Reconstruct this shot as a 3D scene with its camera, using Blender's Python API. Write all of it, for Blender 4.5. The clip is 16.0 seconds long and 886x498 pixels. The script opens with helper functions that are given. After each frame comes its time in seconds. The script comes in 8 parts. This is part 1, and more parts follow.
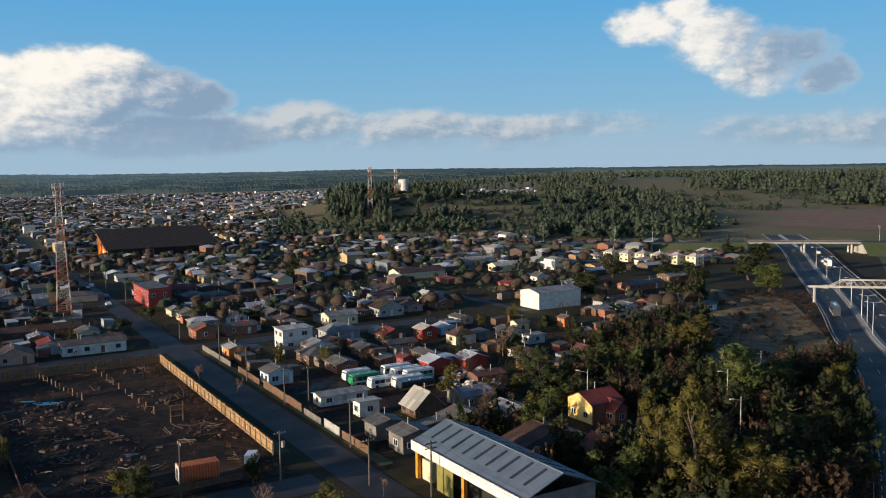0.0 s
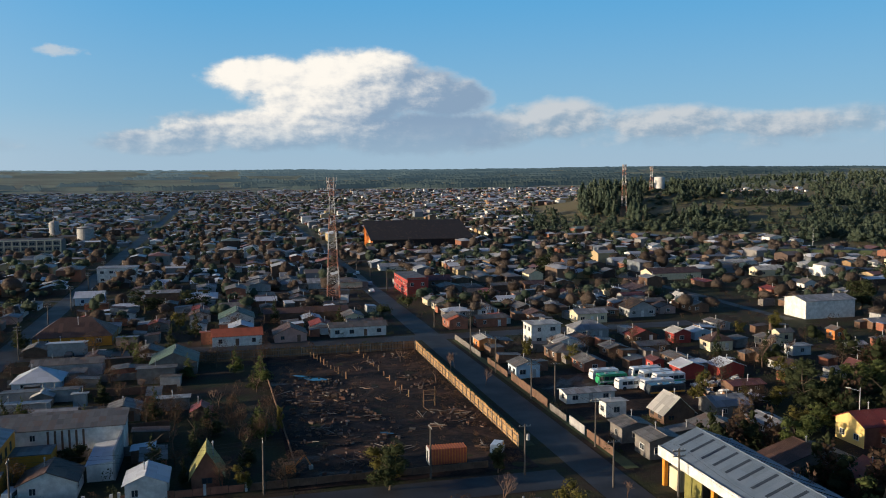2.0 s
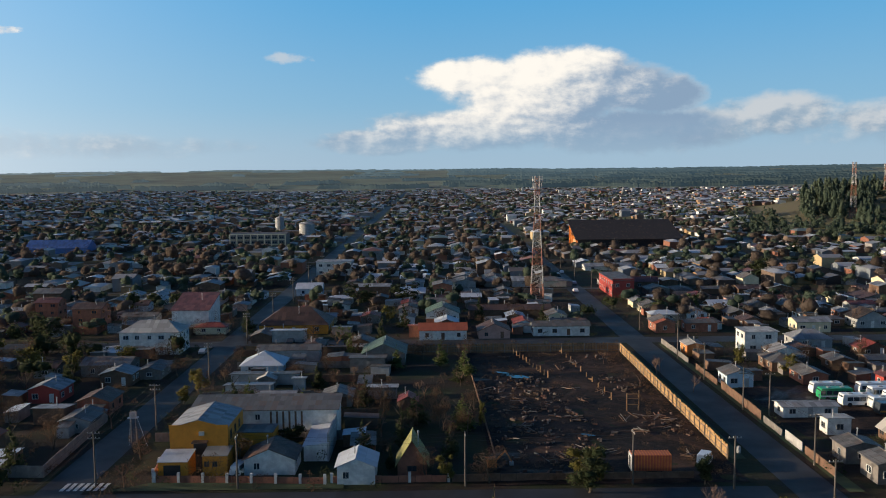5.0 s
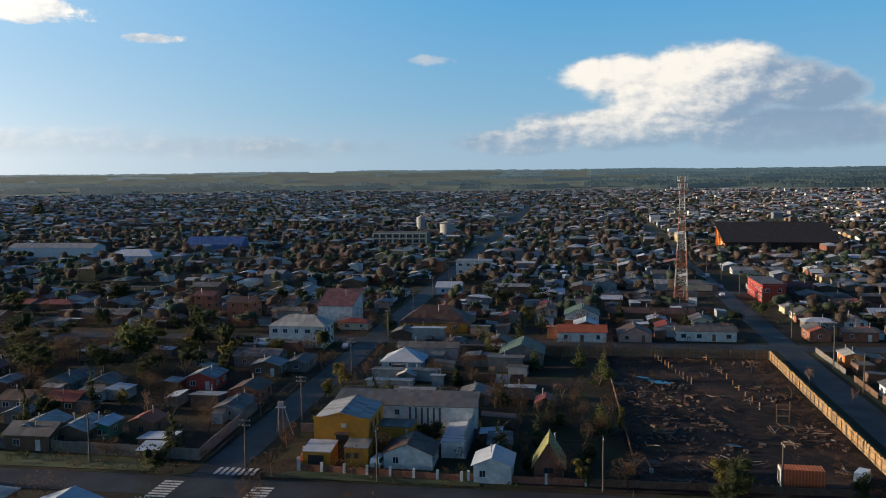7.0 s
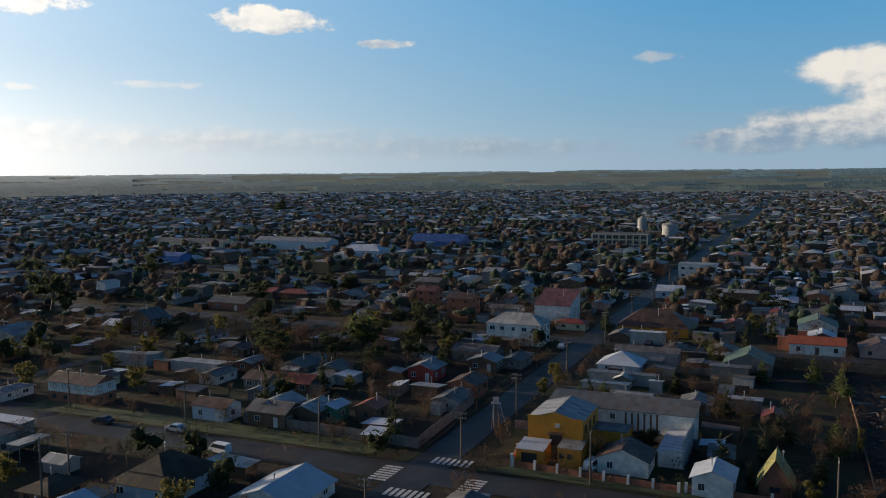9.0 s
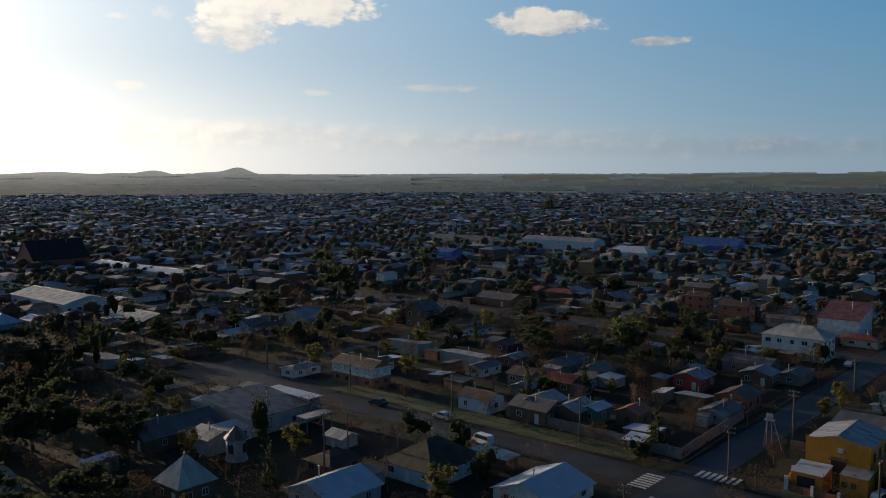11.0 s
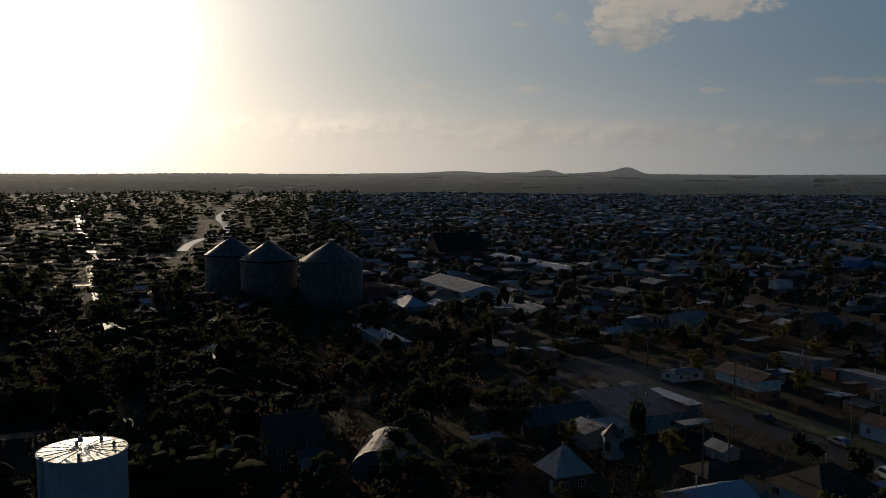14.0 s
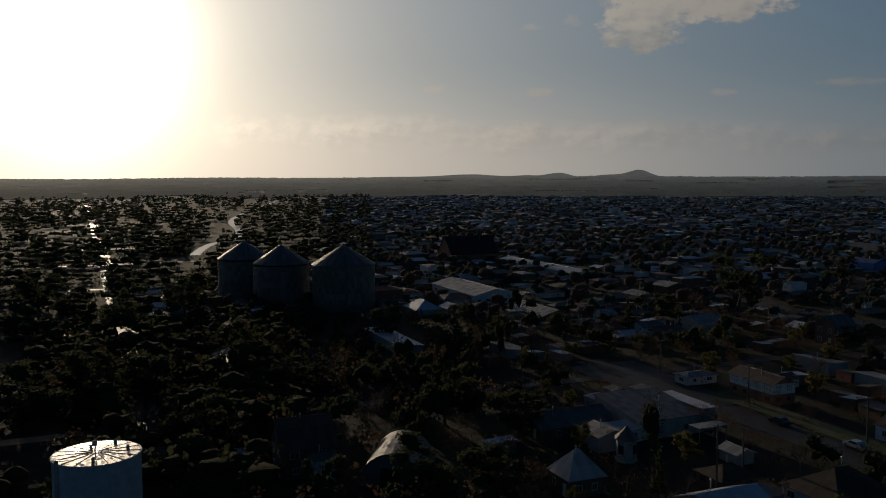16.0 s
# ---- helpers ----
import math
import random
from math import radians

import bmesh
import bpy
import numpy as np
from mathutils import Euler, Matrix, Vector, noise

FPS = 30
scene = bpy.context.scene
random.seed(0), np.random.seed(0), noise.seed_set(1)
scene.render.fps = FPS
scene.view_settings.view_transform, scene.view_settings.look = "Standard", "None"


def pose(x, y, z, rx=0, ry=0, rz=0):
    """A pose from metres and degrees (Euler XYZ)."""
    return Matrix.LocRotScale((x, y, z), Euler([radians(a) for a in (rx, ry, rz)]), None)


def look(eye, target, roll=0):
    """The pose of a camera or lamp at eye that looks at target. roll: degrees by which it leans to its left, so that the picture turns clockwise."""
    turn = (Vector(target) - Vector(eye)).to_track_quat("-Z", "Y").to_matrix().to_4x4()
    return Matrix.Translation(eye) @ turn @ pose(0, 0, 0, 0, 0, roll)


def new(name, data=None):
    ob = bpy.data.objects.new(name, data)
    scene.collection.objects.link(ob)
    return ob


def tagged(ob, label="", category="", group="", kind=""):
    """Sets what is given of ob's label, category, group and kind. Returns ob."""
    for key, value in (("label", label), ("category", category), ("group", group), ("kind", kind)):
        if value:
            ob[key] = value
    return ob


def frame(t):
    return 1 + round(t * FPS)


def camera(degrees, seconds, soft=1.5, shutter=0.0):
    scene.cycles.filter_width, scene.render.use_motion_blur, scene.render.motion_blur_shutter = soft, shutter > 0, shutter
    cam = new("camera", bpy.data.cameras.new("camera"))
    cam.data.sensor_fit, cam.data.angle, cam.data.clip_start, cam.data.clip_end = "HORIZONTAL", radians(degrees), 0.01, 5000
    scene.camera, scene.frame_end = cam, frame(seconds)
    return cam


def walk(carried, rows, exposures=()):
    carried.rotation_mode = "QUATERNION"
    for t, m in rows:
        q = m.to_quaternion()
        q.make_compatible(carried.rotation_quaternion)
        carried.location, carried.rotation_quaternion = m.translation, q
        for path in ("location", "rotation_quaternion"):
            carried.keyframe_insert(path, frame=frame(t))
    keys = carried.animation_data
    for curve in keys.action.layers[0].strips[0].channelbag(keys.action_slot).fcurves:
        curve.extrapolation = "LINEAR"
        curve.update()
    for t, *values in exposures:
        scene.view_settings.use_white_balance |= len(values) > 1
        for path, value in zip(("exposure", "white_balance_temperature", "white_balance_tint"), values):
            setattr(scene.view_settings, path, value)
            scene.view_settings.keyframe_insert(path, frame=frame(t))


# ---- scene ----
# camera: hovers at one point and turns about 98 degrees to the left
cam = camera(54.6, 16.0, soft=1.0)
EYE = (0.0, 0.0, 48.0)
TURNS = [
    (0, 84.72, 0.75, -0.07),
    (0.5, 84.72, 0.64, 2.54),
    (1, 84.70, 0.45, 8.37),
    (1.5, 84.69, 0.43, 12.57),
    (2, 84.67, 0.36, 16.68),
    (2.5, 84.69, 0.35, 20.75),
    (3, 84.69, 0.39, 23.32),
    (5.5, 84.71, 0.56, 32.36),
    (6, 84.74, 0.62, 34.74),
    (6.5, 84.76, 0.61, 37.12),
    (7, 84.78, 0.59, 39.62),
    (7.5, 84.80, 0.53, 42.58),
    (8, 84.85, 0.53, 46.04),
    (8.5, 84.87, 0.50, 50.02),
    (9, 84.89, 0.49, 54.18),
    (11.5, 85.02, 0.17, 74.99),
    (12, 85.04, 0.16, 78.36),
    (12.5, 85.01, -0.04, 86.09),
    (13, 84.96, -0.19, 92.63),
    (13.5, 84.96, -0.15, 96.34),
    (14, 85.01, -0.10, 97.33),
    (14.5, 85.06, 0.03, 97.78),
    (15, 85.11, 0.10, 98.07),
    (15.5, 85.18, 0.16, 97.99),
    (16, 85.23, 0.18, 98.10),
]
walk(cam, [(t, pose(*EYE, rx, ry, rz)) for t, rx, ry, rz in TURNS],
     exposures=[(0.0, 0.02), (5.5, 0.04), (7.0, 0.0), (9.0, -0.22), (11.5, -0.76), (12.5, -1.08), (13.5, -1.8), (14.5, -2.2), (16.0, -2.32)])

# ---- node helpers ----
class Sock:
    """A socket with arithmetic: each operator adds a math node."""

    def __init__(self, tree, sock):
        self.tree, self.sock = tree, sock

    def op(self, name, *others, clamp=False):
        n = self.tree.nodes.new("ShaderNodeMath")
        n.operation, n.use_clamp = name, clamp
        for i, o in enumerate((self, *others)):
            if isinstance(o, Sock):
                self.tree.links.new(o.sock, n.inputs[i])
            else:
                n.inputs[i].default_value = o
        return Sock(self.tree, n.outputs[0])

    def __add__(self, o): return self.op("ADD", o)
    def __sub__(self, o): return self.op("SUBTRACT", o)
    def __mul__(self, o): return self.op("MULTIPLY", o)
    def __truediv__(self, o): return self.op("DIVIDE", o)
    def __pow__(self, o): return self.op("POWER", o)
    def sat(self): return self.op("ADD", 0.0, clamp=True)

    def step(self, a, b):
        n = self.tree.nodes.new("ShaderNodeMapRange")
        n.interpolation_type = "SMOOTHSTEP"
        self.tree.links.new(self.sock, n.inputs[0])
        n.inputs[1].default_value, n.inputs[2].default_value = a, b
        return Sock(self.tree, n.outputs[0])


def put(tree, sock, value):
    if isinstance(value, Sock):
        tree.links.new(value.sock, sock)
    elif isinstance(value, (tuple, list)) and len(value) == 3 and sock.type == "RGBA":
        sock.default_value = (*value, 1.0)
    else:
        sock.default_value = value


def mixc(tree, f, a, b, how="MIX"):
    n = tree.nodes.new("ShaderNodeMix")
    n.data_type, n.blend_type = "RGBA", how
    put(tree, n.inputs[0], f), put(tree, n.inputs[6], a), put(tree, n.inputs[7], b)
    return Sock(tree, n.outputs[2])


def vec(tree, x, y, z):
    n = tree.nodes.new("ShaderNodeCombineXYZ")
    for i, v in enumerate((x, y, z)):
        put(tree, n.inputs[i], v)
    return Sock(tree, n.outputs[0])


def xyz(tree, v):
    n = tree.nodes.new("ShaderNodeSeparateXYZ")
    tree.links.new(v.sock, n.inputs[0])
    return [Sock(tree, o) for o in n.outputs]


def noise_tex(tree, v, scale, detail=4.0, rough=0.55, warp=0.0):
    n = tree.nodes.new("ShaderNodeTexNoise")
    tree.links.new(v.sock, n.inputs["Vector"])
    n.inputs["Scale"].default_value, n.inputs["Detail"].default_value = scale, detail
    n.inputs["Roughness"].default_value, n.inputs["Distortion"].default_value = rough, warp
    return Sock(tree, n.outputs["Fac"])


# ---- sky, clouds and sun ----
SUN_AZ, SUN_EL = 121.2, 8.5     # degrees: anticlockwise from +y, above the horizon
sun = new("sun", bpy.data.lights.new("sun", "SUN"))
sun.data.energy, sun.data.angle, sun.data.color = 6.2, radians(0.6), (1.0, 0.80, 0.58)
sd = Vector((-math.sin(radians(SUN_AZ)) * math.cos(radians(SUN_EL)), math.cos(radians(SUN_AZ)) * math.cos(radians(SUN_EL)), math.sin(radians(SUN_EL))))
sun.matrix_world = look(sd * 300, (0, 0, 0))


def make_world():
    w = bpy.data.worlds.new("sky")
    scene.world = w
    w.use_nodes = True
    t = w.node_tree
    t.nodes.clear()
    sky = t.nodes.new("ShaderNodeTexSky")
    sky.sky_type, sky.sun_disc = "NISHITA", False
    sky.sun_elevation, sky.sun_rotation = radians(SUN_EL), radians(360 - SUN_AZ)
    sky.air_density, sky.dust_density, sky.ozone_density, sky.altitude = 1.0, 1.2, 1.6, 100
    tc = t.nodes.new("ShaderNodeTexCoord")
    x, y, z = xyz(t, Sock(t, tc.outputs["Generated"]))
    el = z.op("ARCSINE") * 57.2958
    az = (x * -1.0).op("ARCTAN2", y) * 57.2958
    p = vec(t, az * 0.1, el * 0.16, 0.0)
    edge = noise_tex(t, p, 2.4, 6.0, 0.60)
    edge2 = noise_tex(t, vec(t, az * 0.1 + 0.045, el * 0.16 + 0.05, 0.0), 2.4, 6.0, 0.60)     # the same, a little towards the sun
    fine = noise_tex(t, p, 7.0, 5.0, 0.60)
    big = noise_tex(t, p, 0.9, 3.0, 0.5)

    def blob(a, e, ra, re):
        """1 in the middle of an ellipse, 0 on its rim, below 0 outside."""
        da, de = (az - a) / ra, (el - e) / re
        return (da * da + de * de) * -1.0 + 1.0

    def union(*parts):
        out = parts[0]
        for q in parts[1:]:
            out = out.op("SMOOTH_MAX", q, 0.3)
        return out

    bank = union(blob(23.4, 4.9, 7.4, 2.7), blob(28.2, 6.0, 4.4, 1.25), blob(22.2, 6.5, 4.4, 1.5), blob(18.4, 5.2, 4.0, 1.8), blob(16.2, 4.6, 3.0, 1.4), blob(28.0, 2.6, 7.8, 1.5), blob(34.5, 1.8, 5.0, 0.9),
                 blob(18.5, 2.4, 7.0, 1.7))
    shelf = union(blob(9.2, 3.2, 4.8, 1.45), blob(2.0, 2.9, 6.0, 1.2), blob(14.0, 2.6, 5.0, 1.4), blob(-5.0, 2.7, 5.0, 1.0))
    puff = union(blob(-13.2, 8.9, 2.6, 1.3), blob(-15.4, 9.7, 1.7, 1.2), blob(-17.4, 7.8, 3.0, 1.9), blob(-19.8, 5.9, 2.4, 1.6), blob(-21.6, 7.0, 2.9, 1.5), blob(-23.9, 5.4, 1.8, 1.2))
    small = union(blob(65.4, 9.6, 4.6, 0.75), blob(66.3, 10.1, 1.8, 0.7), blob(58.0, 8.35, 2.0, 0.38), blob(82.0, 11.2, 6.6, 1.7), blob(85.2, 9.6, 2.8, 1.9), blob(79.5, 10.6, 3.2, 1.1))
    bits = union(blob(98.7, 5.8, 1.3, 0.36), blob(91.6, 5.5, 1.4, 0.38), blob(92.2, 9.65, 0.9, 0.3), blob(89.5, 10.0, 0.9, 0.5), blob(72.0, 5.6, 3.4, 0.3), blob(80.0, 5.3, 1.4, 0.25), blob(40.5, 7.2, 2.0, 0.4))
    low = union(blob(3.0, 2.5, 14.0, 1.5), blob(-9.0, 2.8, 6.0, 0.9), blob(88.0, 2.6, 17.0, 1.2), blob(105.0, 3.0, 12.0, 1.4), blob(70.0, 2.1, 14.0, 1.1),
                blob(53.0, 1.6, 12.0, 0.9), blob(-24.0, 2.2, 9.0, 1.2))
    rough_rim = (edge - 0.5) * 1.5 + (fine - 0.5) * 0.9
    d_bank = (bank * 1.05 + rough_rim).step(-0.12, 0.60) * (el.step(0.0, 3.4) * 0.65 + 0.35)
    d_shelf = (shelf * 0.95 + rough_rim * 0.9).step(-0.15, 0.75) * 0.88
    d_puff = (puff * 1.0 + 0.05 + rough_rim * 1.6).step(-0.25, 0.85) * 0.95
    d_small = (small * 0.85 + (fine - 0.5) * 2.4 + (edge - 0.5) * 1.2).step(0.0, 0.5) * 0.95
    d_bits = (bits * 0.8 + (fine - 0.5) * 3.0).step(0.05, 1.0) * 0.65
    d_low = (low * 0.8 + (edge - 0.5) * 1.6 + (big - 0.5) * 1.4 + (fine - 0.5) * 0.8).step(-0.1, 1.15) * 0.72
    d_t = d_bank.op("MAXIMUM", d_puff).op("MAXIMUM", d_small)
    dens = d_t.op("MAXIMUM", d_bits).op("MAXIMUM", d_low).op("MAXIMUM", d_shelf)
    # the flank towards the sun is cream-white, the far flank and the base turn blue-grey
    f_bank = ((az - 22.5) * 0.10).op("MINIMUM", 0.30) + (el - 4.4) * 0.16 + 0.46
    f_puff = (az + 19.5) * 0.15 - (el - 7.0) * 0.05 + 0.38
    f_small = (el - 10.0) * 0.25 + 0.75
    right = az.step(-6.0, -9.0)
    left = az.step(44.0, 48.0)
    flank = f_bank.op("MINIMUM", 1.1) * (right * -1.0 + 1.0) * (left * -1.0 + 1.0) + f_puff * right + f_small * left
    lit = (flank.op("MINIMUM", 0.95) + (edge - edge2) * 2.2 + (fine - 0.5) * 0.45 + (edge - 0.5) * 0.5 - el.step(3.0, 0.0) * 0.35).step(-0.1, 1.05)
    cloud = mixc(t, lit, (0.25, 0.36, 0.50), (0.98, 0.93, 0.85))
    low_lit = ((edge - edge2) * 4.0 + (el - 2.4) * 0.25 + 0.4 + d_shelf * (el - 3.0) * 0.22).step(0.0, 1.0)
    cloud_low = mixc(t, low_lit, (0.28, 0.38, 0.49), (0.60, 0.62, 0.64))
    cloud = mixc(t, d_t.sat(), cloud_low, cloud)
    # clear sky, with the pale haze that lies on the horizon and the glow of haze about the sun
    to_sun = x * sd.x + y * sd.y + z * sd.z
    base = mixc(t, 1.0, Sock(t, sky.outputs[0]), (0.085, 0.085, 0.085), "MULTIPLY")
    blue = mixc(t, el.step(-3.0, 15.0), (0.33, 0.55, 0.72), (0.072, 0.39, 0.76))
    blue = mixc(t, el.step(11.5, 30.0), blue, (0.012, 0.058, 0.19))
    clear = mixc(t, 0.86, base, blue)
    haze = el.op("ABSOLUTE").step(4.5, 0.0) * 0.6
    clear = mixc(t, haze, clear, (0.40, 0.51, 0.62))
    both = mixc(t, dens, clear, cloud)
    sunward = to_sun.op("MAXIMUM", 0.0)
    glow = (sunward ** 9.0) * 1.45 + (sunward ** 45.0) * 3.2 + (sunward ** 260.0) * 14.0
    warm = mixc(t, 1.0, (1.0, 0.84, 0.62), vec(t, glow, glow, glow), "MULTIPLY")
    veil = (sunward ** 2.2) * 0.60 + (sunward ** 1.4) * 0.13
    warm = mixc(t, 1.0, warm, mixc(t, 1.0, (0.95, 0.87, 0.74), vec(t, veil, veil, veil), "MULTIPLY"), "ADD")
    rosy = (sunward ** 4.0) * el.step(8.0, 0.0) * 1.1
    both = mixc(t, 1.0, both, mixc(t, 1.0, (1.0, 0.74, 0.52), vec(t, rosy, rosy, rosy), "MULTIPLY"), "ADD")
    streak = glow * d_low * low_lit * 0.55
    both = mixc(t, 1.0, both, mixc(t, 1.0, (1.0, 0.80, 0.62), vec(t, streak, streak, streak), "MULTIPLY"), "ADD")
    up = el.step(28.0, 11.5) * 0.92 + 0.08
    both = mixc(t, 1.0, both, mixc(t, 1.0, warm, vec(t, up, up, up), "MULTIPLY"), "ADD")
    bg, out = t.nodes.new("ShaderNodeBackground"), t.nodes.new("ShaderNodeOutputWorld")
    t.links.new(both.sock, bg.inputs[0])
    bg.inputs[1].default_value = 1.0
    t.links.new(bg.outputs[0], out.inputs[0])


make_world()

# ---- materials ----
MATS = {}


def material(name, build):
    m = bpy.data.materials.new(name)
    m.use_nodes = True
    t = m.node_tree
    b = t.nodes["Principled BSDF"]
    build(t, b)
    MATS[name] = m
    return m


def where(t):
    return Sock(t, t.nodes.new("ShaderNodeTexCoord").outputs["Object"])


def place_of(t):
    return Sock(t, t.nodes.new("ShaderNodeNewGeometry").outputs["Position"])


def rand_of(t, island=False):
    if island:
        return Sock(t, t.nodes.new("ShaderNodeNewGeometry").outputs["Random Per Island"])
    return Sock(t, t.nodes.new("ShaderNodeObjectInfo").outputs["Random"])


def ramp(t, f, *stops, hard=False):
    n = t.nodes.new("ShaderNodeValToRGB")
    n.color_ramp.interpolation = "CONSTANT" if hard else "LINEAR"
    while len(n.color_ramp.elements) < len(stops):
        n.color_ramp.elements.new(0.5)
    for e, (pos, c) in zip(n.color_ramp.elements, stops):
        e.position, e.color = pos, (*c, 1.0)
    put(t, n.inputs[0], f)
    return Sock(t, n.outputs[0])


def bump(t, b, height, strength=0.4, dist=0.05):
    n = t.nodes.new("ShaderNodeBump")
    n.inputs["Strength"].default_value, n.inputs["Distance"].default_value = strength, dist
    t.links.new(height.sock, n.inputs["Height"])
    t.links.new(n.outputs[0], b.inputs["Normal"])


def plain(name, colour, rough=0.7, metal=0.0, vary=0.25, scale=0.8, spec=0.5):
    """Paint or stone: one colour, with blotches and fine dirt."""
    def f(t, b):
        p = place_of(t)
        a = noise_tex(t, p, scale, 5.0, 0.65)
        c = mixc(t, a.step(0.3, 0.75), tuple(v * (1 - vary) for v in colour), tuple(min(1, v * (1 + vary * 0.5)) for v in colour))
        g = noise_tex(t, p, scale * 9, 3.0)
        put(t, b.inputs["Base Color"], mixc(t, g * 0.3, c, tuple(v * 0.6 for v in colour)))
        put(t, b.inputs["Roughness"], rough)
        put(t, b.inputs["Metallic"], metal)
        put(t, b.inputs["Specular IOR Level"], spec)
        bump(t, b, g, 0.2, 0.02)
    return material(name, f)


def sheet(name, colour, rust=0.25, rough=0.42, metal=0.0, island=False, dark=0.45):
    """Corrugated metal roofing: ridges, laps between the sheets, stains and rust."""
    def f(t, b):
        n = t.nodes.new("ShaderNodeTexCoord")
        u, v, _ = xyz(t, Sock(t, n.outputs["UV"]))
        p = place_of(t)
        r = rand_of(t, island)
        wav = (u * 41.0).op("SINE")
        lap = (v * 0.5).op("FRACT").step(0.0, 0.05)
        panel = noise_tex(t, vec(t, (u * 0.9).op("FLOOR"), (v * 0.5).op("FLOOR"), r * 40.0), 7.3, 1.0)
        st = noise_tex(t, vec(t, u * 1.2, v * 0.25, r * 30.0), 1.6, 6.0, 0.7)
        c = mixc(t, panel.step(0.35, 0.65), tuple(k * (1 - dark * 1.1) for k in colour), tuple(min(1.0, k * (1 + dark * 0.25)) for k in colour))
        c = mixc(t, panel.step(0.60, 0.63) * rust * 1.2, c, (0.15, 0.085, 0.05))
        c = mixc(t, r * dark, c, tuple(k * 0.45 for k in colour))
        c = mixc(t, st.step(0.52, 0.75) * rust, c, (0.16, 0.075, 0.035))
        c = mixc(t, (lap * -1.0 + 1.0) * 0.35, c, tuple(k * 0.4 for k in colour))
        put(t, b.inputs["Base Color"], c)
        put(t, b.inputs["Roughness"], st * 0.35 + rough - 0.02)
        put(t, b.inputs["Metallic"], metal * 0.6)
        put(t, b.inputs["Specular IOR Level"], 0.4)
        bump(t, b, wav * 0.5 + lap, 0.5, 0.03)
    return material(name, f)


def mixed_roofs(t, b, island=True):
    r = rand_of(t, island)
    p = place_of(t)
    st = noise_tex(t, p, 0.35, 6.0, 0.7)
    fine = noise_tex(t, p, 2.5, 2.0, 0.6)
    c = ramp(t, r, (0.0, (0.25, 0.255, 0.26)), (0.18, (0.42, 0.43, 0.45)), (0.34, (0.14, 0.135, 0.135)), (0.44, (0.31, 0.30, 0.29)), (0.56, (0.76, 0.78, 0.80)),
             (0.66, (0.20, 0.09, 0.07)), (0.73, (0.14, 0.11, 0.09)), (0.80, (0.32, 0.13, 0.08)), (0.85, (0.52, 0.53, 0.54)), (0.96, (0.15, 0.20, 0.18)), hard=True)
    c = mixc(t, st.step(0.5, 0.8) * 0.5, c, (0.09, 0.055, 0.04))
    put(t, b.inputs["Base Color"], mixc(t, fine * 0.5, c, (0.07, 0.065, 0.06)))
    put(t, b.inputs["Roughness"], 0.5)
    put(t, b.inputs["Specular IOR Level"], 0.35)


def mixed_walls(t, b, island=True):
    r = rand_of(t, island)
    p = place_of(t)
    st = noise_tex(t, p, 0.5, 5.0, 0.7)
    c = ramp(t, r, (0.0, (0.62, 0.60, 0.56)), (0.09, (0.14, 0.10, 0.075)), (0.28, (0.42, 0.32, 0.18)), (0.35, (0.08, 0.055, 0.045)), (0.56, (0.22, 0.21, 0.20)),
             (0.68, (0.22, 0.095, 0.06)), (0.78, (0.70, 0.68, 0.64)), (0.85, (0.16, 0.18, 0.20)), (0.93, (0.28, 0.18, 0.09)), hard=True)
    put(t, b.inputs["Base Color"], mixc(t, st.step(0.45, 0.8) * 0.5, c, (0.11, 0.085, 0.065)))
    put(t, b.inputs["Roughness"], 0.8)
    put(t, b.inputs["Specular IOR Level"], 0.25)


def leaves(name, a, bb, island=True, bark=False):
    def f(t, b):
        r = rand_of(t, island)
        q = rand_of(t, False)
        p = place_of(t)
        n = noise_tex(t, p, 0.25, 3.0)
        c = mixc(t, r, a, bb)
        c = mixc(t, (n - 0.3) * 0.8, c, tuple(k * 0.55 for k in a))
        spray = noise_tex(t, p, 2.6, 3.0, 0.7)
        c = mixc(t, spray.step(0.42, 0.62) * 0.6, c, tuple(k * 0.5 for k in a))
        bump(t, b, spray + noise_tex(t, p, 0.9, 2.0), 1.0, 0.5)
        c = mixc(t, q * 0.35, c, tuple(k * 0.6 for k in bb))
        put(t, b.inputs["Base Color"], c)
        put(t, b.inputs["Roughness"], 0.9)
        put(t, b.inputs["Specular IOR Level"], 0.06)
        thin, both = t.nodes.new("ShaderNodeBsdfTranslucent"), t.nodes.new("ShaderNodeMixShader")     # light through the leaves
        put(t, thin.inputs["Color"], mixc(t, 0.5, c, tuple(min(0.5, k * 2.2) for k in bb)))
        both.inputs[0].default_value = 0.30
        t.links.new(b.outputs[0], both.inputs[1]), t.links.new(thin.outputs[0], both.inputs[2])
        t.links.new(both.outputs[0], t.nodes["Material Output"].inputs["Surface"])
    return material(name, f)


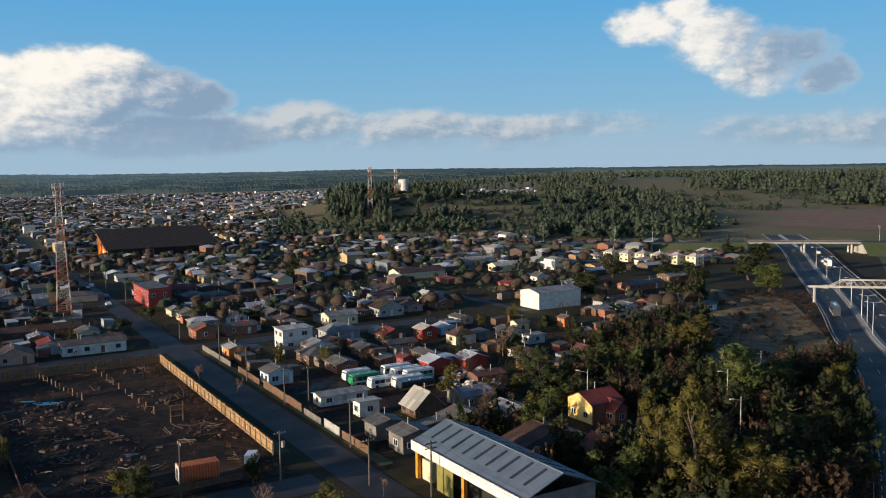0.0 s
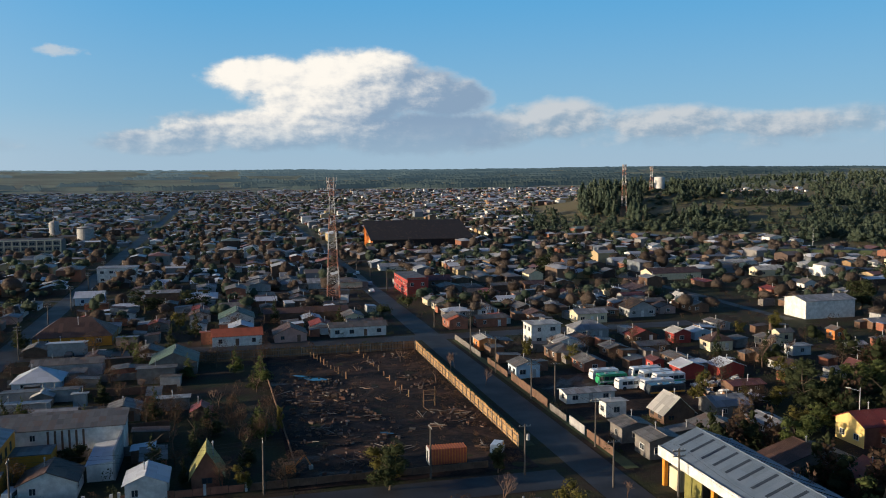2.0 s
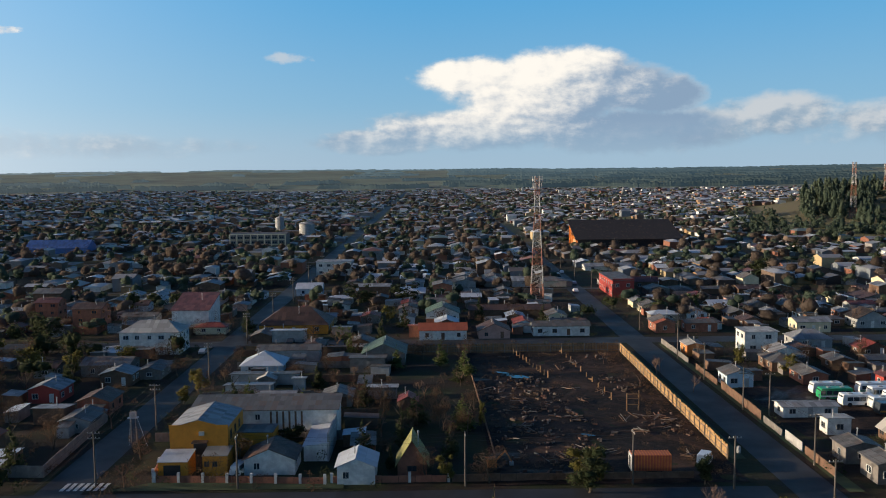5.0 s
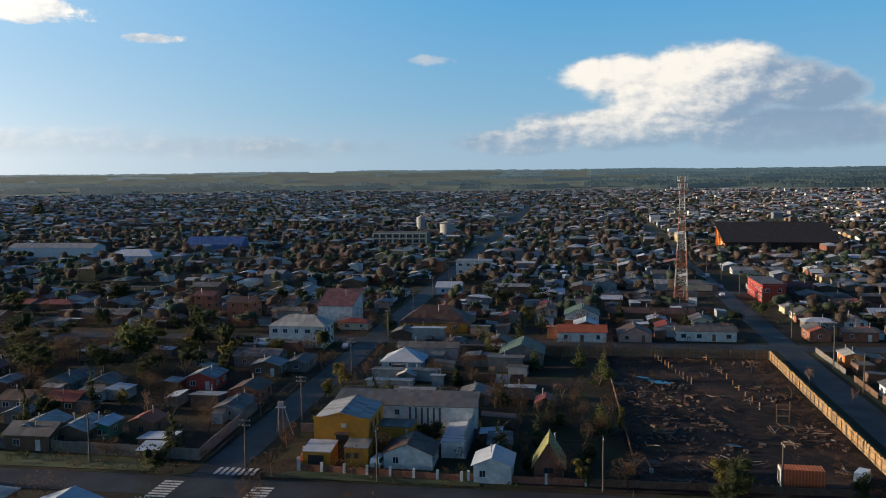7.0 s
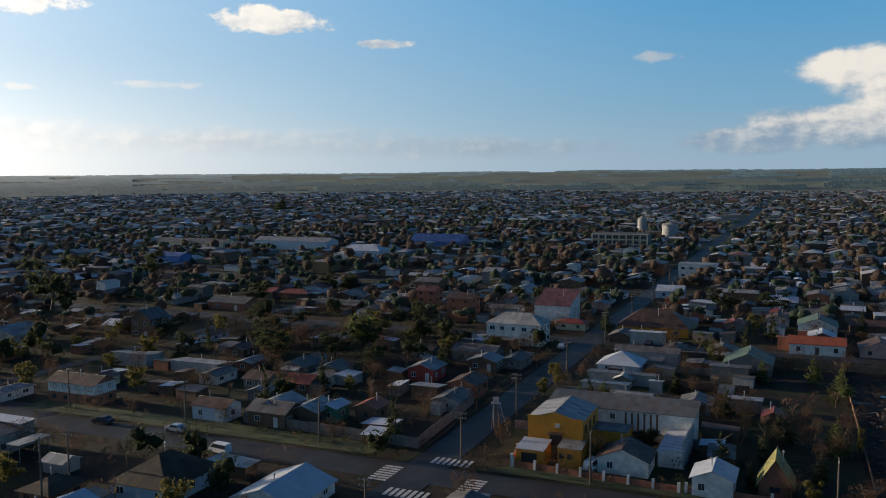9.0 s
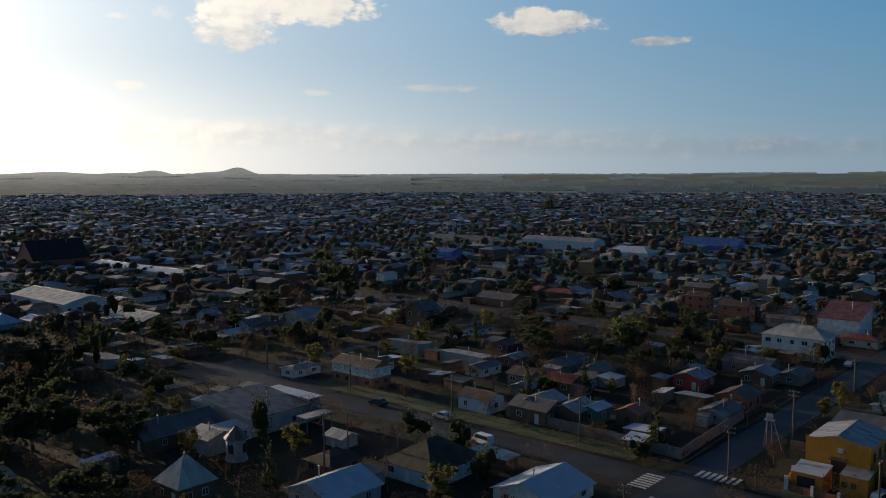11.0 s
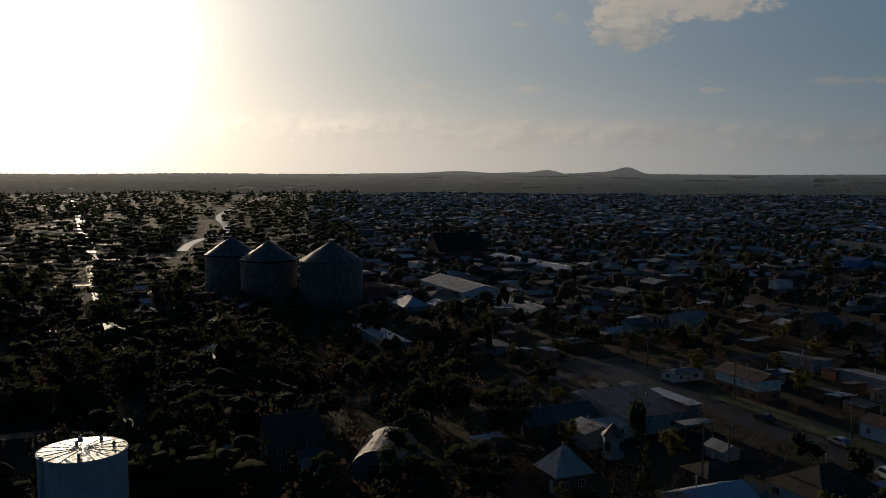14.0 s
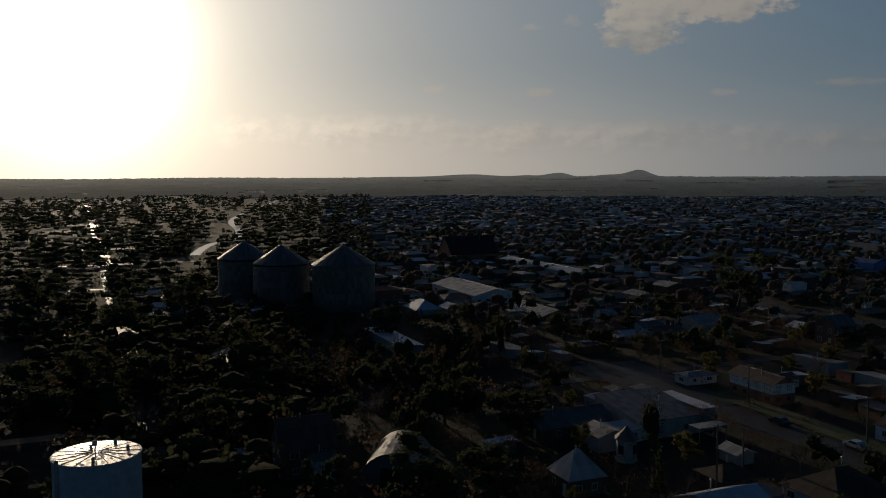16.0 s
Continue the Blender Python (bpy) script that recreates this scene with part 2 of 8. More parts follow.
def ground_mat(t, b):
    p = place_of(t)
    px, py, pz = xyz(t, p)
    big = noise_tex(t, p, 0.012, 5.0, 0.6)
    mid = noise_tex(t, p, 0.09, 6.0, 0.65)
    fine = noise_tex(t, p, 1.3, 5.0, 0.7)
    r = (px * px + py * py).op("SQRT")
    # ground colours turn paler from 460 m out
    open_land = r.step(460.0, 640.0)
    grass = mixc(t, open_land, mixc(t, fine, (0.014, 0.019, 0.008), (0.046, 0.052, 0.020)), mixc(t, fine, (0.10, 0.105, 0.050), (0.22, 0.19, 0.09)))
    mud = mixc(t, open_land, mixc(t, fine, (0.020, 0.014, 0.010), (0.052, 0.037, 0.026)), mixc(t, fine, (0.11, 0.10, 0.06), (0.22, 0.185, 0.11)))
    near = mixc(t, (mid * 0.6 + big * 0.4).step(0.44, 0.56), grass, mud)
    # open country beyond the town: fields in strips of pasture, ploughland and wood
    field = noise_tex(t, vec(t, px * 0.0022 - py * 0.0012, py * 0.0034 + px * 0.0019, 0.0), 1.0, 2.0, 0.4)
    # field colours lightened and greyed, haze put into them
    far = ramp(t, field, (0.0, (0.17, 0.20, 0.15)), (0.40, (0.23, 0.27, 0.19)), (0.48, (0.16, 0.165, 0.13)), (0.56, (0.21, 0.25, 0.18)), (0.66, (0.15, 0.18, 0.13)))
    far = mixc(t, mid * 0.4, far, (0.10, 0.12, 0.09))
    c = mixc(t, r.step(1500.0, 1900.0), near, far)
    put(t, b.inputs["Base Color"], c)
    put(t, b.inputs["Roughness"], 0.92)
    put(t, b.inputs["Specular IOR Level"], 0.2)
    bump(t, b, fine + mid * 2.0, 0.6, 0.25)


def distance_haze_mat(t, b):
    """Backdrop of far woods and hills; the pale air between is painted as emission, paler towards the low sun."""
    p = place_of(t)
    px, py, pz = xyz(t, p)
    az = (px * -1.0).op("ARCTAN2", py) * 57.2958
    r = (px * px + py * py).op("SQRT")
    n = noise_tex(t, p, 0.012, 4.0, 0.65)
    put(t, b.inputs["Base Color"], mixc(t, n, (0.018, 0.026, 0.022), (0.045, 0.055, 0.045)))
    put(t, b.inputs["Roughness"], 1.0)
    put(t, b.inputs["Specular IOR Level"], 0.0)
    # haze colour by azimuth, emitted though the woods give off no light
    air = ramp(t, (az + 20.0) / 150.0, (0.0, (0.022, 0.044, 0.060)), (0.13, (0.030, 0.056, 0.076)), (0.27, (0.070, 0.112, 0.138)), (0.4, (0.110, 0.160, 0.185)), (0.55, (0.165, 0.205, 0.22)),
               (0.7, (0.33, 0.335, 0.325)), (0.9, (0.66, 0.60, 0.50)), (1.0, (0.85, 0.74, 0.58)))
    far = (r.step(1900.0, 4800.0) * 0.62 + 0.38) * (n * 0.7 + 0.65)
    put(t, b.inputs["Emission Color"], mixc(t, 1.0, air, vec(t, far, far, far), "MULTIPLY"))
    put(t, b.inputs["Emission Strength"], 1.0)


def asphalt_mat(t, b):
    p = place_of(t)
    m, f = noise_tex(t, p, 0.12, 5.0, 0.6), noise_tex(t, p, 2.2, 4.0, 0.7)
    c = mixc(t, m.step(0.35, 0.7), (0.030, 0.032, 0.036), (0.056, 0.057, 0.060))
    put(t, b.inputs["Base Color"], mixc(t, f * 0.4, c, (0.03, 0.028, 0.026)))
    put(t, b.inputs["Roughness"], m * -0.25 + 0.72)
    put(t, b.inputs["Specular IOR Level"], 0.2)
    bump(t, b, f, 0.25, 0.02)


def wet_road_mat(t, b):
    asphalt_mat(t, b)
    put(t, b.inputs["Roughness"], 0.3)
    b.inputs["Roughness"].default_value = 0.3
    for l in list(b.inputs["Roughness"].links):
        t.links.remove(l)
    b.inputs["Specular IOR Level"].default_value = 0.6


def yard_mat(t, b):
    p = place_of(t)
    m, f = noise_tex(t, p, 0.10, 6.0, 0.7, 0.6), noise_tex(t, p, 0.9, 5.0, 0.7)
    wet = noise_tex(t, p, 0.05, 4.0, 0.6, 1.0)
    c = mixc(t, m.step(0.44, 0.62), (0.007, 0.005, 0.004), (0.060, 0.032, 0.020))
    c = mixc(t, f.step(0.4, 0.8) * 0.6, c, (0.065, 0.037, 0.024))
    put(t, b.inputs["Base Color"], c)
    put(t, b.inputs["Roughness"], wet.step(0.68, 0.58) * 0.45 + 0.45)
    put(t, b.inputs["Specular IOR Level"], 0.25)
    bump(t, b, f + m * 3.0, 0.7, 0.25)


def glass_mat(t, b):
    put(t, b.inputs["Base Color"], (0.03, 0.04, 0.05))
    put(t, b.inputs["Roughness"], 0.08)


def water_mat(t, b):
    put(t, b.inputs["Base Color"], (0.03, 0.028, 0.025))
    put(t, b.inputs["Roughness"], 0.04)


material("ground", ground_mat), material("distance", distance_haze_mat), material("wet_road", wet_road_mat), material("asphalt", asphalt_mat), material("yard", yard_mat), material("glass", glass_mat), material("puddle", water_mat)
material("roofs", lambda t, b: mixed_roofs(t, b, True)), material("walls", lambda t, b: mixed_walls(t, b, True))
ZINC = sheet("zinc", (0.36, 0.37, 0.38), 0.35, metal=0.35)
NEWZINC = sheet("bright_zinc", (0.50, 0.535, 0.585), 0.06, 0.36, metal=0.3, dark=0.12)
OLDZINC = sheet("weathered_zinc", (0.17, 0.165, 0.155), 0.6, metal=0.2)
REDROOF = sheet("red_roof", (0.22, 0.045, 0.032), 0.15, dark=0.2)
ORANGEROOF = sheet("orange_roof", (0.32, 0.085, 0.040), 0.1, dark=0.15)
BROWNROOF = sheet("brown_roof", (0.10, 0.058, 0.043), 0.4)
MOSSROOF = sheet("mossy_roof", (0.060, 0.048, 0.030), 0.3, 0.7)
MAROON = sheet("maroon_roof", (0.16, 0.06, 0.055), 0.2)
GREENROOF = sheet("green_roof", (0.10, 0.16, 0.12), 0.25)
OLIVEROOF = sheet("olive_roof", (0.34, 0.32, 0.10), 0.2)
DARKROOF = sheet("dark_roof", (0.020, 0.017, 0.018), 0.15, 0.7, dark=0.1)
BLUEROOF = sheet("blue_roof", (0.04, 0.12, 0.36), 0.1)
LIGHTROOF = sheet("pale_roof", (0.50, 0.485, 0.45), 0.15)
WHITE = plain("white_paint", (0.68, 0.67, 0.63), 0.75, vary=0.3)
CREAM = plain("cream_paint", (0.70, 0.60, 0.40), 0.7, vary=0.15)
YELLOW = plain("yellow_paint", (0.62, 0.235, 0.015), 0.7, vary=0.15)
PALEYELLOW = plain("pale_yellow_paint", (0.80, 0.58, 0.20), 0.7, vary=0.12)
RED = plain("red_paint", (0.36, 0.042, 0.03), 0.65, vary=0.2)
BRICK = plain("brick_red", (0.32, 0.12, 0.07), 0.85, vary=0.3)
ORANGE = plain("orange_paint", (0.60, 0.20, 0.05), 0.7, vary=0.2)
TIMBER = plain("brown_timber", (0.16, 0.09, 0.055), 0.85, vary=0.35)
FENCEWOOD = plain("fence_timber", (0.46, 0.28, 0.12), 0.85, vary=0.35, scale=1.6)
RAWWOOD = plain("raw_timber", (0.26, 0.145, 0.07), 0.85, vary=0.35)
GREYWOOD = plain("grey_timber", (0.20, 0.18, 0.16), 0.9, vary=0.35)
GREY = plain("grey_render", (0.36, 0.36, 0.35), 0.85)
PALEBLUE = plain("pale_blue_paint", (0.45, 0.55, 0.62), 0.7, vary=0.15)
BLUE = plain("blue_paint", (0.05, 0.16, 0.42), 0.6)
PINK = plain("pink_paint", (0.50, 0.30, 0.25), 0.75)
GREEN = plain("green_paint", (0.05, 0.20, 0.12), 0.7)
CONCRETE = plain("concrete", (0.42, 0.41, 0.39), 0.85)
# near-black for openings, standing for the shade inside; also dark window frames
DARK = plain("dark_opening", (0.02, 0.02, 0.02), 0.8)
STEEL = plain("galvanised_steel", (0.42, 0.43, 0.44), 0.45, 0.6)
MASTRED = plain("mast_red_paint", (0.42, 0.17, 0.10), 0.6)
MASTWHITE = plain("mast_white_paint", (0.55, 0.52, 0.47), 0.6)
POLEWOOD = plain("pole_concrete", (0.10, 0.088, 0.075), 0.9)
BARK = plain("bark", (0.10, 0.075, 0.05), 0.95, vary=0.4)
TWIG = plain("bare_twig", (0.15, 0.095, 0.065), 0.95, vary=0.3)
RUBBER = plain("tyre_rubber", (0.02, 0.02, 0.02), 0.8)
CARWHITE = plain("white_car_paint", (0.75, 0.75, 0.74), 0.25, vary=0.05)
CARSILVER = plain("silver_car_paint", (0.42, 0.45, 0.48), 0.25, 0.3, vary=0.05)
CARDARK = plain("dark_car_paint", (0.05, 0.06, 0.07), 0.25, vary=0.05)
CARGREEN = plain("green_bus_paint", (0.03, 0.30, 0.12), 0.3, vary=0.05)
CARORANGE = plain("orange_bus_paint", (0.60, 0.30, 0.04), 0.3, vary=0.05)
LINE = plain("road_line", (0.62, 0.61, 0.57), 0.8, vary=0.3, scale=2.0)
OLIVE = leaves("olive_leaves", (0.085, 0.082, 0.024), (0.20, 0.175, 0.055))
FRESH = leaves("green_leaves", (0.065, 0.095, 0.030), (0.16, 0.18, 0.065))
PINE = leaves("pine_needles", (0.030, 0.044, 0.022), (0.075, 0.085, 0.040))
RUST = leaves("brown_leaves", (0.062, 0.042, 0.030), (0.135, 0.088, 0.058))
# far foliage: haze put into the colours, paler than the near leaves
HAZEWOOD = leaves("haze_pale_wood", (0.052, 0.078, 0.058), (0.118, 0.145, 0.098))
HAZETWIG = leaves("haze_pale_twigs", (0.085, 0.066, 0.054), (0.175, 0.140, 0.115))
DRYGRASS = plain("dry_grass", (0.25, 0.18, 0.085), 0.95, vary=0.6, scale=0.3)
PLOUGH = plain("ploughed_field", (0.19, 0.11, 0.07), 0.95, vary=0.35, scale=0.08)
MEADOW = plain("meadow", (0.062, 0.085, 0.030), 0.95, vary=0.35, scale=0.1)

# ---- geometry helpers ----
GRID = 31.0                       # the streets run 31 degrees to the left of +y
CG, SG = math.cos(radians(GRID)), math.sin(radians(GRID))
rng = random.Random(7)
nrng = np.random.default_rng(7)


def town(u, v):
    """From the street grid (u along the main street, v across it to the right) to world x, y."""
    return (-u * SG + v * CG, u * CG + v * SG)


def grid_of(x, y):
    return (-x * SG + y * CG, x * CG + y * SG)


class Geo:
    """Vertices, faces and uv of one mesh."""

    def __init__(self):
        self.v, self.f, self.uv = [], [], []

    def poly(self, pts, uv=None):
        i = len(self.v)
        self.v += [tuple(p) for p in pts]
        self.f.append(tuple(range(i, i + len(pts))))
        self.uv += uv if uv else [(p[0] + p[1] * 0.3, p[2] + p[1]) for p in pts]
        return self

    def box(self, x0, y0, z0, x1, y1, z1, bottom=False):
        a, b, c, d = (x0, y0), (x1, y0), (x1, y1), (x0, y1)
        for p, q in ((a, b), (b, c), (c, d), (d, a)):
            self.poly([(*p, z0), (*q, z0), (*q, z1), (*p, z1)], [(0, z0), (math.dist(p, q), z0), (math.dist(p, q), z1), (0, z1)])
        self.poly([(*a, z1), (*b, z1), (*c, z1), (*d, z1)])
        if bottom:
            self.poly([(*d, z0), (*c, z0), (*b, z0), (*a, z0)])
        return self

    def beam(self, p, q, r=0.05, n=4, r2=None):
        """A bar from p to q."""
        p, q = Vector(p), Vector(q)
        ax = (q - p).normalized()
        s = ax.orthogonal().normalized()
        t = ax.cross(s)
        r2 = r if r2 is None else r2
        ring = [(s * math.cos(6.2832 * k / n) + t * math.sin(6.2832 * k / n)) for k in range(n)]
        for k in range(n):
            a, b = ring[k], ring[(k + 1) % n]
            self.poly([p + a * r, p + b * r, q + b * r2, q + a * r2])
        self.poly([q + a * r2 for a in ring])
        return self

    def lathe(self, profile, n=16, x=0.0, y=0.0):
        """Turns (radius, z) pairs about an upright axis."""
        for (r0, z0), (r1, z1) in zip(profile, profile[1:]):
            for k in range(n):
                a, b = 6.28319 * k / n, 6.28319 * (k + 1) / n
                pts = [(x + r0 * math.cos(a), y + r0 * math.sin(a), z0), (x + r0 * math.cos(b), y + r0 * math.sin(b), z0),
                       (x + r1 * math.cos(b), y + r1 * math.sin(b), z1), (x + r1 * math.cos(a), y + r1 * math.sin(a), z1)]
                if r1 < 1e-6:
                    pts = pts[:3]
                elif r0 < 1e-6:
                    pts = [pts[0], pts[2], pts[3]]
                self.poly(pts, [(a * max(r0, r1), z0 + r0), (b * max(r0, r1), z0 + r0), (b * max(r0, r1), z1 + r1), (a * max(r0, r1), z1 + r1)][:len(pts)])
        return self

    def slab(self, quad, thick, uv=None):
        """A sheet with thickness below the given corners (anticlockwise from above)."""
        q = [Vector(p) for p in quad]
        lo = [p - Vector((0, 0, thick)) for p in q]
        self.poly(q, uv)
        self.poly(list(reversed(lo)))
        for k in range(len(q)):
            j = (k + 1) % len(q)
            self.poly([lo[k], lo[j], q[j], q[k]])
        return self

    def mesh(self, name, mat, smooth=False):
        me = bpy.data.meshes.new(name)
        me.from_pydata(self.v, [], self.f)
        if self.uv:
            lay = me.uv_layers.new()
            lay.data.foreach_set("uv", np.array(self.uv, dtype=np.float32).ravel())
        me.materials.append(mat)
        if smooth:
            me.polygons.foreach_set("use_smooth", np.ones(len(me.polygons), dtype=bool))
        return me


def part(name, geo, mat, parent, label="", smooth=False):
    """Links a mesh as one object under a thing or a part."""
    ob = new(name, geo.mesh(name, mat, smooth) if isinstance(geo, Geo) else geo)
    ob.parent = parent
    return tagged(ob, label)


def thing(name, x, y, z=0.0, turn=0.0, label="", category="", group="", kind=""):
    ob = new(name)
    ob.matrix_basis = pose(x, y, z, 0, 0, turn)
    ob.empty_display_size = 0.5
    return tagged(ob, label, category, group, kind)


def solid(name, geo, mat, label="", category="", group="", kind="", smooth=False):
    return tagged(new(name, geo.mesh(name, mat, smooth)), label, category, group, kind)


def smooth01(a, b, x):
    t = min(1.0, max(0.0, (x - a) / (b - a)))
    return t * t * (3 - 2 * t)


def hump(x, y, cx, cy, rx, ry, h):
    q = ((x - cx) / rx) ** 2 + ((y - cy) / ry) ** 2
    return h * math.exp(-q) if q < 12 else 0.0


def height(x, y):
    """The lie of the land: flat under the town, a wooded knoll ahead, ground rising to the skyline."""
    r = math.hypot(x, y)
    az = math.degrees(math.atan2(-x, y))
    z = hump(x, y, -40, 900, 125, 120, 23) + hump(x, y, 110, 850, 120, 110, 9)
    right = smooth01(8, -12, az)
    z += right * (smooth01(950, 1800, r) * 24)
    top = 44.0 + 8 * noise.noise((az * 0.09, 1.3, 0.0)) + 2 * noise.noise((az * 0.33, 7.7, 0.0))
    z += smooth01(1900, 4700, r) * (top - right * 24)
    if 1500 < r:
        z += 3.0 * noise.noise((x * 0.002, y * 0.002, 0.0))
    return z


# ---- ground ----
def make_ground():
    radii = [0.0] + [30 * 1.055 ** k for k in range(97)]
    radii = [r for r in radii if r < 4900] + [4950]
    n = 288
    vs, fs = [(0.0, 0.0, 0.0)], []
    for r in radii[1:]:
        for k in range(n):
            a = 6.283185 * k / n
            x, y = r * math.cos(a), r * math.sin(a)
            vs.append((x, y, height(x, y)))
    for k in range(n):
        fs.append((0, 1 + k, 1 + (k + 1) % n))
    for i in range(len(radii) - 2):
        for k in range(n):
            a, b = 1 + i * n + k, 1 + i * n + (k + 1) % n
            fs.append((a, a + n, b + n, b))
    me = bpy.data.meshes.new("ground")
    me.from_pydata(vs, [], fs)
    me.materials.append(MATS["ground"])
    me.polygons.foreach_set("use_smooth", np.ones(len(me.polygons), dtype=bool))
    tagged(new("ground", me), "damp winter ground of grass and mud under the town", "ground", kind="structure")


make_ground()


def ribbon(geo, pts, half, z, lift=0.0):
    """A strip along a line of world points, with closed edges where it stands proud."""
    left, right = [], []
    for i, (x, y) in enumerate(pts):
        x0, y0 = pts[max(0, i - 1)]
        x1, y1 = pts[min(len(pts) - 1, i + 1)]
        dx, dy = x1 - x0, y1 - y0
        k = math.hypot(dx, dy)
        nx, ny = -dy / k * half, dx / k * half
        zz = height(x, y) + z
        left.append((x + nx, y + ny, zz)), right.append((x - nx, y - ny, zz))
    for i in range(len(pts) - 1):
        geo.poly([right[i], right[i + 1], left[i + 1], left[i]])
        if lift:
            for s, e in ((right[i + 1], right[i]), (left[i], left[i + 1])):
                geo.poly([s, e, (e[0], e[1], e[2] - lift), (s[0], s[1], s[2] - lift)])
    return geo


def along(points, step=15.0):
    """Points along a smooth line through the given ones."""
    out = []
    for i in range(len(points) - 1):
        p0, p1, p2, p3 = (Vector(points[max(0, min(len(points) - 1, j))]) for j in (i - 1, i, i + 1, i + 2))
        n = max(2, int((p2 - p1).length / step))
        for k in range(n):
            t = k / n
            out.append(tuple(0.5 * (2 * p1 + (p2 - p0) * t + (2 * p0 - 5 * p1 + 4 * p2 - p3) * t * t + (3 * p1 - p0 - 3 * p2 + p3) * t ** 3)))
    return out + [tuple(points[-1])]


U_STREETS = [12.0, 121.0, 236.0, 340.0] + [340.0 + 107.0 * k for k in range(1, 17)]
V_STREETS = [-59.0 - 113.0 * k for k in range(17, 0, -1)] + [-56.6, 56.3, 172.0, 286.0]
HIGHWAY = [(22, 30), (42, 60), (56, 85), (73, 118), (87, 148), (105, 191), (120, 237), (130, 264), (149, 320), (174, 398), (200, 474), (216, 530), (232, 590)]


def right_edge(y):
    """x of the highway's town side at y."""
    for (xa, ya), (xb, yb) in zip(HIGHWAY, HIGHWAY[1:]):
        if ya <= y <= yb:
            return xa + (xb - xa) * (y - ya) / (yb - ya) - 14
    return 8 if y < 55 else 400


def make_streets():
    for v in V_STREETS:
        lo, hi = (-40.0 if v < -500 else -330.0), 1850.0
        if v == 56.3:
            lo = 20
        if v == 172.0:
            lo, hi = 232, 560
        if v == 286.0:
            lo, hi = 330, 500
        g = ribbon(Geo(), [town(u, v) for u in np.arange(lo, hi, 40.0)], 3.5 if v in (56.3, -56.6) else 1.9, 0.06)
        solid("street", g, MATS["asphalt"], "straight asphalt street between rows of low houses", "street", kind="structure")
    for u in U_STREETS:
        lo, hi = (-190.0 if u == 121.0 else -1700.0), 56.3
        if 220 < u < 560:
            hi = 172.0
        g = ribbon(Geo(), [town(u, v) for v in np.arange(lo, hi + 1, 40.0)], 3.9 if u < 240 else 1.8, 0.045)
        solid("street", g, MATS["asphalt"], "straight asphalt cross street between rows of low houses", "street", kind="structure")


make_streets()

# ---- trees ----
BALLS = {}


def ball(sub):
    """Unit ball of quads: a cube with sub x sub faces a side, blown up; corners shared."""
    if sub not in BALLS:
        idx, vs, qs = {}, [], []
        for ax in range(3):
            for sg in (-1, 1):
                for a in range(sub):
                    for b in range(sub):
                        q = []
                        for da, db in ((0, 0), (1, 0), (1, 1), (0, 1)):
                            p = [0, 0, 0]
                            p[ax], p[(ax + 1) % 3], p[(ax + 2) % 3] = sg * sub, 2 * (a + da) - sub, 2 * (b + db) - sub
                            key = tuple(p)
                            if key not in idx:
                                idx[key] = len(vs)
                                vs.append(tuple(Vector(p).normalized()))
                            q.append(idx[key])
                        qs.append(q if sg > 0 else q[::-1])
        BALLS[sub] = (np.array(vs), np.array(qs))
    return BALLS[sub]


def leaf_cloud(n, lobes, leaf, seed, droop=0.0, flat=0.6, cores=2, fill=0.8):
    """n small leaf sprays over ellipsoid lobes (x, y, z, rx, ry, rz), round dense hearts; returns vertices and quads."""
    g = np.random.default_rng(seed)
    lobes = np.array(lobes, dtype=float)
    w = lobes[:, 3] * lobes[:, 4] + lobes[:, 5] * lobes[:, 3]
    pick = g.choice(len(lobes), n, p=w / w.sum())
    d = g.normal(size=(n, 3))
    d /= np.linalg.norm(d, axis=1)[:, None]
    rad = g.uniform(0.55, 1.12, n) ** 0.5
    c = lobes[pick, :3] + d * lobes[pick, 3:] * rad[:, None]
    c[:, 2] -= droop * rad * g.uniform(0, 1, n)
    s = g.normal(size=(n, 3)) + d * 0.3
    s /= np.linalg.norm(s, axis=1)[:, None]
    t = np.cross(s, g.normal(size=(n, 3)))
    t /= np.linalg.norm(t, axis=1)[:, None] + 1e-9
    size = leaf * g.uniform(0.5, 1.5, n)[:, None]
    a, b = s * size, t * size * flat
    v = np.stack([c - a, c + b * 0.8 - a * 0.1, c + a, c - b * 0.8 + a * 0.15], axis=1).reshape(-1, 3)
    q = np.arange(len(v)).reshape(-1, 4)
    if cores:
        u, uq = ball(cores)
        hv, hq, base = [], [], len(v)
        for L in lobes:
            wob = 1 + 0.22 * np.sin(u @ g.normal(size=(3, 1)) * 4 + g.uniform(0, 6)) + g.uniform(-0.16, 0.16, (len(u), 1))
            hv.append(L[:3] + u * wob * L[3:] * fill * g.uniform(0.8, 1.05)), hq.append(uq + base)
            base += len(u)
        v, q = np.concatenate([v] + hv), np.concatenate([q] + hq)
    return v, q


def fast_mesh(name, verts, quads, mat):
    me = bpy.data.meshes.new(name)
    me.vertices.add(len(verts)), me.vertices.foreach_set("co", np.asarray(verts, dtype=np.float32).ravel())
    k = quads.shape[1]
    me.loops.add(quads.size), me.loops.foreach_set("vertex_index", np.asarray(quads, dtype=np.int32).ravel())
    me.polygons.add(len(quads))
    me.polygons.foreach_set("loop_start", np.arange(0, quads.size, k, dtype=np.int32))
    me.polygons.foreach_set("use_smooth", np.ones(len(quads), dtype=bool))
    me.update(calc_edges=True)
    me.materials.append(mat)
    return me


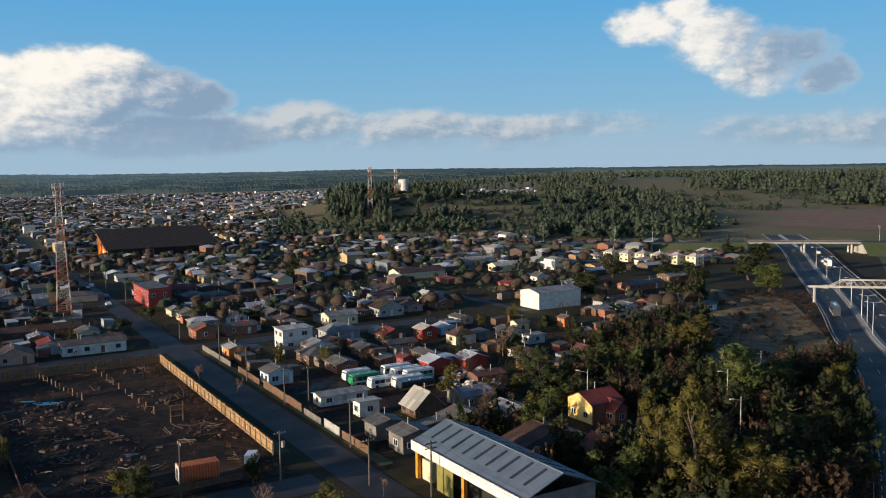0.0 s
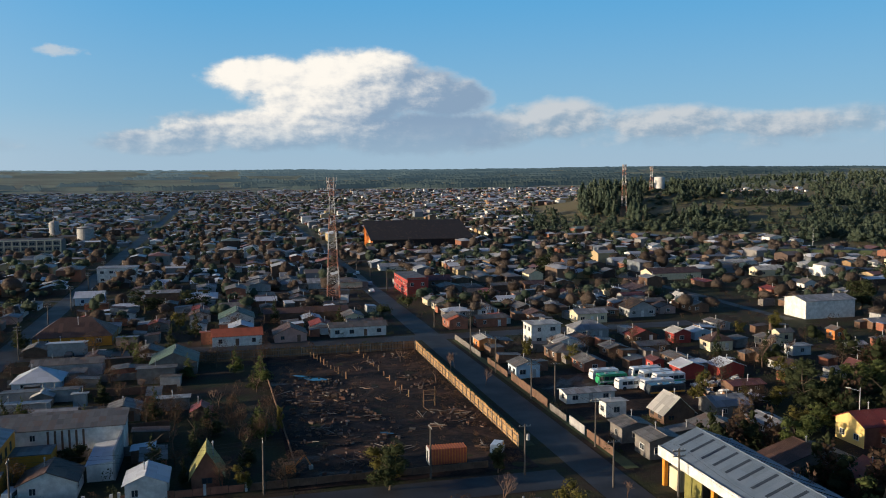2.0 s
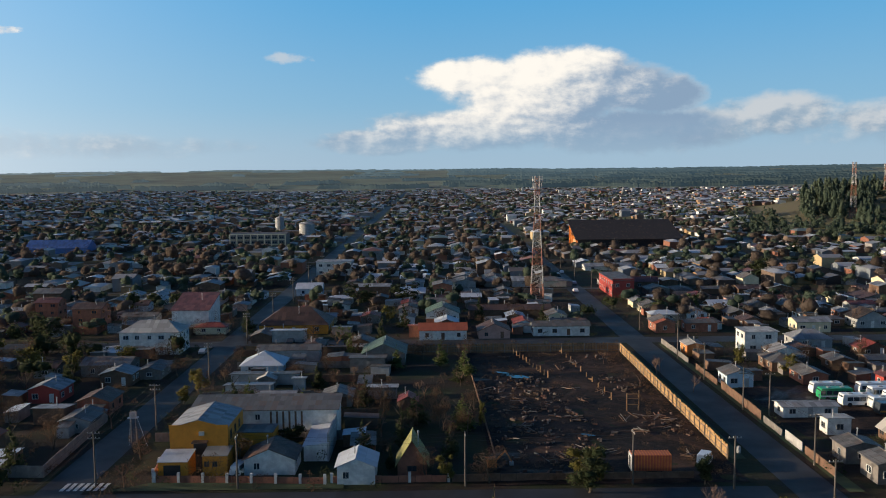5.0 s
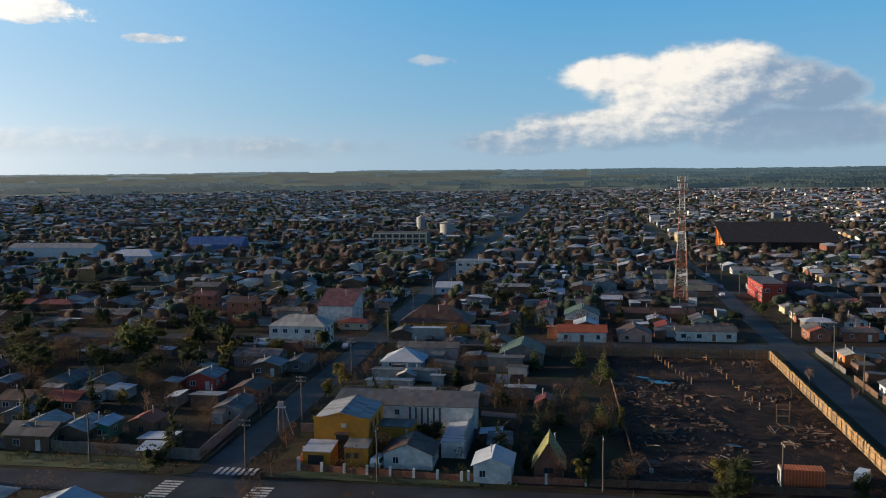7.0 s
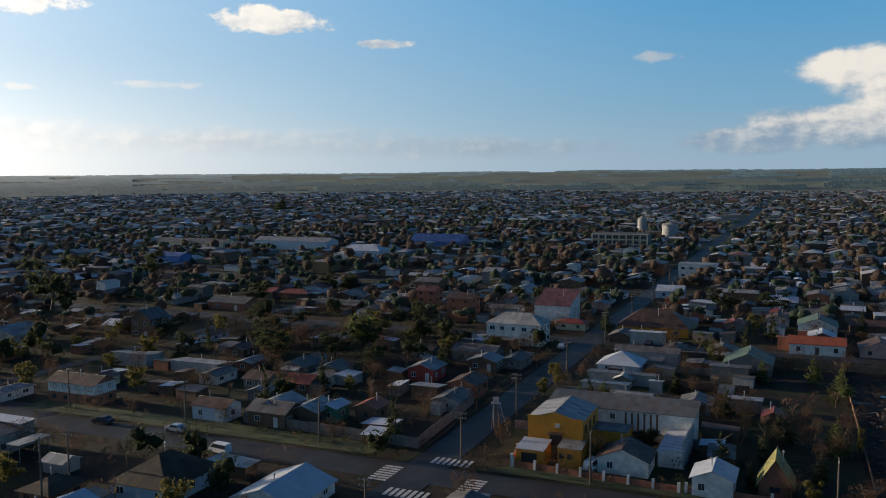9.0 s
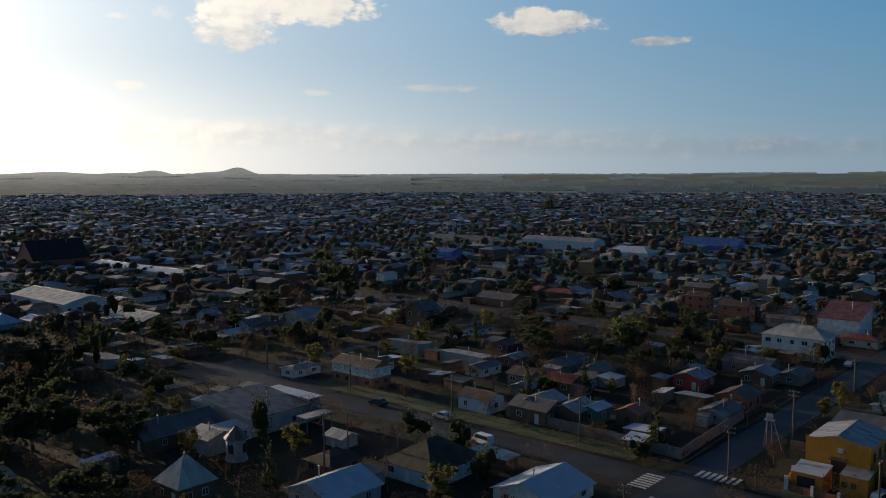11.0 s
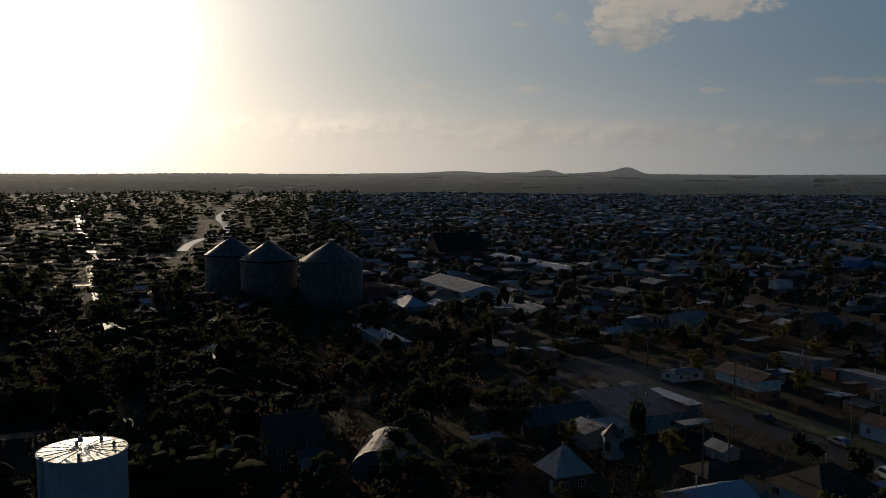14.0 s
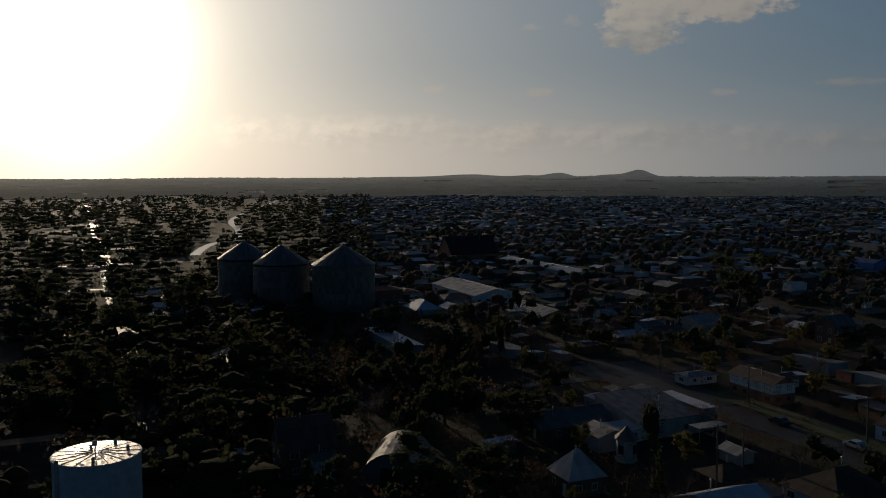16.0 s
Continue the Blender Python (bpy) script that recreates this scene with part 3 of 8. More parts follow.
def trunk_geo(h, r, seed, limbs=5, spread=0.24):
    g = random.Random(seed)
    geo = Geo()
    p = Vector((0, 0, -0.2))
    pts = [p]
    for k in range(4):
        p = p + Vector((g.uniform(-.06, .06) * h, g.uniform(-.06, .06) * h, h * 0.24))
        pts.append(p)
    for k in range(4):
        geo.beam(pts[k], pts[k + 1], r * (1 - k * 0.2), 7, r * (0.8 - k * 0.2))
    for k in range(limbs):
        s = pts[1 + k % 3].lerp(pts[2 + k % 3], g.random())
        a = g.uniform(0, 6.28)
        e = s + Vector((math.cos(a) * spread * h, math.sin(a) * spread * h, h * g.uniform(0.15, 0.4)))
        geo.beam(s, e, r * 0.4, 5, r * 0.1)
    return geo


def lobes_for(kind, h, w, seed):
    g = random.Random(seed)
    out = []
    if kind == "cone":
        for k in range(9):
            z = h * (0.14 + 0.82 * k / 8)
            rr = w * 0.5 * (1.02 - k / 8.6)
            for j in range(max(1, int(rr * 1.4))):
                a = g.uniform(0, 6.28)
                out.append((math.cos(a) * rr * 0.5, math.sin(a) * rr * 0.5, z, rr * 0.62, rr * 0.62, h * 0.07))
    elif kind == "tall":
        for k in range(20):
            z = h * (0.22 + 0.72 * (k + g.random()) / 20)
            a, rr = g.uniform(0, 6.28), w * 0.36 * (1.08 - 0.75 * max(0.0, z / h - 0.35))
            s = w * g.uniform(0.11, 0.19)
            out.append((math.cos(a) * rr * g.uniform(0.4, 1.0), math.sin(a) * rr * g.uniform(0.4, 1.0), z, s, s, s * 1.3))
    else:
        for k in range(17):
            a, rr = g.uniform(0, 6.28), w * 0.5 * g.uniform(0.15, 0.75)
            z = h * g.uniform(0.24, 0.88)
            s = w * g.uniform(0.11, 0.21)
            out.append((math.cos(a) * rr, math.sin(a) * rr, z, s, s, s * 0.85))
    return out


PROTO = {}


def tree_meshes(kind, mat, h, w, n, leaf, variant):
    """Shared trunk and crown meshes of one sort of tree."""
    key = (kind, mat.name, h, w, n, variant)
    if key not in PROTO:
        seed = variant * 17 + int(h * 3) + len(kind)
        if mat is RUST:       # thin winter crown
            n, leaf = 1500, 0.30
        v, q = leaf_cloud(n, lobes_for(kind, h, w, seed), leaf, seed, droop=0.5 if kind == "tall" else 0.0, cores=0 if mat is RUST else 3 if n > 800 else 2, fill=0.64 if n > 1000 else 0.54, flat=0.13 if mat is RUST else 0.6)
        PROTO[key] = (trunk_geo(h * 0.8, 0.02 * h + 0.06, seed).mesh("trunk", BARK), fast_mesh("crown", v, q, mat))
    return PROTO[key]


BASE = {"cone": (12.0, 5.4), "tall": (16.0, 8.0), "round": (9.0, 7.5)}


def tree(x, y, kind, mat, h, w, n=2600, leaf=0.34, variant=0, label="", group="", z=None):
    """A tree h high and w wide; its meshes are shared with others of its sort."""
    bh, bw = BASE[kind]
    tr, cr = tree_meshes(kind, mat, bh, bw, n, leaf, variant)
    ob = thing("tree", x, y, height(x, y) if z is None else z, rng.uniform(0, 360), label, "tree", group)
    ob.scale = (w / bw, w / bw, h / bh)
    part("trunk", tr, BARK, ob), part("crown", cr, mat, ob)
    TAKEN.append((x, y, w * 0.3))
    return ob


def bare_geo(h, seed, depth=5, r=None):
    """A leafless tree: forked limbs down to fine twigs."""
    g = random.Random(seed)
    limbs, twigs = Geo(), Geo()

    def grow(p, d, length, rad, k):
        q = p + d * length
        (limbs if k >= depth - 2 else twigs).beam(p, q, rad, 5 if k >= depth - 2 else 3, rad * 0.62)
        if k == 0:
            return
        for _ in range(3):
            dd = (d + Vector((g.uniform(-1, 1), g.uniform(-1, 1), g.uniform(-0.25, 0.75))) * 0.62).normalized()
            grow(p.lerp(q, g.uniform(0.55, 1.0)), dd, length * g.uniform(0.6, 0.82), rad * 0.58, k - 1)

    grow(Vector((0, 0, -0.1)), Vector((g.uniform(-.1, .1), g.uniform(-.1, .1), 1)).normalized(), h * 0.3, r or h * 0.02, depth)
    return limbs, twigs


def bare_tree(x, y, h, variant=0, label="leafless winter tree with fine brown twigs", group="", z=None):
    key = ("bare", variant)
    if key not in PROTO:
        a, b = bare_geo(10.0, 40 + variant)
        PROTO[key] = (a.mesh("trunk", TWIG), b.mesh("twig_spray", TWIG))
    a, b = PROTO[key]
    ob = thing("bare_tree", x, y, height(x, y) if z is None else z, rng.uniform(0, 360), label, "tree", group)
    ob.scale = (h / 10.0,) * 3
    part("trunk", a, TWIG, ob), part("twig_spray", b, TWIG, ob)
    TAKEN.append((x, y, h * 0.18))
    return ob


def shrub_field(name, spots, mat, label, n=60, leaf=0.3, category="shrub", cores=1, lobe=3, fill=0.6, flat=0.6):
    """One sheet of low growth, too dense to count: spots are (x, y, height, width)."""
    vs, qs, base = [], [], 0
    for i, (x, y, h, w) in enumerate(spots):
        lobes = [(rng.uniform(-.25, .25) * w, rng.uniform(-.25, .25) * w, h * rng.uniform(0.35, 0.75), w * (0.32 if lobe > 1 else 0.42), w * (0.32 if lobe > 1 else 0.42), h * (0.32 if lobe > 1 else 0.42)) for _ in range(lobe)]
        v, q = leaf_cloud(n, lobes, leaf, i + 900, cores=cores, fill=fill, flat=flat)
        vs.append(v + np.array((x, y, height(x, y)))), qs.append(q + base)
        base += len(v)
    return tagged(new(name, fast_mesh(name, np.concatenate(vs), np.concatenate(qs), mat)), label, category, kind="stuff")


# ---- town far off: rows of small houses, too many to count ----
TAKEN = []            # footprints (x, y, radius) of the things placed by hand


RECTS = []            # footprints (u, v, half u, half v) of the houses


def free(x, y, r):
    for a, b, c in TAKEN:
        if (a - x) ** 2 + (b - y) ** 2 < (c + r) ** 2:
            return False
    u, v = grid_of(x, y)
    for a, b, c, d in RECTS:
        if abs(u - a) < c + r and abs(v - b) < d + r:
            return False
    return True


def in_town(x, y):
    """Is this a built-up spot?"""
    r, az = math.hypot(x, y), math.degrees(math.atan2(-x, y))
    u, v = grid_of(x, y)
    if r < 104 or az > 118 or az < -40:
        return False
    if x > right_edge(y) - 14 or (v > 150 and u < 190) or (v > 62 and u < 128) or (v > 110 and u < 150) or (v > 225 and u < 285):
        return False
    if az > 95 and r < 290:
        return False
    if 6 < az < 11 and 620 < r < 900:
        return False
    if az < 6 and 610 < r < 1130:
        return False
    if az < 4 and r > 1500:
        return False
    if az < -6 and r > 545:
        return False
    if -12 < v < 53 and 118 < u < 231:
        return False
    if az > 106 and r > 360:
        return False
    if 70 < v < 104 and 148 < u < 184:
        return False
    return r < 2000 + 220 * noise.noise((az * 0.1, 3.3, 0))


def on_street(u, v, pad):
    return any(abs(u - s) < 4.5 + pad for s in U_STREETS if s != 121.0 or v > -192) or any(abs(v - s) < 4.5 + pad for s in V_STREETS)


def add_house(walls, roofs, x, y, w, d, e, rise, turn, hip=False):
    """A plain far house: box, and a gable or hip roof with eaves."""
    c, s = math.cos(radians(turn)), math.sin(radians(turn))

    def at(px, py, pz):
        return (x + px * c - py * s, y + px * s + py * c, pz + z0)
    z0 = height(x, y)
    a, b, o = w / 2, d / 2, 0.35
    i = len(walls.v)
    ring = [(-a, -b), (a, -b), (a, b), (-a, b)]
    walls.v += [at(px, py, -0.3) for px, py in ring] + [at(px, py, e) for px, py in ring] + [at(0, -b, e + rise * 0.97), at(0, b, e + rise * 0.97)]
    walls.f += [(i, i + 1, i + 5, i + 4), (i + 1, i + 2, i + 6, i + 5), (i + 2, i + 3, i + 7, i + 6), (i + 3, i, i + 4, i + 7)]
    if not hip:
        walls.f += [(i + 4, i + 5, i + 8), (i + 6, i + 7, i + 9)]
    j = len(roofs.v)
    k = b * 0.45 if hip else b + o
    zl = e - o * rise / a
    roofs.v += [at(-a - o, -b - o, zl), at(a + o, -b - o, zl), at(a + o, b + o, zl), at(-a - o, b + o, zl), at(0, -k, e + rise), at(0, k, e + rise)]
    roofs.f += [(j + 1, j + 2, j + 5, j + 4), (j + 3, j, j + 4, j + 5)]
    if hip:
        roofs.f += [(j, j + 1, j + 4), (j + 2, j + 3, j + 5)]


def lots():
    """House lots over the whole street grid, nearest first."""
    out = []
    g = random.Random(11)
    u = -330.0
    while u < 1950:
        v = -1900.0
        while v < 1000:
            uu, vv = u + g.uniform(-1.5, 1.5), v + g.uniform(-1.5, 1.5)
            x, y = town(uu, vv)
            if in_town(x, y) and not on_street(uu, vv, 4.2 if math.hypot(x, y) < 330 else 1.4):
                out.append((math.hypot(x, y), x, y, g.random(), g.random(), g.random()))
            v += 11.6
        u += 13.6
    out.sort()
    return out

# ---- houses ----
SHARED = {}


def shared(name, make, mat):
    if name not in SHARED:
        SHARED[name] = make().mesh(name.split(":")[0], mat)
    return SHARED[name]


def frame_geo():
    g = Geo()
    for x0, z0, x1, z1 in ((-.5, -.5, .5, -.43), (-.5, .43, .5, .5), (-.5, -.43, -.43, .43), (.43, -.43, .5, .43), (-.025, -.43, .025, .43)):
        g.box(x0, -0.05, z0, x1, 0.03, z1)
    return g


def window(parent, side, along_wall, z, w=1.3, h=1.1, a=4.0, b=5.0, mat=None):
    """A window on side 'u-', 'u+', 'v-' or 'v+' of a box of half sizes a (v) and b (u)."""
    mat = mat or WHITE
    m = {"u-": pose(along_wall, -b, z), "u+": pose(along_wall, b, z, 0, 0, 180), "v-": pose(-a, along_wall, z, 0, 0, -90), "v+": pose(a, along_wall, z, 0, 0, 90)}[side]
    fr = new("window", shared("window_frame:" + mat.name, frame_geo, mat))
    fr.parent = parent
    fr.matrix_basis = m @ Matrix.Diagonal((w, 1, h, 1))
    pn = new("pane", shared("pane:", lambda: Geo().box(-.46, -0.015, -.46, .46, 0.02, .46), MATS["glass"]))
    pn.parent = fr
    return fr


def door(parent, side, along_wall, a, b, mat, w=0.95, h=2.05):
    m = {"u-": pose(along_wall, -b, 0), "u+": pose(along_wall, b, 0, 0, 0, 180), "v-": pose(-a, along_wall, 0, 0, 0, -90), "v+": pose(a, along_wall, 0, 0, 0, 90)}[side]
    ob = new("door", shared("door:" + mat.name, lambda: Geo().box(-.5, -0.04, 0.05, .5, 0.03, 1.0).box(-.42, -0.055, 0.1, -.04, -0.03, 0.45).box(.04, -0.055, 0.1, .42, -0.03, 0.45), mat))
    ob.parent = parent
    ob.matrix_basis = m @ Matrix.Diagonal((w, 1, h, 1))
    return ob


def roof_geo(w, d, e, rise, shape, ridge, over=0.4, thick=0.1):
    """A roof over a box w (across, v) by d (along, u); ridge 'u' or 'v', or for a lean-to the side that is high."""
    g = Geo()
    swap = ridge in ("v", "v-", "v+")

    def P(x, y, z):
        return (y, x, z) if swap else (x, y, z)
    W, D = (d, w) if swap else (w, d)
    a, b = W / 2 + over, D / 2 + over

    def quad(pts, uv):
        g.slab([P(*p) for p in (reversed(pts) if swap else pts)], thick, list(reversed(uv)) if swap else uv)
    if shape in ("gable", "hip"):
        low = e - rise * over / (W / 2)
        sl = math.hypot(a, rise)
        k = b if shape == "gable" else max(0.4, b - a * 0.9)
        top = e + rise
        quad([(a, -b, low), (a, b, low), (0, k, top), (0, -k, top)], [(0, 0), (2 * b, 0), (b + k, sl), (b - k, sl)])
        quad([(-a, b, low), (-a, -b, low), (0, -k, top), (0, k, top)], [(0, 0), (2 * b, 0), (b + k, sl), (b - k, sl)])
        if shape == "hip":
            quad([(-a, -b, low), (a, -b, low), (0, -k, top)], [(0, 0), (2 * a, 0), (a, sl)])
            quad([(a, b, low), (-a, b, low), (0, k, top)], [(0, 0), (2 * a, 0), (a, sl)])
        g.beam(P(0, -k, top + 0.01), P(0, k, top + 0.01), 0.09, 5)
    elif shape == "shed":
        s = -1 if ridge.endswith("-") else 1      # the high side
        lo, hi = e - rise * over / W, e + rise + rise * over / W
        z = lambda x: lo + (hi - lo) * ((s * x) + a) / (2 * a)
        quad([(-a, -b, z(-a)), (a, -b, z(a)), (a, b, z(a)), (-a, b, z(-a))], [(0, 0), (0, 2 * a), (2 * b, 2 * a), (2 * b, 0)])
    else:
        quad([(-a, -b, e + 0.15), (a, -b, e + 0.15), (a, b, e + 0.15), (-a, b, e + 0.15)], [(0, 0), (0, 2 * a), (2 * b, 2 * a), (2 * b, 0)])
    return g


def wall_geo(w, d, e, rise, shape, ridge, z0=-0.2):
    g = Geo()
    a, b = w / 2, d / 2
    ring = [(-a, -b), (a, -b), (a, b), (-a, b)]

    def top(x, y):
        if shape == "shed":
            s = (1 if ridge.endswith("+") or ridge in ("u", "v") else -1)
            q = (y / b if ridge[0] == "v" else x / a) * s
            return e + rise * (q + 1) / 2 - 0.1
        return e
    for k in range(4):
        p, q = ring[k], ring[(k + 1) % 4]
        pts = [(*p, z0), (*q, z0), (*q, top(*q)), (*p, top(*p))]
        if shape == "gable":
            if (k % 2 == 0 and ridge == "u") or (k % 2 == 1 and ridge == "v"):
                pts = pts[:3] + [((p[0] + q[0]) / 2, (p[1] + q[1]) / 2, e + rise - 0.1)] + pts[3:]
        g.poly(pts)
    # inner skin, so that the wall has thickness under the eaves
    g.box(-a + .15, -b + .15, z0, a - .15, b - .15, e - 0.05)
    return g


def chimney(parent, x, y, z, h=1.3):
    ob = part("chimney_pipe", shared("chimney_pipe:", lambda: Geo().lathe([(0.09, 0), (0.09, 0.86), (0.17, 0.88), (0.17, 0.93), (0.0, 1.0)], 8), STEEL), STEEL, parent, "thin steel flue pipe with a cap")
    ob.matrix_basis = pose(x, y, z) @ Matrix.Diagonal((1, 1, h, 1))


def house(x, y, w, d, eave, rise, wall, roof, shape="gable", ridge="u", turn=GRID, label="", glaze=2, trim=None, name="house", category="house", group="", doors=True, pipe=True, base=None, over=0.4, z=0.0, annex=False):
    """A low town house of w (across the street grid) by d (along it)."""
    ob = thing(name, x, y, z, turn, label or "low house with a corrugated metal roof", category, group)
    part("wall", wall_geo(w, d, eave, rise, shape, ridge), wall, ob)
    part("roof", roof_geo(w, d, eave, rise, shape, ridge, over), roof, ob)
    a, b = w / 2, d / 2
    g = random.Random(int(x * 31 + y * 17))
    fl = max(1, round(eave / 2.7))
    if glaze:
        for k in range(fl):
            zc = (eave / fl) * k + min(1.5, eave / fl * 0.55)
            hh = min(1.15, eave / fl * 0.42)
            for side, length in (("u-", w), ("v-", d), ("v+", d)):
                n = max(1, min(glaze + 1, int(length / 2.9)))
                for j in range(n):
                    s = (j + 0.5) / n * length - length / 2
                    if doors and k == 0 and side == "u-" and n > 1 and j == n // 2:
                        door(ob, side, s, a, b, trim or TIMBER)
                    else:
                        window(ob, side, s + g.uniform(-.2, .2), zc, g.choice((1.0, 1.3, 1.6)), hh, a, b, trim)
    if annex:
        aw, ad, ah = w * g.uniform(0.35, 0.7), g.uniform(2.0, 3.4), min(eave - 0.25, 2.2)
        sx, up = g.uniform(-.2, .2) * w, g.choice((-1, 1))
        m = pose(sx, up * (b + ad / 2), 0)
        for nm, geo, mt in (("lean_to_wall", wall_geo(aw, ad, ah, 0.1, "flat", "v"), g.choice((wall, GREYWOOD, TIMBER))), ("lean_to_roof", roof_geo(aw, ad, ah, 0.3, "shed", "v-" if up > 0 else "v+", 0.2), g.choice((ZINC, OLDZINC, OLDZINC)))):
            part(nm, geo, mt, ob).matrix_basis = m
    if base:
        part("plinth", Geo().box(-a - .04, -b - .04, -0.2, a + .04, b + .04, 0.7), base, ob)
    if pipe:
        px, py = g.uniform(-.25, .25) * w, g.uniform(-.25, .25) * d
        chimney(ob, px, py, eave + rise * 0.35, 1.4 + rise * 0.5)
    u, v = grid_of(x, y)
    side = abs((turn - GRID) % 180 - 90) < 1
    RECTS.append((u, v, (w if side else d) / 2 + 0.4, (d if side else w) / 2 + 0.4))
    return ob

# ---- fenced yard ----
def flat_patch(name, corners, z, mat, label, category="ground", kind="structure"):
    g = Geo()
    g.poly([(*town(u, v), z) for u, v in corners])
    return solid(name, g, mat, label, category, kind=kind)


def rubble_mat(t, b):
    c = ramp(t, rand_of(t, True), (0.0, (0.045, 0.028, 0.02)), (0.4, (0.10, 0.06, 0.04)), (0.65, (0.16, 0.065, 0.04)), (0.85, (0.11, 0.10, 0.09)), (1.0, (0.17, 0.155, 0.14)))
    put(t, b.inputs["Base Color"], mixc(t, noise_tex(t, place_of(t), 3.0) * 0.5, c, (0.05, 0.035, 0.025)))
    put(t, b.inputs["Roughness"], 0.8)


def yard():
    g = Geo()
    n, m = 44, 26
    pt = lambda i, j: (*town(126.5 + 94.5 * i / n, 9.0 + 39.0 * j / m), 0.10 + 0.22 * noise.noise((i * 0.35, j * 0.35, 2.0)) + 0.08 * noise.noise((i * 1.1, j * 1.1, 5.0)))
    vs = [pt(i, j) for i in range(n + 1) for j in range(m + 1)]
    fs = [(i * (m + 1) + j, i * (m + 1) + j + 1, (i + 1) * (m + 1) + j + 1, (i + 1) * (m + 1) + j) for i in range(n) for j in range(m)]
    g.v, g.f, g.uv = vs, [tuple(reversed(f)) for f in fs], []
    solid("yard_ground", g, MATS["yard"], "churned brown mud of a fenced demolition yard", "yard", kind="structure", smooth=True)
    rnd = random.Random(3)
    for k, (u, v, a, b) in enumerate(((194.0, 19.5, 3.4, 1.6), (198.0, 16.0, 2.2, 0.7), (150.0, 27.5, 1.5, 0.6))):
        g = Geo()
        x, y = town(u, v)
        g.poly([(x + a * math.cos(t * 0.5236) * rnd.uniform(0.6, 1.1), y + b * math.sin(t * 0.5236) * rnd.uniform(0.6, 1.1), 0.27) for t in range(12)])
        solid("puddle", g, MATS["puddle"], "shallow puddle of standing rainwater in the mud", "puddle", "yard puddles", "structure")
    # heaps of broken boards
    for k in range(30):
        u, v = rnd.uniform(135, 218), rnd.uniform(12, 44)
        x, y = town(u, v)
        ob = thing("board_heap", x, y, 0.22, rnd.uniform(0, 360), "loose heap of broken boards lying in the mud", "timber", "yard debris")
        for j in range(rnd.randint(3, 7)):
            l, a = rnd.uniform(1.2, 3.6), rnd.uniform(0, 3.1)
            cx, cy = rnd.uniform(-1.2, 1.2), rnd.uniform(-1.2, 1.2)
            dx, dy = math.cos(a) * l / 2, math.sin(a) * l / 2
            part("board", Geo().beam((cx - dx, cy - dy, 0.05), (cx + dx, cy + dy, 0.12 + rnd.uniform(0, 0.5)), 0.07, 4), rnd.choice((TIMBER, GREYWOOD, TIMBER)), ob)
    # rubble trodden into the mud
    g = Geo()
    for k in range(700):
        u, v = 130 + 88 * rnd.random(), 11 + 35 * rnd.random()
        if noise.noise((u * 0.06, v * 0.06, 2.5)) < -0.05:
            continue
        x, y = town(u, v)
        a, l, w, h = rnd.uniform(0, 3.14), rnd.uniform(0.12, 0.7), rnd.uniform(0.08, 0.3), rnd.uniform(0.05, 0.28)
        c, q = math.cos(a), math.sin(a)
        ring = [(x + l * c - w * q, y + l * q + w * c), (x - l * c - w * q * 0.7, y - l * q + w * c * 0.7), (x - l * c + w * q, y - l * q - w * c), (x + l * c * 0.8 + w * q, y + l * q * 0.8 - w * c)]
        for i in range(4):
            p, e = ring[i], ring[(i + 1) % 4]
            g.poly([(*p, 0.0), (*e, 0.0), (*e, 0.25 + h), (*p, 0.25 + h * 0.8)])
        g.poly([(*p, 0.25 + h * 0.9) for p in ring])
    solid("rubble", g, material("rubble_mix", rubble_mat), "broken bricks, stones and splinters trodden into the mud", "rubble", kind="stuff")
    # lines of short stakes and a goal-like timber frame
    for k in range(22):
        u, v = (222 - k * 2.6 if k < 12 else 219 - (k - 12) * 5.0), (20.0 + k * 0.55 if k < 12 else 33.0 + (k - 12) * 0.4)
        x, y = town(u, v)
        solid_at = thing("stake", x, y, 0.1, rnd.uniform(0, 90), "short upright timber stake standing in the mud", "post", "yard stakes")
        part("post", Geo().box(-.11, -.11, 0, .11, .11, rnd.uniform(0.9, 1.7)), RAWWOOD, solid_at)
        if k % 3 == 0:
            part("board", Geo().box(-.9, -.04, 0.5, .1, .04, 0.75), RAWWOOD, solid_at)
    x, y = town(165.4, 39.1)
    fr = thing("timber_frame", x, y, 0.1, GRID, "upright frame of raw timber posts and rails in the yard", "frame")
    for px, py in ((-1.2, 0), (1.2, 0.4), (1.6, 2.0)):
        part("post", Geo().box(px - .1, py - .1, 0, px + .1, py + .1, 3.6), RAWWOOD, fr)
    for z in (1.2, 2.4, 3.3):
        part("rail", Geo().box(-1.2, 0.1, z, 1.3, 0.3, z + .16), RAWWOOD, fr)


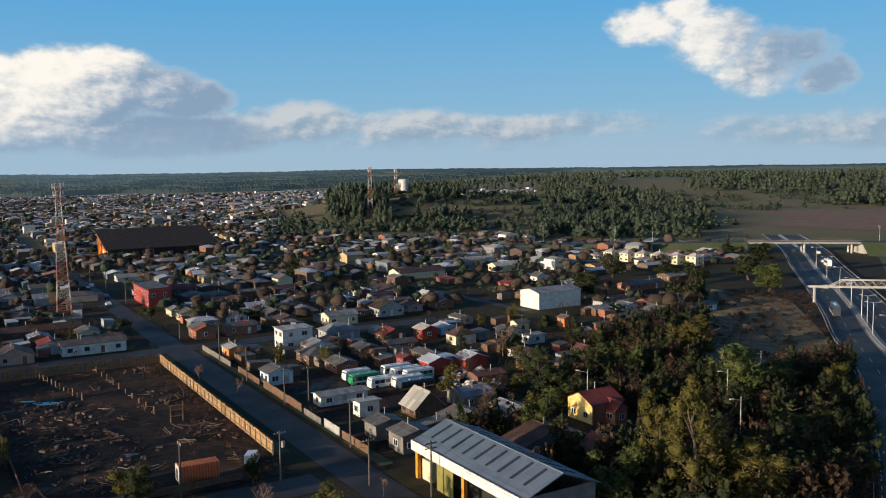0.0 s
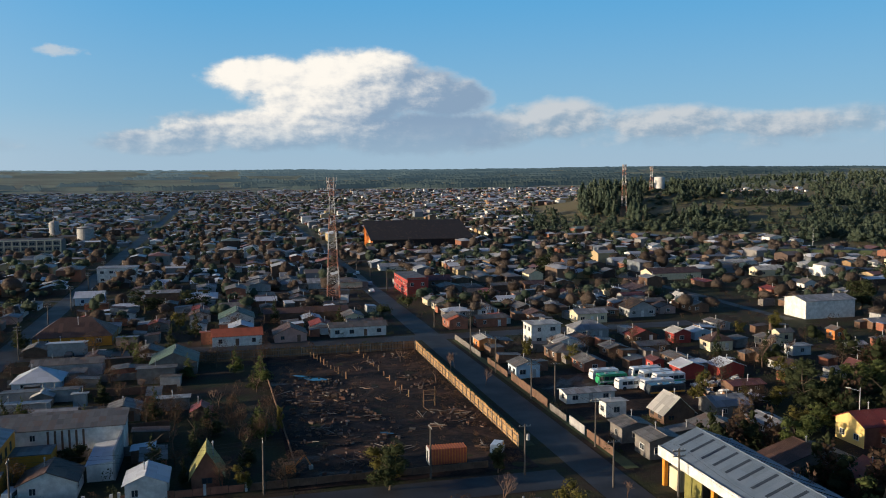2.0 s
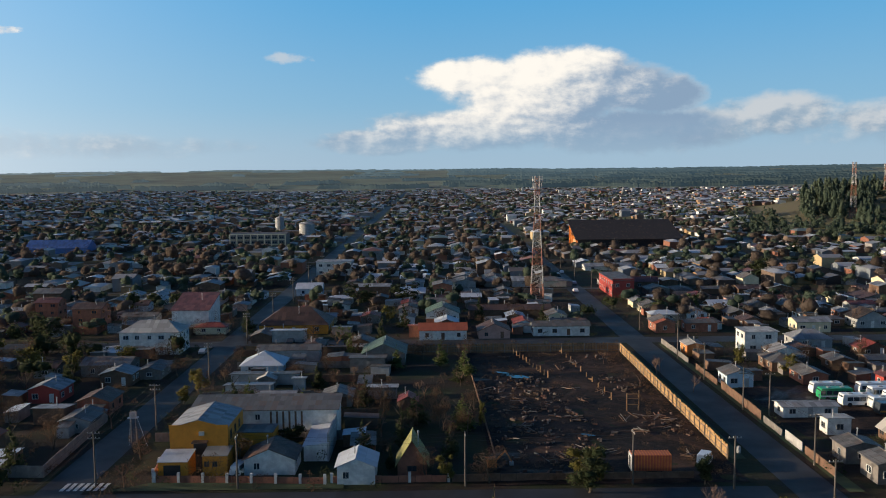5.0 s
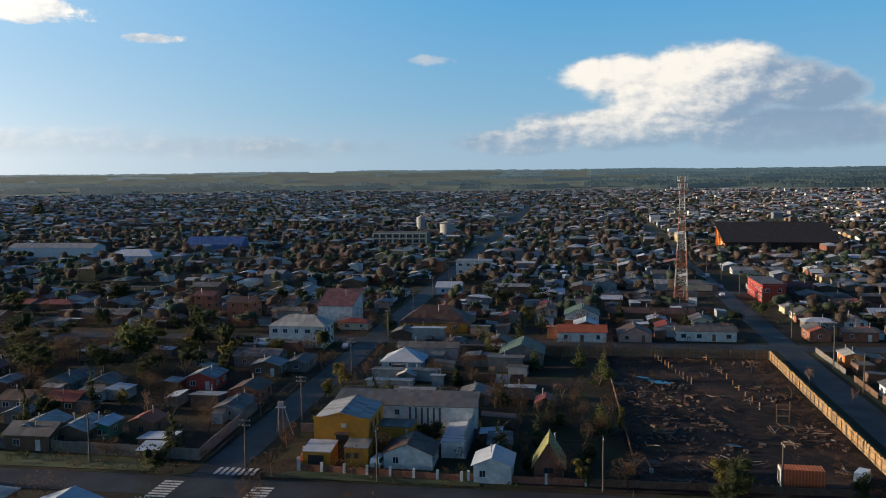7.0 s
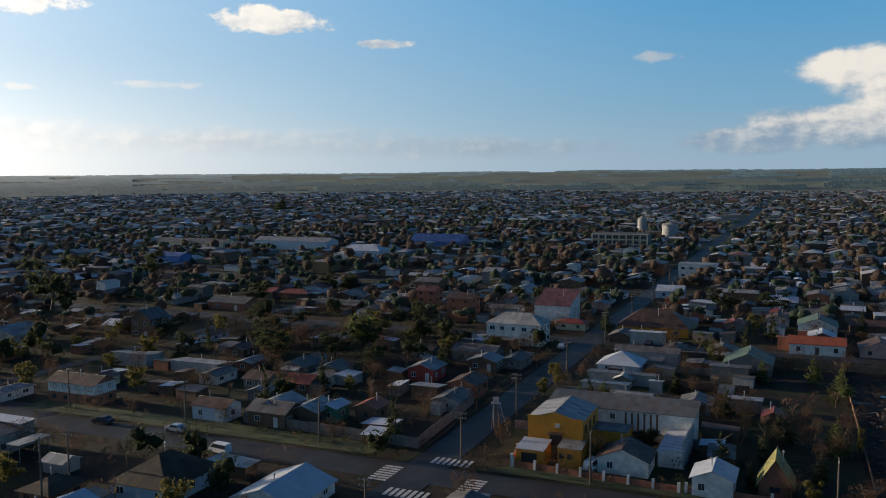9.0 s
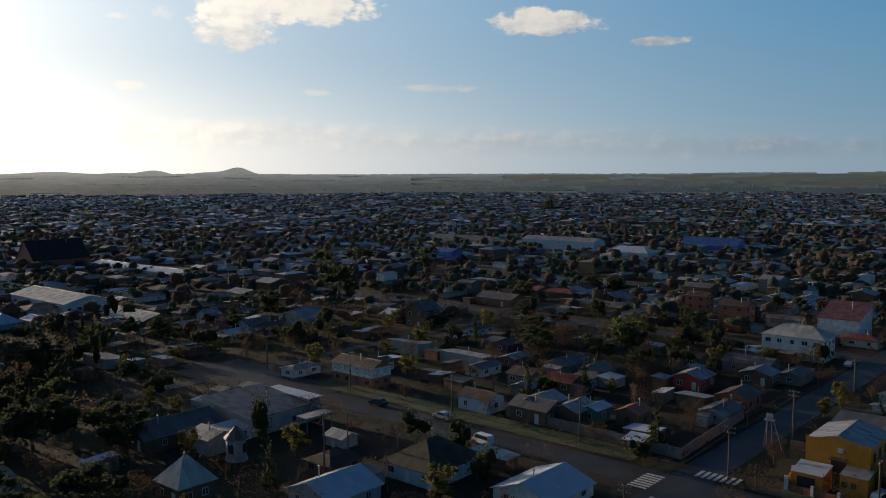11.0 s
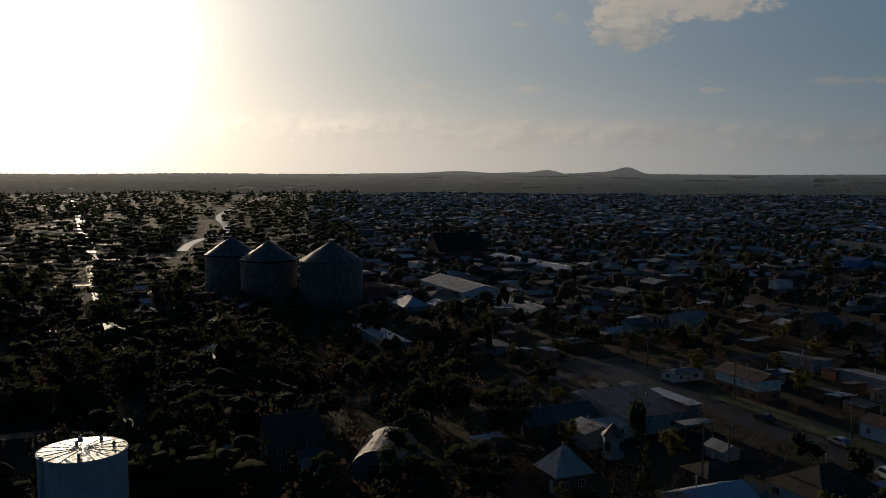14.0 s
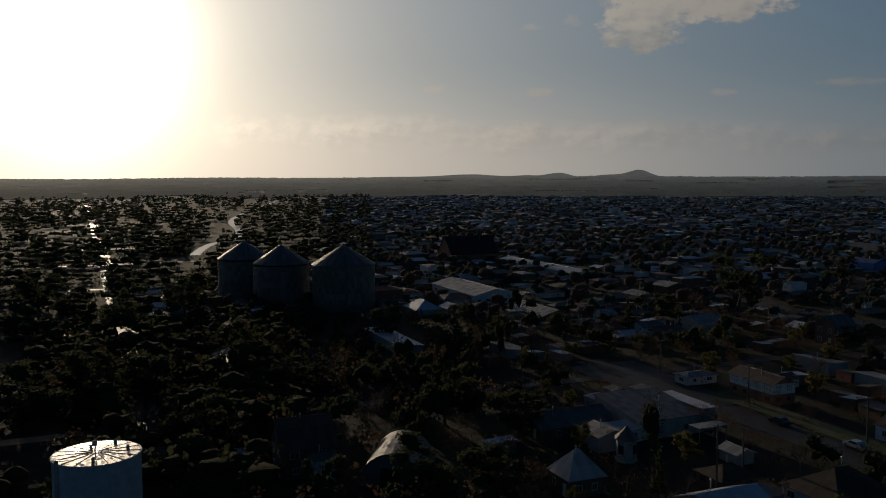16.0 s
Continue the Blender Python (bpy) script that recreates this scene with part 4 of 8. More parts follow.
def plank_fence(name, u0, v0, u1, v1, label, mat=FENCEWOOD, step=0.42, top=2.35, kind_seed=1):
    """Upright boards on two rails, with posts behind; each board its own length."""
    x, y = town(u0, v0)
    x1, y1 = town(u1, v1)
    L = math.hypot(x1 - x, y1 - y)
    turn = math.degrees(math.atan2(y1 - y, x1 - x))
    ob = thing(name, x, y, 0, turn, label, "fence")
    meshes = []
    rnd = random.Random(kind_seed)
    for k in range(6):
        t, w = top + rnd.uniform(-.18, .22), step * rnd.uniform(0.80, 0.93)
        g = Geo()
        g.box(-w / 2, -.02, 0.02, w / 2, .02, t - 0.12)
        g.poly([(-w / 2, -.02, t - .12), (w / 2, -.02, t - .12), (0, -.02, t)]).poly([(w / 2, .02, t - .12), (-w / 2, .02, t - .12), (0, .02, t)])
        meshes.append(g.mesh("board", mat))
    n = int(L / step)
    for k in range(n):
        b = new("board", meshes[rnd.randrange(6)])
        b.parent = ob
        b.matrix_basis = pose((k + 0.5) * step, rnd.uniform(-.03, .03), 0, 0, rnd.uniform(-1.5, 1.5), 0)
    for z in (0.5, 1.7):
        part("rail", Geo().box(0, 0.05, z, L, 0.13, z + 0.1), GREYWOOD, ob)
    for k in range(int(L / 3.0) + 1):
        part("post", shared("fence_post:", lambda: Geo().box(-.07, 0.13, 0, .07, 0.27, 2.2), GREYWOOD), GREYWOOD, ob).location.x = min(L - .1, k * 3.0)
    return ob


yard()
plank_fence("plank_fence", 137.0, 48.2, 221.0, 48.6, "tall fence of sunlit yellow-brown boards along the street")
plank_fence("plank_fence", 221.4, 48.4, 221.4, -9.5, "tall fence of weathered brown boards at the back of the yard", RAWWOOD, kind_seed=4)


def freight_box():
    x, y = town(131.9, 34.0)
    ob = thing("freight_container", x, y, 0.12, GRID - 2.0, "orange-red freight container with white ribs and a white end", "container")
    part("body", Geo().box(-3.1, -1.2, 0.35, 3.1, 1.2, 2.9), plain("container_red", (0.42, 0.10, 0.05), 0.6, vary=0.25), ob)
    for k in range(14):
        xx = -3.0 + k * 0.46
        part("rib", shared("rib:", lambda: Geo().box(-.06, -1.24, 0.4, .06, 1.24, 2.96), ORANGE), ORANGE, ob).location.x = xx
    part("end_door", Geo().box(-3.18, -1.2, 0.35, -3.1, 1.2, 2.9), CARWHITE, ob, "white painted end door")
    # flat dark sheet in place of an opening's shade
    part("end_door", Geo().box(-3.2, -.55, 0.6, -3.17, .75, 2.4), DARK, ob, "near-black sheet standing for the shade of an opening in the white end")
    for k in (-2.2, 2.2):
        part("skid", Geo().box(k - .2, -1.1, -.05, k + .2, 1.1, 0.35), GREYWOOD, ob)
    TAKEN.append((x, y, 4))


freight_box()


# ---- lattice mast in the town ----
def lattice(name, x, y, z, h, wb, wt, bands, label, panels=True, n=18):
    ob = thing(name, x, y, z, 20, label, "mast")
    half = lambda t: (wb + (wt - wb) * min(1.0, t / 0.82)) / 2
    corner = lambda t, k: Vector(((-1, 1, 1, -1)[k] * half(t), (-1, -1, 1, 1)[k] * half(t), t * h))
    for i in range(bands):
        g = Geo()
        a, b = i / bands, (i + 1) / bands
        for k in range(4):
            g.beam(corner(a, k), corner(b, k), 0.10, 5)
        m = max(1, n // bands)
        for j in range(m):
            s, e = a + (b - a) * j / m, a + (b - a) * (j + 1) / m
            for k in range(4):
                q = (k + 1) % 4
                g.beam(corner(s, k), corner(e, q), 0.04, 4), g.beam(corner(s, q), corner(e, k), 0.04, 4), g.beam(corner(e, k), corner(e, q), 0.04, 4)
        part("section", g, MASTRED if i % 2 == 0 else MASTWHITE, ob, "orange-red painted lattice section" if i % 2 == 0 else "white painted lattice section")
    if panels:
        for lev, rr, cnt in ((0.985, 1.7, 6), (0.93, 1.5, 6), (0.66, 1.2, 3)):
            for k in range(cnt):
                a = 6.2832 * k / cnt
                px, py = math.cos(a) * rr, math.sin(a) * rr
                part("antenna", Geo().box(px - .16, py - .16, lev * h - 1.2, px + .16, py + .16, lev * h + 0.9), MASTWHITE, ob, "white panel antenna")
            part("platform", Geo().lathe([(0.4, lev * h - .6), (rr, lev * h - .6), (rr, lev * h - .45), (0.4, lev * h - .45)], 12), STEEL, ob)
        part("hut", Geo().box(2.6, -1.5, 0, 5.4, 1.5, 2.6), WHITE, ob, "white equipment hut")
    TAKEN.append((x, y, 5))
    return ob


lattice("lattice_mast", -126.8, 283.9, 0, 45.0, 4.7, 1.6, 7, "tall red and white lattice telecom mast with panel antennas", n=28)
lattice("lattice_mast", -63.6, 757.3, height(-63.6, 757.3), 50.6 - height(-63.6, 757.3), 4.2, 2.4, 5, "lattice telecom mast on the wooded knoll", n=15)
lattice("lattice_mast", -47.3, 878.7, height(-47.3, 878.7), 49.0 - height(-47.3, 878.7), 3.0, 2.0, 5, "second lattice mast beside the water tank", n=10)


# ---- grandstand-like hall with a dark roof ----
def dark_hall():
    x, y = town(525, 117)
    w, d = 62.0, 32.0
    ob = thing("sports_hall", x, y, 0, GRID, "huge hall with one dark sloping roof and orange timber end wall", "hall")
    part("wall", wall_geo(w, d, 6.0, 9.0, "shed", "v+"), ORANGE, ob)
    part("roof", roof_geo(w, d, 6.0, 9.0, "shed", "v+", 1.2, 0.5), DARKROOF, ob)
    part("front_wall", Geo().box(-w / 2 - .1, -d / 2 - .25, 0, w / 2 + .1, -d / 2 - .02, 5.6), DARKROOF, ob, "dark sheeted front wall")
    for k in range(6):
        yy = -d / 2 + (k + 0.5) * d / 6
        part("pillar", Geo().box(-w / 2 - .5, yy - .3, 0, -w / 2, yy + .3, 5.8 + 9.0 * (k + 0.5) / 6), YELLOW, ob)
    part("end_window", Geo().box(-w / 2 - .2, -2, 6.5, -w / 2 - .02, 6, 9.5), MATS["glass"], ob, "glazed panel high in the end wall")
    part("door", Geo().box(-w / 2 - .3, -9, 0, -w / 2 - .02, -3, 5), CREAM, ob)
    TAKEN.append((x, y, 20)), TAKEN.append((*town(525, 96), 19)), TAKEN.append((*town(525, 138), 19))


dark_hall()


# ---- red corner house ----
def red_house():
    x, y = town(327.5, 70.2)
    ob = house(x, y, 8.0, 26.0, 6.4, 0.3, RED, OLDZINC, "flat", "u", label="two-storey bright red house on the street corner", glaze=0, pipe=False)
    for k in range(6):
        for z in (1.7, 4.7):
            window(ob, "v-", -10.5 + k * 4.2, z, 1.5, 1.3, 4.0, 13.0, WHITE)
    for s in (-2.2, 1.8):
        window(ob, "u-", s, 4.6, 1.3, 1.3, 4.0, 13.0, WHITE)
    door(ob, "u-", -0.2, 4.0, 13.0, WHITE)
    part("parapet", Geo().box(-4.1, -13.1, 6.3, 4.1, -12.8, 7.1), RED, ob)


red_house()


# ---- big shed on the main street ----
def big_shed():
    u0, u1, v0, v1 = 86.0, 114.6, 63.4, 75.2
    x, y = town((u0 + u1) / 2, (v0 + v1) / 2)
    w, d = v1 - v0, u1 - u0
    ob = thing("market_shed", x, y, 0, GRID, "open shed with bright zinc roof, dark skylights and white fascia", "shed")
    a, b, e, rise = w / 2, d / 2, 6.0, 2.3
    # blue in the sheet's base colour stands for sky reflected by the metal
    part("roof", roof_geo(w, d, e, rise, "gable", "u", 0.5, 0.14), sheet("sky_tinted_sheet", (0.13, 0.175, 0.23), 0.05, 0.4, metal=0.2, dark=0.15), ob)
    for s in (-1, 1):
        for k in range(9):
            yy = b - 2.2 - k * 3.0
            x0, x1 = 0.5 * s, 4.3 * s
            z = lambda xx: e + rise * (1 - abs(xx) / a) + 0.035
            part("skylight", Geo().slab([(min(x0, x1), yy - .3, z(min(x0, x1))), (max(x0, x1), yy - .3, z(max(x0, x1))), (max(x0, x1), yy + .3, z(max(x0, x1))), (min(x0, x1), yy + .3, z(min(x0, x1)))], 0.03), MATS["glass"], ob, "dark translucent roof strip")
    part("fascia", Geo().box(-a - .62, -b - .4, e - 1.5, -a - .5, b + .4, e + 0.05, True), WHITE, ob, "broad white fascia board")
    part("fascia", Geo().box(-a - .5, b + .3, e - 1.2, a + .3, b + .42, e + 0.05, True), WHITE, ob, "white end fascia")
    for k in range(3):
        yy = b - 0.4 - k * 13.4
        part("pillar", Geo().box(-a - .1, yy - .35, 0, -a + .5, yy + .35, e - 0.2), YELLOW, ob, "yellow painted pillar")
    part("wall", Geo().box(a - .2, -b, 0, a, b, e - 0.1), GREYWOOD, ob)
    part("wall", Geo().box(-a + .5, -b, 0, a - .2, -b + .2, e - 0.1), GREYWOOD, ob)
    part("gable", Geo().poly([(a, b - .1, e), (-a, b - .1, e), (0, b - .1, e + rise - .15)]), GREYWOOD, ob)
    # near-black screen added to give the shade under the roof
    part("inner_wall", Geo().box(-a + 3, -b + .2, 0, -a + 3.2, b - 6.0, 5.2), DARK, ob)
    part("shutter", Geo().box(-a, b - 11.0, 0, -a + .12, b - 6.4, 4.3), plain("olive_paint", (0.22, 0.20, 0.05), 0.6), ob, "olive-green roller shutter")
    part("kiosk", Geo().box(-a + .6, b - 3.6, 0, -a + 2.6, b - 1.0, 3.2), CREAM, ob, "small cream kiosk under the roof")
    for uu in (90, 100, 110):
        TAKEN.append((*town(uu, 69.3), 8))


big_shed()


# ---- yellow two-storey house and its neighbours ----
def merge(main, wing):
    """Takes the parts of a wing over into the main thing."""
    m = main.matrix_basis.inverted() @ wing.matrix_basis
    for c in list(wing.children):
        b = m @ c.matrix_basis
        c.parent = main
        c.matrix_basis = b
    bpy.data.objects.remove(wing)


def yellow_house():
    at = lambda u, v: town(u, v)
    ob = house(*at(141.2, -38.2), 9.4, 11.0, 6.9, 1.25, YELLOW, ZINC, "gable", "u", label="two-storey yellow house with a bright zinc gable roof and small wings", glaze=0, pipe=False, over=0.05)
    for w in (house(*at(132.9, -41.0), 4.6, 4.6, 3.0, 0.5, YELLOW, NEWZINC, "shed", "v+", glaze=0, pipe=False, over=0.1),
              house(*at(133.9, -34.8), 3.9, 3.6, 3.4, 0.4, YELLOW, ZINC, "shed", "v+", glaze=0, pipe=False, over=0.1),
              house(*at(144.0, -30.4), 6.2, 5.0, 4.0, 0.4, YELLOW, OLDZINC, "flat", "v", glaze=0, pipe=False, over=0.0)):
        merge(ob, w)
    part("parapet", Geo().box(-4.75, -5.56, 6.7, 4.75, -5.45, 7.25), YELLOW, ob)
    part("canopy", Geo().box(-0.9, -6.9, 4.6, 1.5, -5.5, 4.75, True), BROWNROOF, ob, "brown canopy over the entrance")
    # doorway and garage mouth are flat sheets, their inner shade painted near-black
    part("doorway", Geo().box(-0.9, -5.56, 0, 1.3, -5.5, 4.2), DARK, ob, "dark recessed doorway")
    part("air_conditioner", Geo().box(0.1, -5.9, 5.6, 0.9, -5.5, 6.2, True), MASTWHITE, ob, "white air conditioner box")
    part("garage_door", Geo().box(-4.2, -10.75, 0.1, -1.6, -10.6, 2.4), DARK, ob, "flat near-black sheet standing for the shade in the garage")
    for k in range(3):
        window(ob, "v+", -3.5 + k * 3.0, 5.2, 1.1, 1.5, 4.7, 5.5, TIMBER), window(ob, "v+", -3.5 + k * 3.0, 2.0, 1.0, 1.2, 4.7, 5.5, TIMBER)
    for s in (2.1, 3.4):
        window(ob, "u-", s, 2.0, 0.8, 0.9, 4.7, 9.1, TIMBER)
    # white hall behind, with a wing towards the street
    ob = house(*at(153.5, -30.5), 26.0, 6.4, 5.6, 1.0, WHITE, OLDZINC, "shed", "v+", label="long stained white hall with a weathered zinc roof", glaze=0, pipe=False)
    merge(ob, house(*at(144.4, -19.8), 4.0, 11.6, 2.7, 0.5, WHITE, NEWZINC, "shed", "u+", glaze=0, pipe=False, over=0.2))
    part("side_wall", Geo().box(12.6, -15.0, 0, 12.9, 3.0, 4.6), GREY, ob, "tall plain grey party wall")
    for k in range(6):
        part("stain_board", Geo().box(1.0 + k * 1.1, -3.27, 0.4, 1.35 + k * 1.1, -3.22, 5.2), TIMBER, ob, "dark tarred upright board")
    window(ob, "u-", -1.2, 4.2, 0.9, 1.1, 13.0, 3.2, WHITE)


yellow_house()
TAKEN.append((-134.6, 130.1, 9.0))


def yellow_cottage():
    x, y = town(124.0, 108.2)
    ob = house(x, y, 7.4, 7.2, 3.9, 1.7, PALEYELLOW, REDROOF, "gable", "v", label="yellow house with a red roof and a brick porch", glaze=1, trim=WHITE)
    merge(ob, house(*town(119.4, 109.2), 3.0, 3.4, 3.2, 1.2, BRICK, REDROOF, "gable", "u", glaze=1, pipe=False, trim=WHITE))
    part("brick_front", Geo().box(-3.75, -3.68, 0, 3.75, -3.6, 3.7), BRICK, ob, "brick facing on the front wall")


yellow_cottage()


# ---- houses of the near streets ----
house(-77.8, 105.8, 5.8, 6.1, 3.0, 1.2, WHITE, NEWZINC, "gable", "u", label="white hut with a pale zinc gable roof behind a low wall", glaze=2, trim=WHITE)
house(-72.2, 113.0, 4.6, 5.8, 2.2, 3.7, BRICK, OLIVEROOF, "gable", "u", label="steep A-frame house with an olive-yellow roof and brick front", glaze=1, trim=TIMBER)
house(-92.3, 102.6, 8.0, 6.4, 2.7, 1.7, WHITE, BROWNROOF, "gable", "u", label="white-fronted house with a brown gable roof beside the yellow house", glaze=1, trim=WHITE)
house(-154.2, 70.8, 6.6, 8.8, 3.0, 1.2, GREYWOOD, LIGHTROOF, "gable", "u", label="weathered timber house with a pale sheet roof", glaze=1, trim=TIMBER)
house(-147.7, 75.0, 5.9, 7.4, 3.0, 1.0, TIMBER, LIGHTROOF, "gable", "u", label="brown timber house with a pale sheet roof", glaze=1, trim=TIMBER)
house(-146.2, 78.8, 3.6, 5.1, 3.0, 0.6, GREEN, NEWZINC, "gable", "u", label="small green house with a bright zinc roof", glaze=1, trim=WHITE)
house(-141.9, 84.7, 4.7, 5.2, 3.0, 0.9, TIMBER, ORANGEROOF, "gable", "u", label="dark timber shed with an orange sheet roof", glaze=1, trim=TIMBER)
house(-161.4, 60.8, 7.8, 5.2, 3.0, 1.0, PALEBLUE, BROWNROOF, "gable", "v", label="pale blue house with white windows and a brown roof", glaze=2, trim=WHITE)
ob = house(-191.6, 42.6, 13.0, 6.0, 4.6, 1.3, BRICK, BROWNROOF, "gable", "v", label="two-storey white house on a brick ground floor", glaze=3, trim=TIMBER)
part("upper_wall", Geo().box(-6.53, -3.03, 2.3, 6.53, 3.03, 4.52), WHITE, ob, "white clad upper storey")
house(-219.9, 62.0, 10.8, 4.5, 2.9, 0.6, GREY, ZINC, "shed", "v-", label="long low shed with a grey zinc roof", glaze=0, trim=WHITE)
house(-203.0, 72.7, 13.9, 5.4, 2.3, 0.5, GREY, ZINC, "shed", "v-", label="long narrow shed with a zinc roof", glaze=0, trim=WHITE)
house(-162.8, 112.4, 6.5, 7.2, 3.0, 1.1, RED, ZINC, "gable", "u", label="red house with a patched zinc roof", glaze=1, trim=WHITE)
house(-145.8, 111.5, 6.3, 7.4, 3.0, 1.1, BRICK, BROWNROOF, "gable", "u", label="brick gable house with a brown roof on the street", glaze=1, trim=TIMBER)
house(-147.5, 102.1, 5.9, 4.5, 2.8, 0.5, TIMBER, ZINC, "shed", "v-", label="low timber shed with a zinc roof", glaze=0, trim=TIMBER)
house(-142.8, 107.5, 3.3, 2.8, 2.1, 0.3, RED, OLDZINC, "shed", "v+", label="small red lean-to in a yard", glaze=0, trim=TIMBER)
house(-170.9, 134.0, 11.2, 7.5, 3.0, 1.1, GREYWOOD, OLDZINC, "gable", "v", label="cluster house with old weathered zinc roofs", glaze=1, trim=WHITE)
house(-160.9, 128.6, 6.9, 5.8, 2.9, 1.0, TIMBER, ZINC, "gable", "u", label="timber house with a dull zinc roof", glaze=1, trim=WHITE)
house(-181.7, 156.9, 15.6, 9.2, 6.2, 2.3, WHITE, LIGHTROOF, "hip", "v", label="two-storey white building with a pale grey hipped roof", glaze=4, trim=PALEBLUE)
house(-199.2, 188.5, 11.1, 13.9, 6.4, 3.3, WHITE, MAROON, "shed", "v+", label="tall white building with a maroon lean-to roof", glaze=0, trim=WHITE)
house(-167.6, 198.7, 20.3, 13.5, 3.0, 4.1, YELLOW, BROWNROOF, "hip", "v", label="ochre house with a brown steep hipped roof", glaze=2, trim=WHITE)
house(-158.8, 184.8, 9.1, 5.1, 3.0, 0.5, GREY, NEWZINC, "shed", "v-", label="low shed with a bright zinc roof", glaze=0, trim=WHITE)
house(-165.6, 181.6, 5.6, 7.0, 2.1, 1.0, TIMBER, OLDZINC, "gable", "u", label="small timber house with a weathered roof", glaze=0, trim=WHITE)
house(-141.0, 154.8, 9.9, 8.3, 2.1, 2.5, PALEBLUE, NEWZINC, "hip", "u", label="house with a bright hipped zinc roof", glaze=1, trim=WHITE)
house(-131.9, 145.0, 14.8, 4.6, 2.1, 0.5, GREY, OLDZINC, "shed", "v-", label="long row of sheds with weathered roofs", glaze=0, trim=WHITE)
house(-127.1, 134.6, 9.6, 3.7, 2.5, 0.4, GREY, ZINC, "shed", "v-", label="long low shed with a zinc roof behind the yellow house", glaze=0, trim=WHITE)
house(-143.3, 166.8, 15.6, 6.0, 3.0, 0.8, GREY, OLDZINC, "gable", "v", label="long grey house with an old zinc roof", glaze=1, trim=WHITE)
house(-120.8, 176.7, 10.5, 10.5, 3.0, 2.4, GREYWOOD, GREENROOF, "gable", "u", label="house with a dark green gable roof", glaze=1, trim=WHITE)
house(-118.6, 166.4, 8.2, 5.9, 3.0, 0.6, GREYWOOD, OLDZINC, "shed", "v-", label="grey shed with an old roof", glaze=0, trim=WHITE)
house(-101.5, 147.2, 6.3, 3.2, 2.4, 0.2, GREYWOOD, ZINC, "shed", "v-", label="open shed with a flat zinc roof in a garden", glaze=0, trim=WHITE)
house(-122.6, 208.8, 13.3, 7.0, 3.0, 1.4, WHITE, ORANGEROOF, "gable", "v", label="white house with an orange-red sheet roof", glaze=2, trim=TIMBER)
house(-131.2, 207.4, 3.3, 4.6, 3.0, 0.5, BRICK, ORANGEROOF, "shed", "v-", label="brick annex with a red roof", glaze=0, trim=TIMBER)
house(-137.6, 234.3, 10.3, 10.3, 3.1, 2.1, WHITE, GREENROOF, "gable", "u", label="two-storey white gable house with a chimney", glaze=2, trim=WHITE)
house(-111.0, 217.8, 8.9, 8.1, 2.4, 2.0, PINK, BROWNROOF, "gable", "u", label="faded pink house with a brown roof", glaze=1, trim=TIMBER)
house(-121.2, 249.3, 26.2, 7.5, 3.0, 1.1, TIMBER, BROWNROOF, "gable", "v", label="long shed with a rusty brown roof", glaze=0, trim=TIMBER)
house(-95.4, 229.8, 16.2, 6.2, 3.0, 0.9, WHITE, OLDZINC, "gable", "v", label="long white house with a grey roof behind the fence", glaze=3, trim=TIMBER)
house(-103.5, 336.0, 9.9, 7.6, 3.0, 1.5, TIMBER, MAROON, "gable", "v", label="dark red house with a red sheet roof", glaze=1, trim=WHITE)
house(-55.4, 221.6, 4.2, 5.2, 3.0, 0.6, CREAM, OLDZINC, "gable", "u", label="cream house with a streaked zinc roof on the street", glaze=1, trim=ORANGE)
house(-70.3, 247.5, 5.7, 5.7, 2.9, 1.1, BRICK, ORANGEROOF, "gable", "u", label="brick-red house with an orange roof", glaze=1, trim=WHITE)
house(-61.3, 253.7, 9.3, 4.7, 2.8, 0.7, BRICK, OLDZINC, "gable", "v", label="brick house row with old zinc roofs", glaze=1, trim=WHITE)
house(-242.9, 315.4, 15.7, 9.8, 6.3, 0.5, WHITE, ZINC, "flat", "v", label="two-storey white flat-roofed building", glaze=3, trim=GREY)
house(-208.3, 294.9, 9.8, 7.0, 3.0, 1.4, WHITE, NEWZINC, "gable", "v", label="white house with a bright gable roof", glaze=1, trim=WHITE)
house(-211.5, 259.0, 9.6, 8.0, 3.0, 1.6, PALEBLUE, NEWZINC, "gable", "v", label="pale blue house with a blue-white roof", glaze=1, trim=BLUE)
house(-173.2, 298.3, 7.1, 5.9, 3.0, 0.6, CREAM, OLDZINC, "gable", "v", label="cream house with a flat-pitched roof", glaze=2, trim=WHITE)
house(-218.2, 183.6, 10.7, 5.3, 3.0, 0.8, GREY, OLDZINC, "gable", "v", label="long grey shed with a dull roof", glaze=0, trim=GREY)
house(-246.4, 171.6, 7.1, 6.5, 7.1, 1.0, BRICK, MAROON, "gable", "v", label="two-storey brick-red house with a maroon roof", glaze=2, trim=BRICK)
house(-223.7, 169.4, 8.6, 7.8, 7.2, 1.2, BRICK, BROWNROOF, "gable", "v", label="two-storey brick house with a brown roof", glaze=2, trim=ORANGE)
house(-168.7, 73.7, 4.7, 4.3, 2.3, 0.8, GREYWOOD, ZINC, "gable", "u", label="timber house with a grey zinc roof by a pole", glaze=1, trim=WHITE)
house(-151.2, 68.7, 8.5, 6.6, 3.0, 1.3, TIMBER, OLDZINC, "gable", "v", label="timber house with an old zinc roof facing the verge", glaze=2, trim=WHITE)
house(-267.8, 142.5, 23.0, 5.1, 3.0, 0.5, BRICK, OLDZINC, "shed", "v-", label="long shed with a patched roof", glaze=0, trim=WHITE)
house(-266.5, 151.8, 4.5, 3.0, 2.3, 0.1, WHITE, ZINC, "flat", "v", label="small white outbuilding with a flat roof", glaze=0, trim=WHITE)
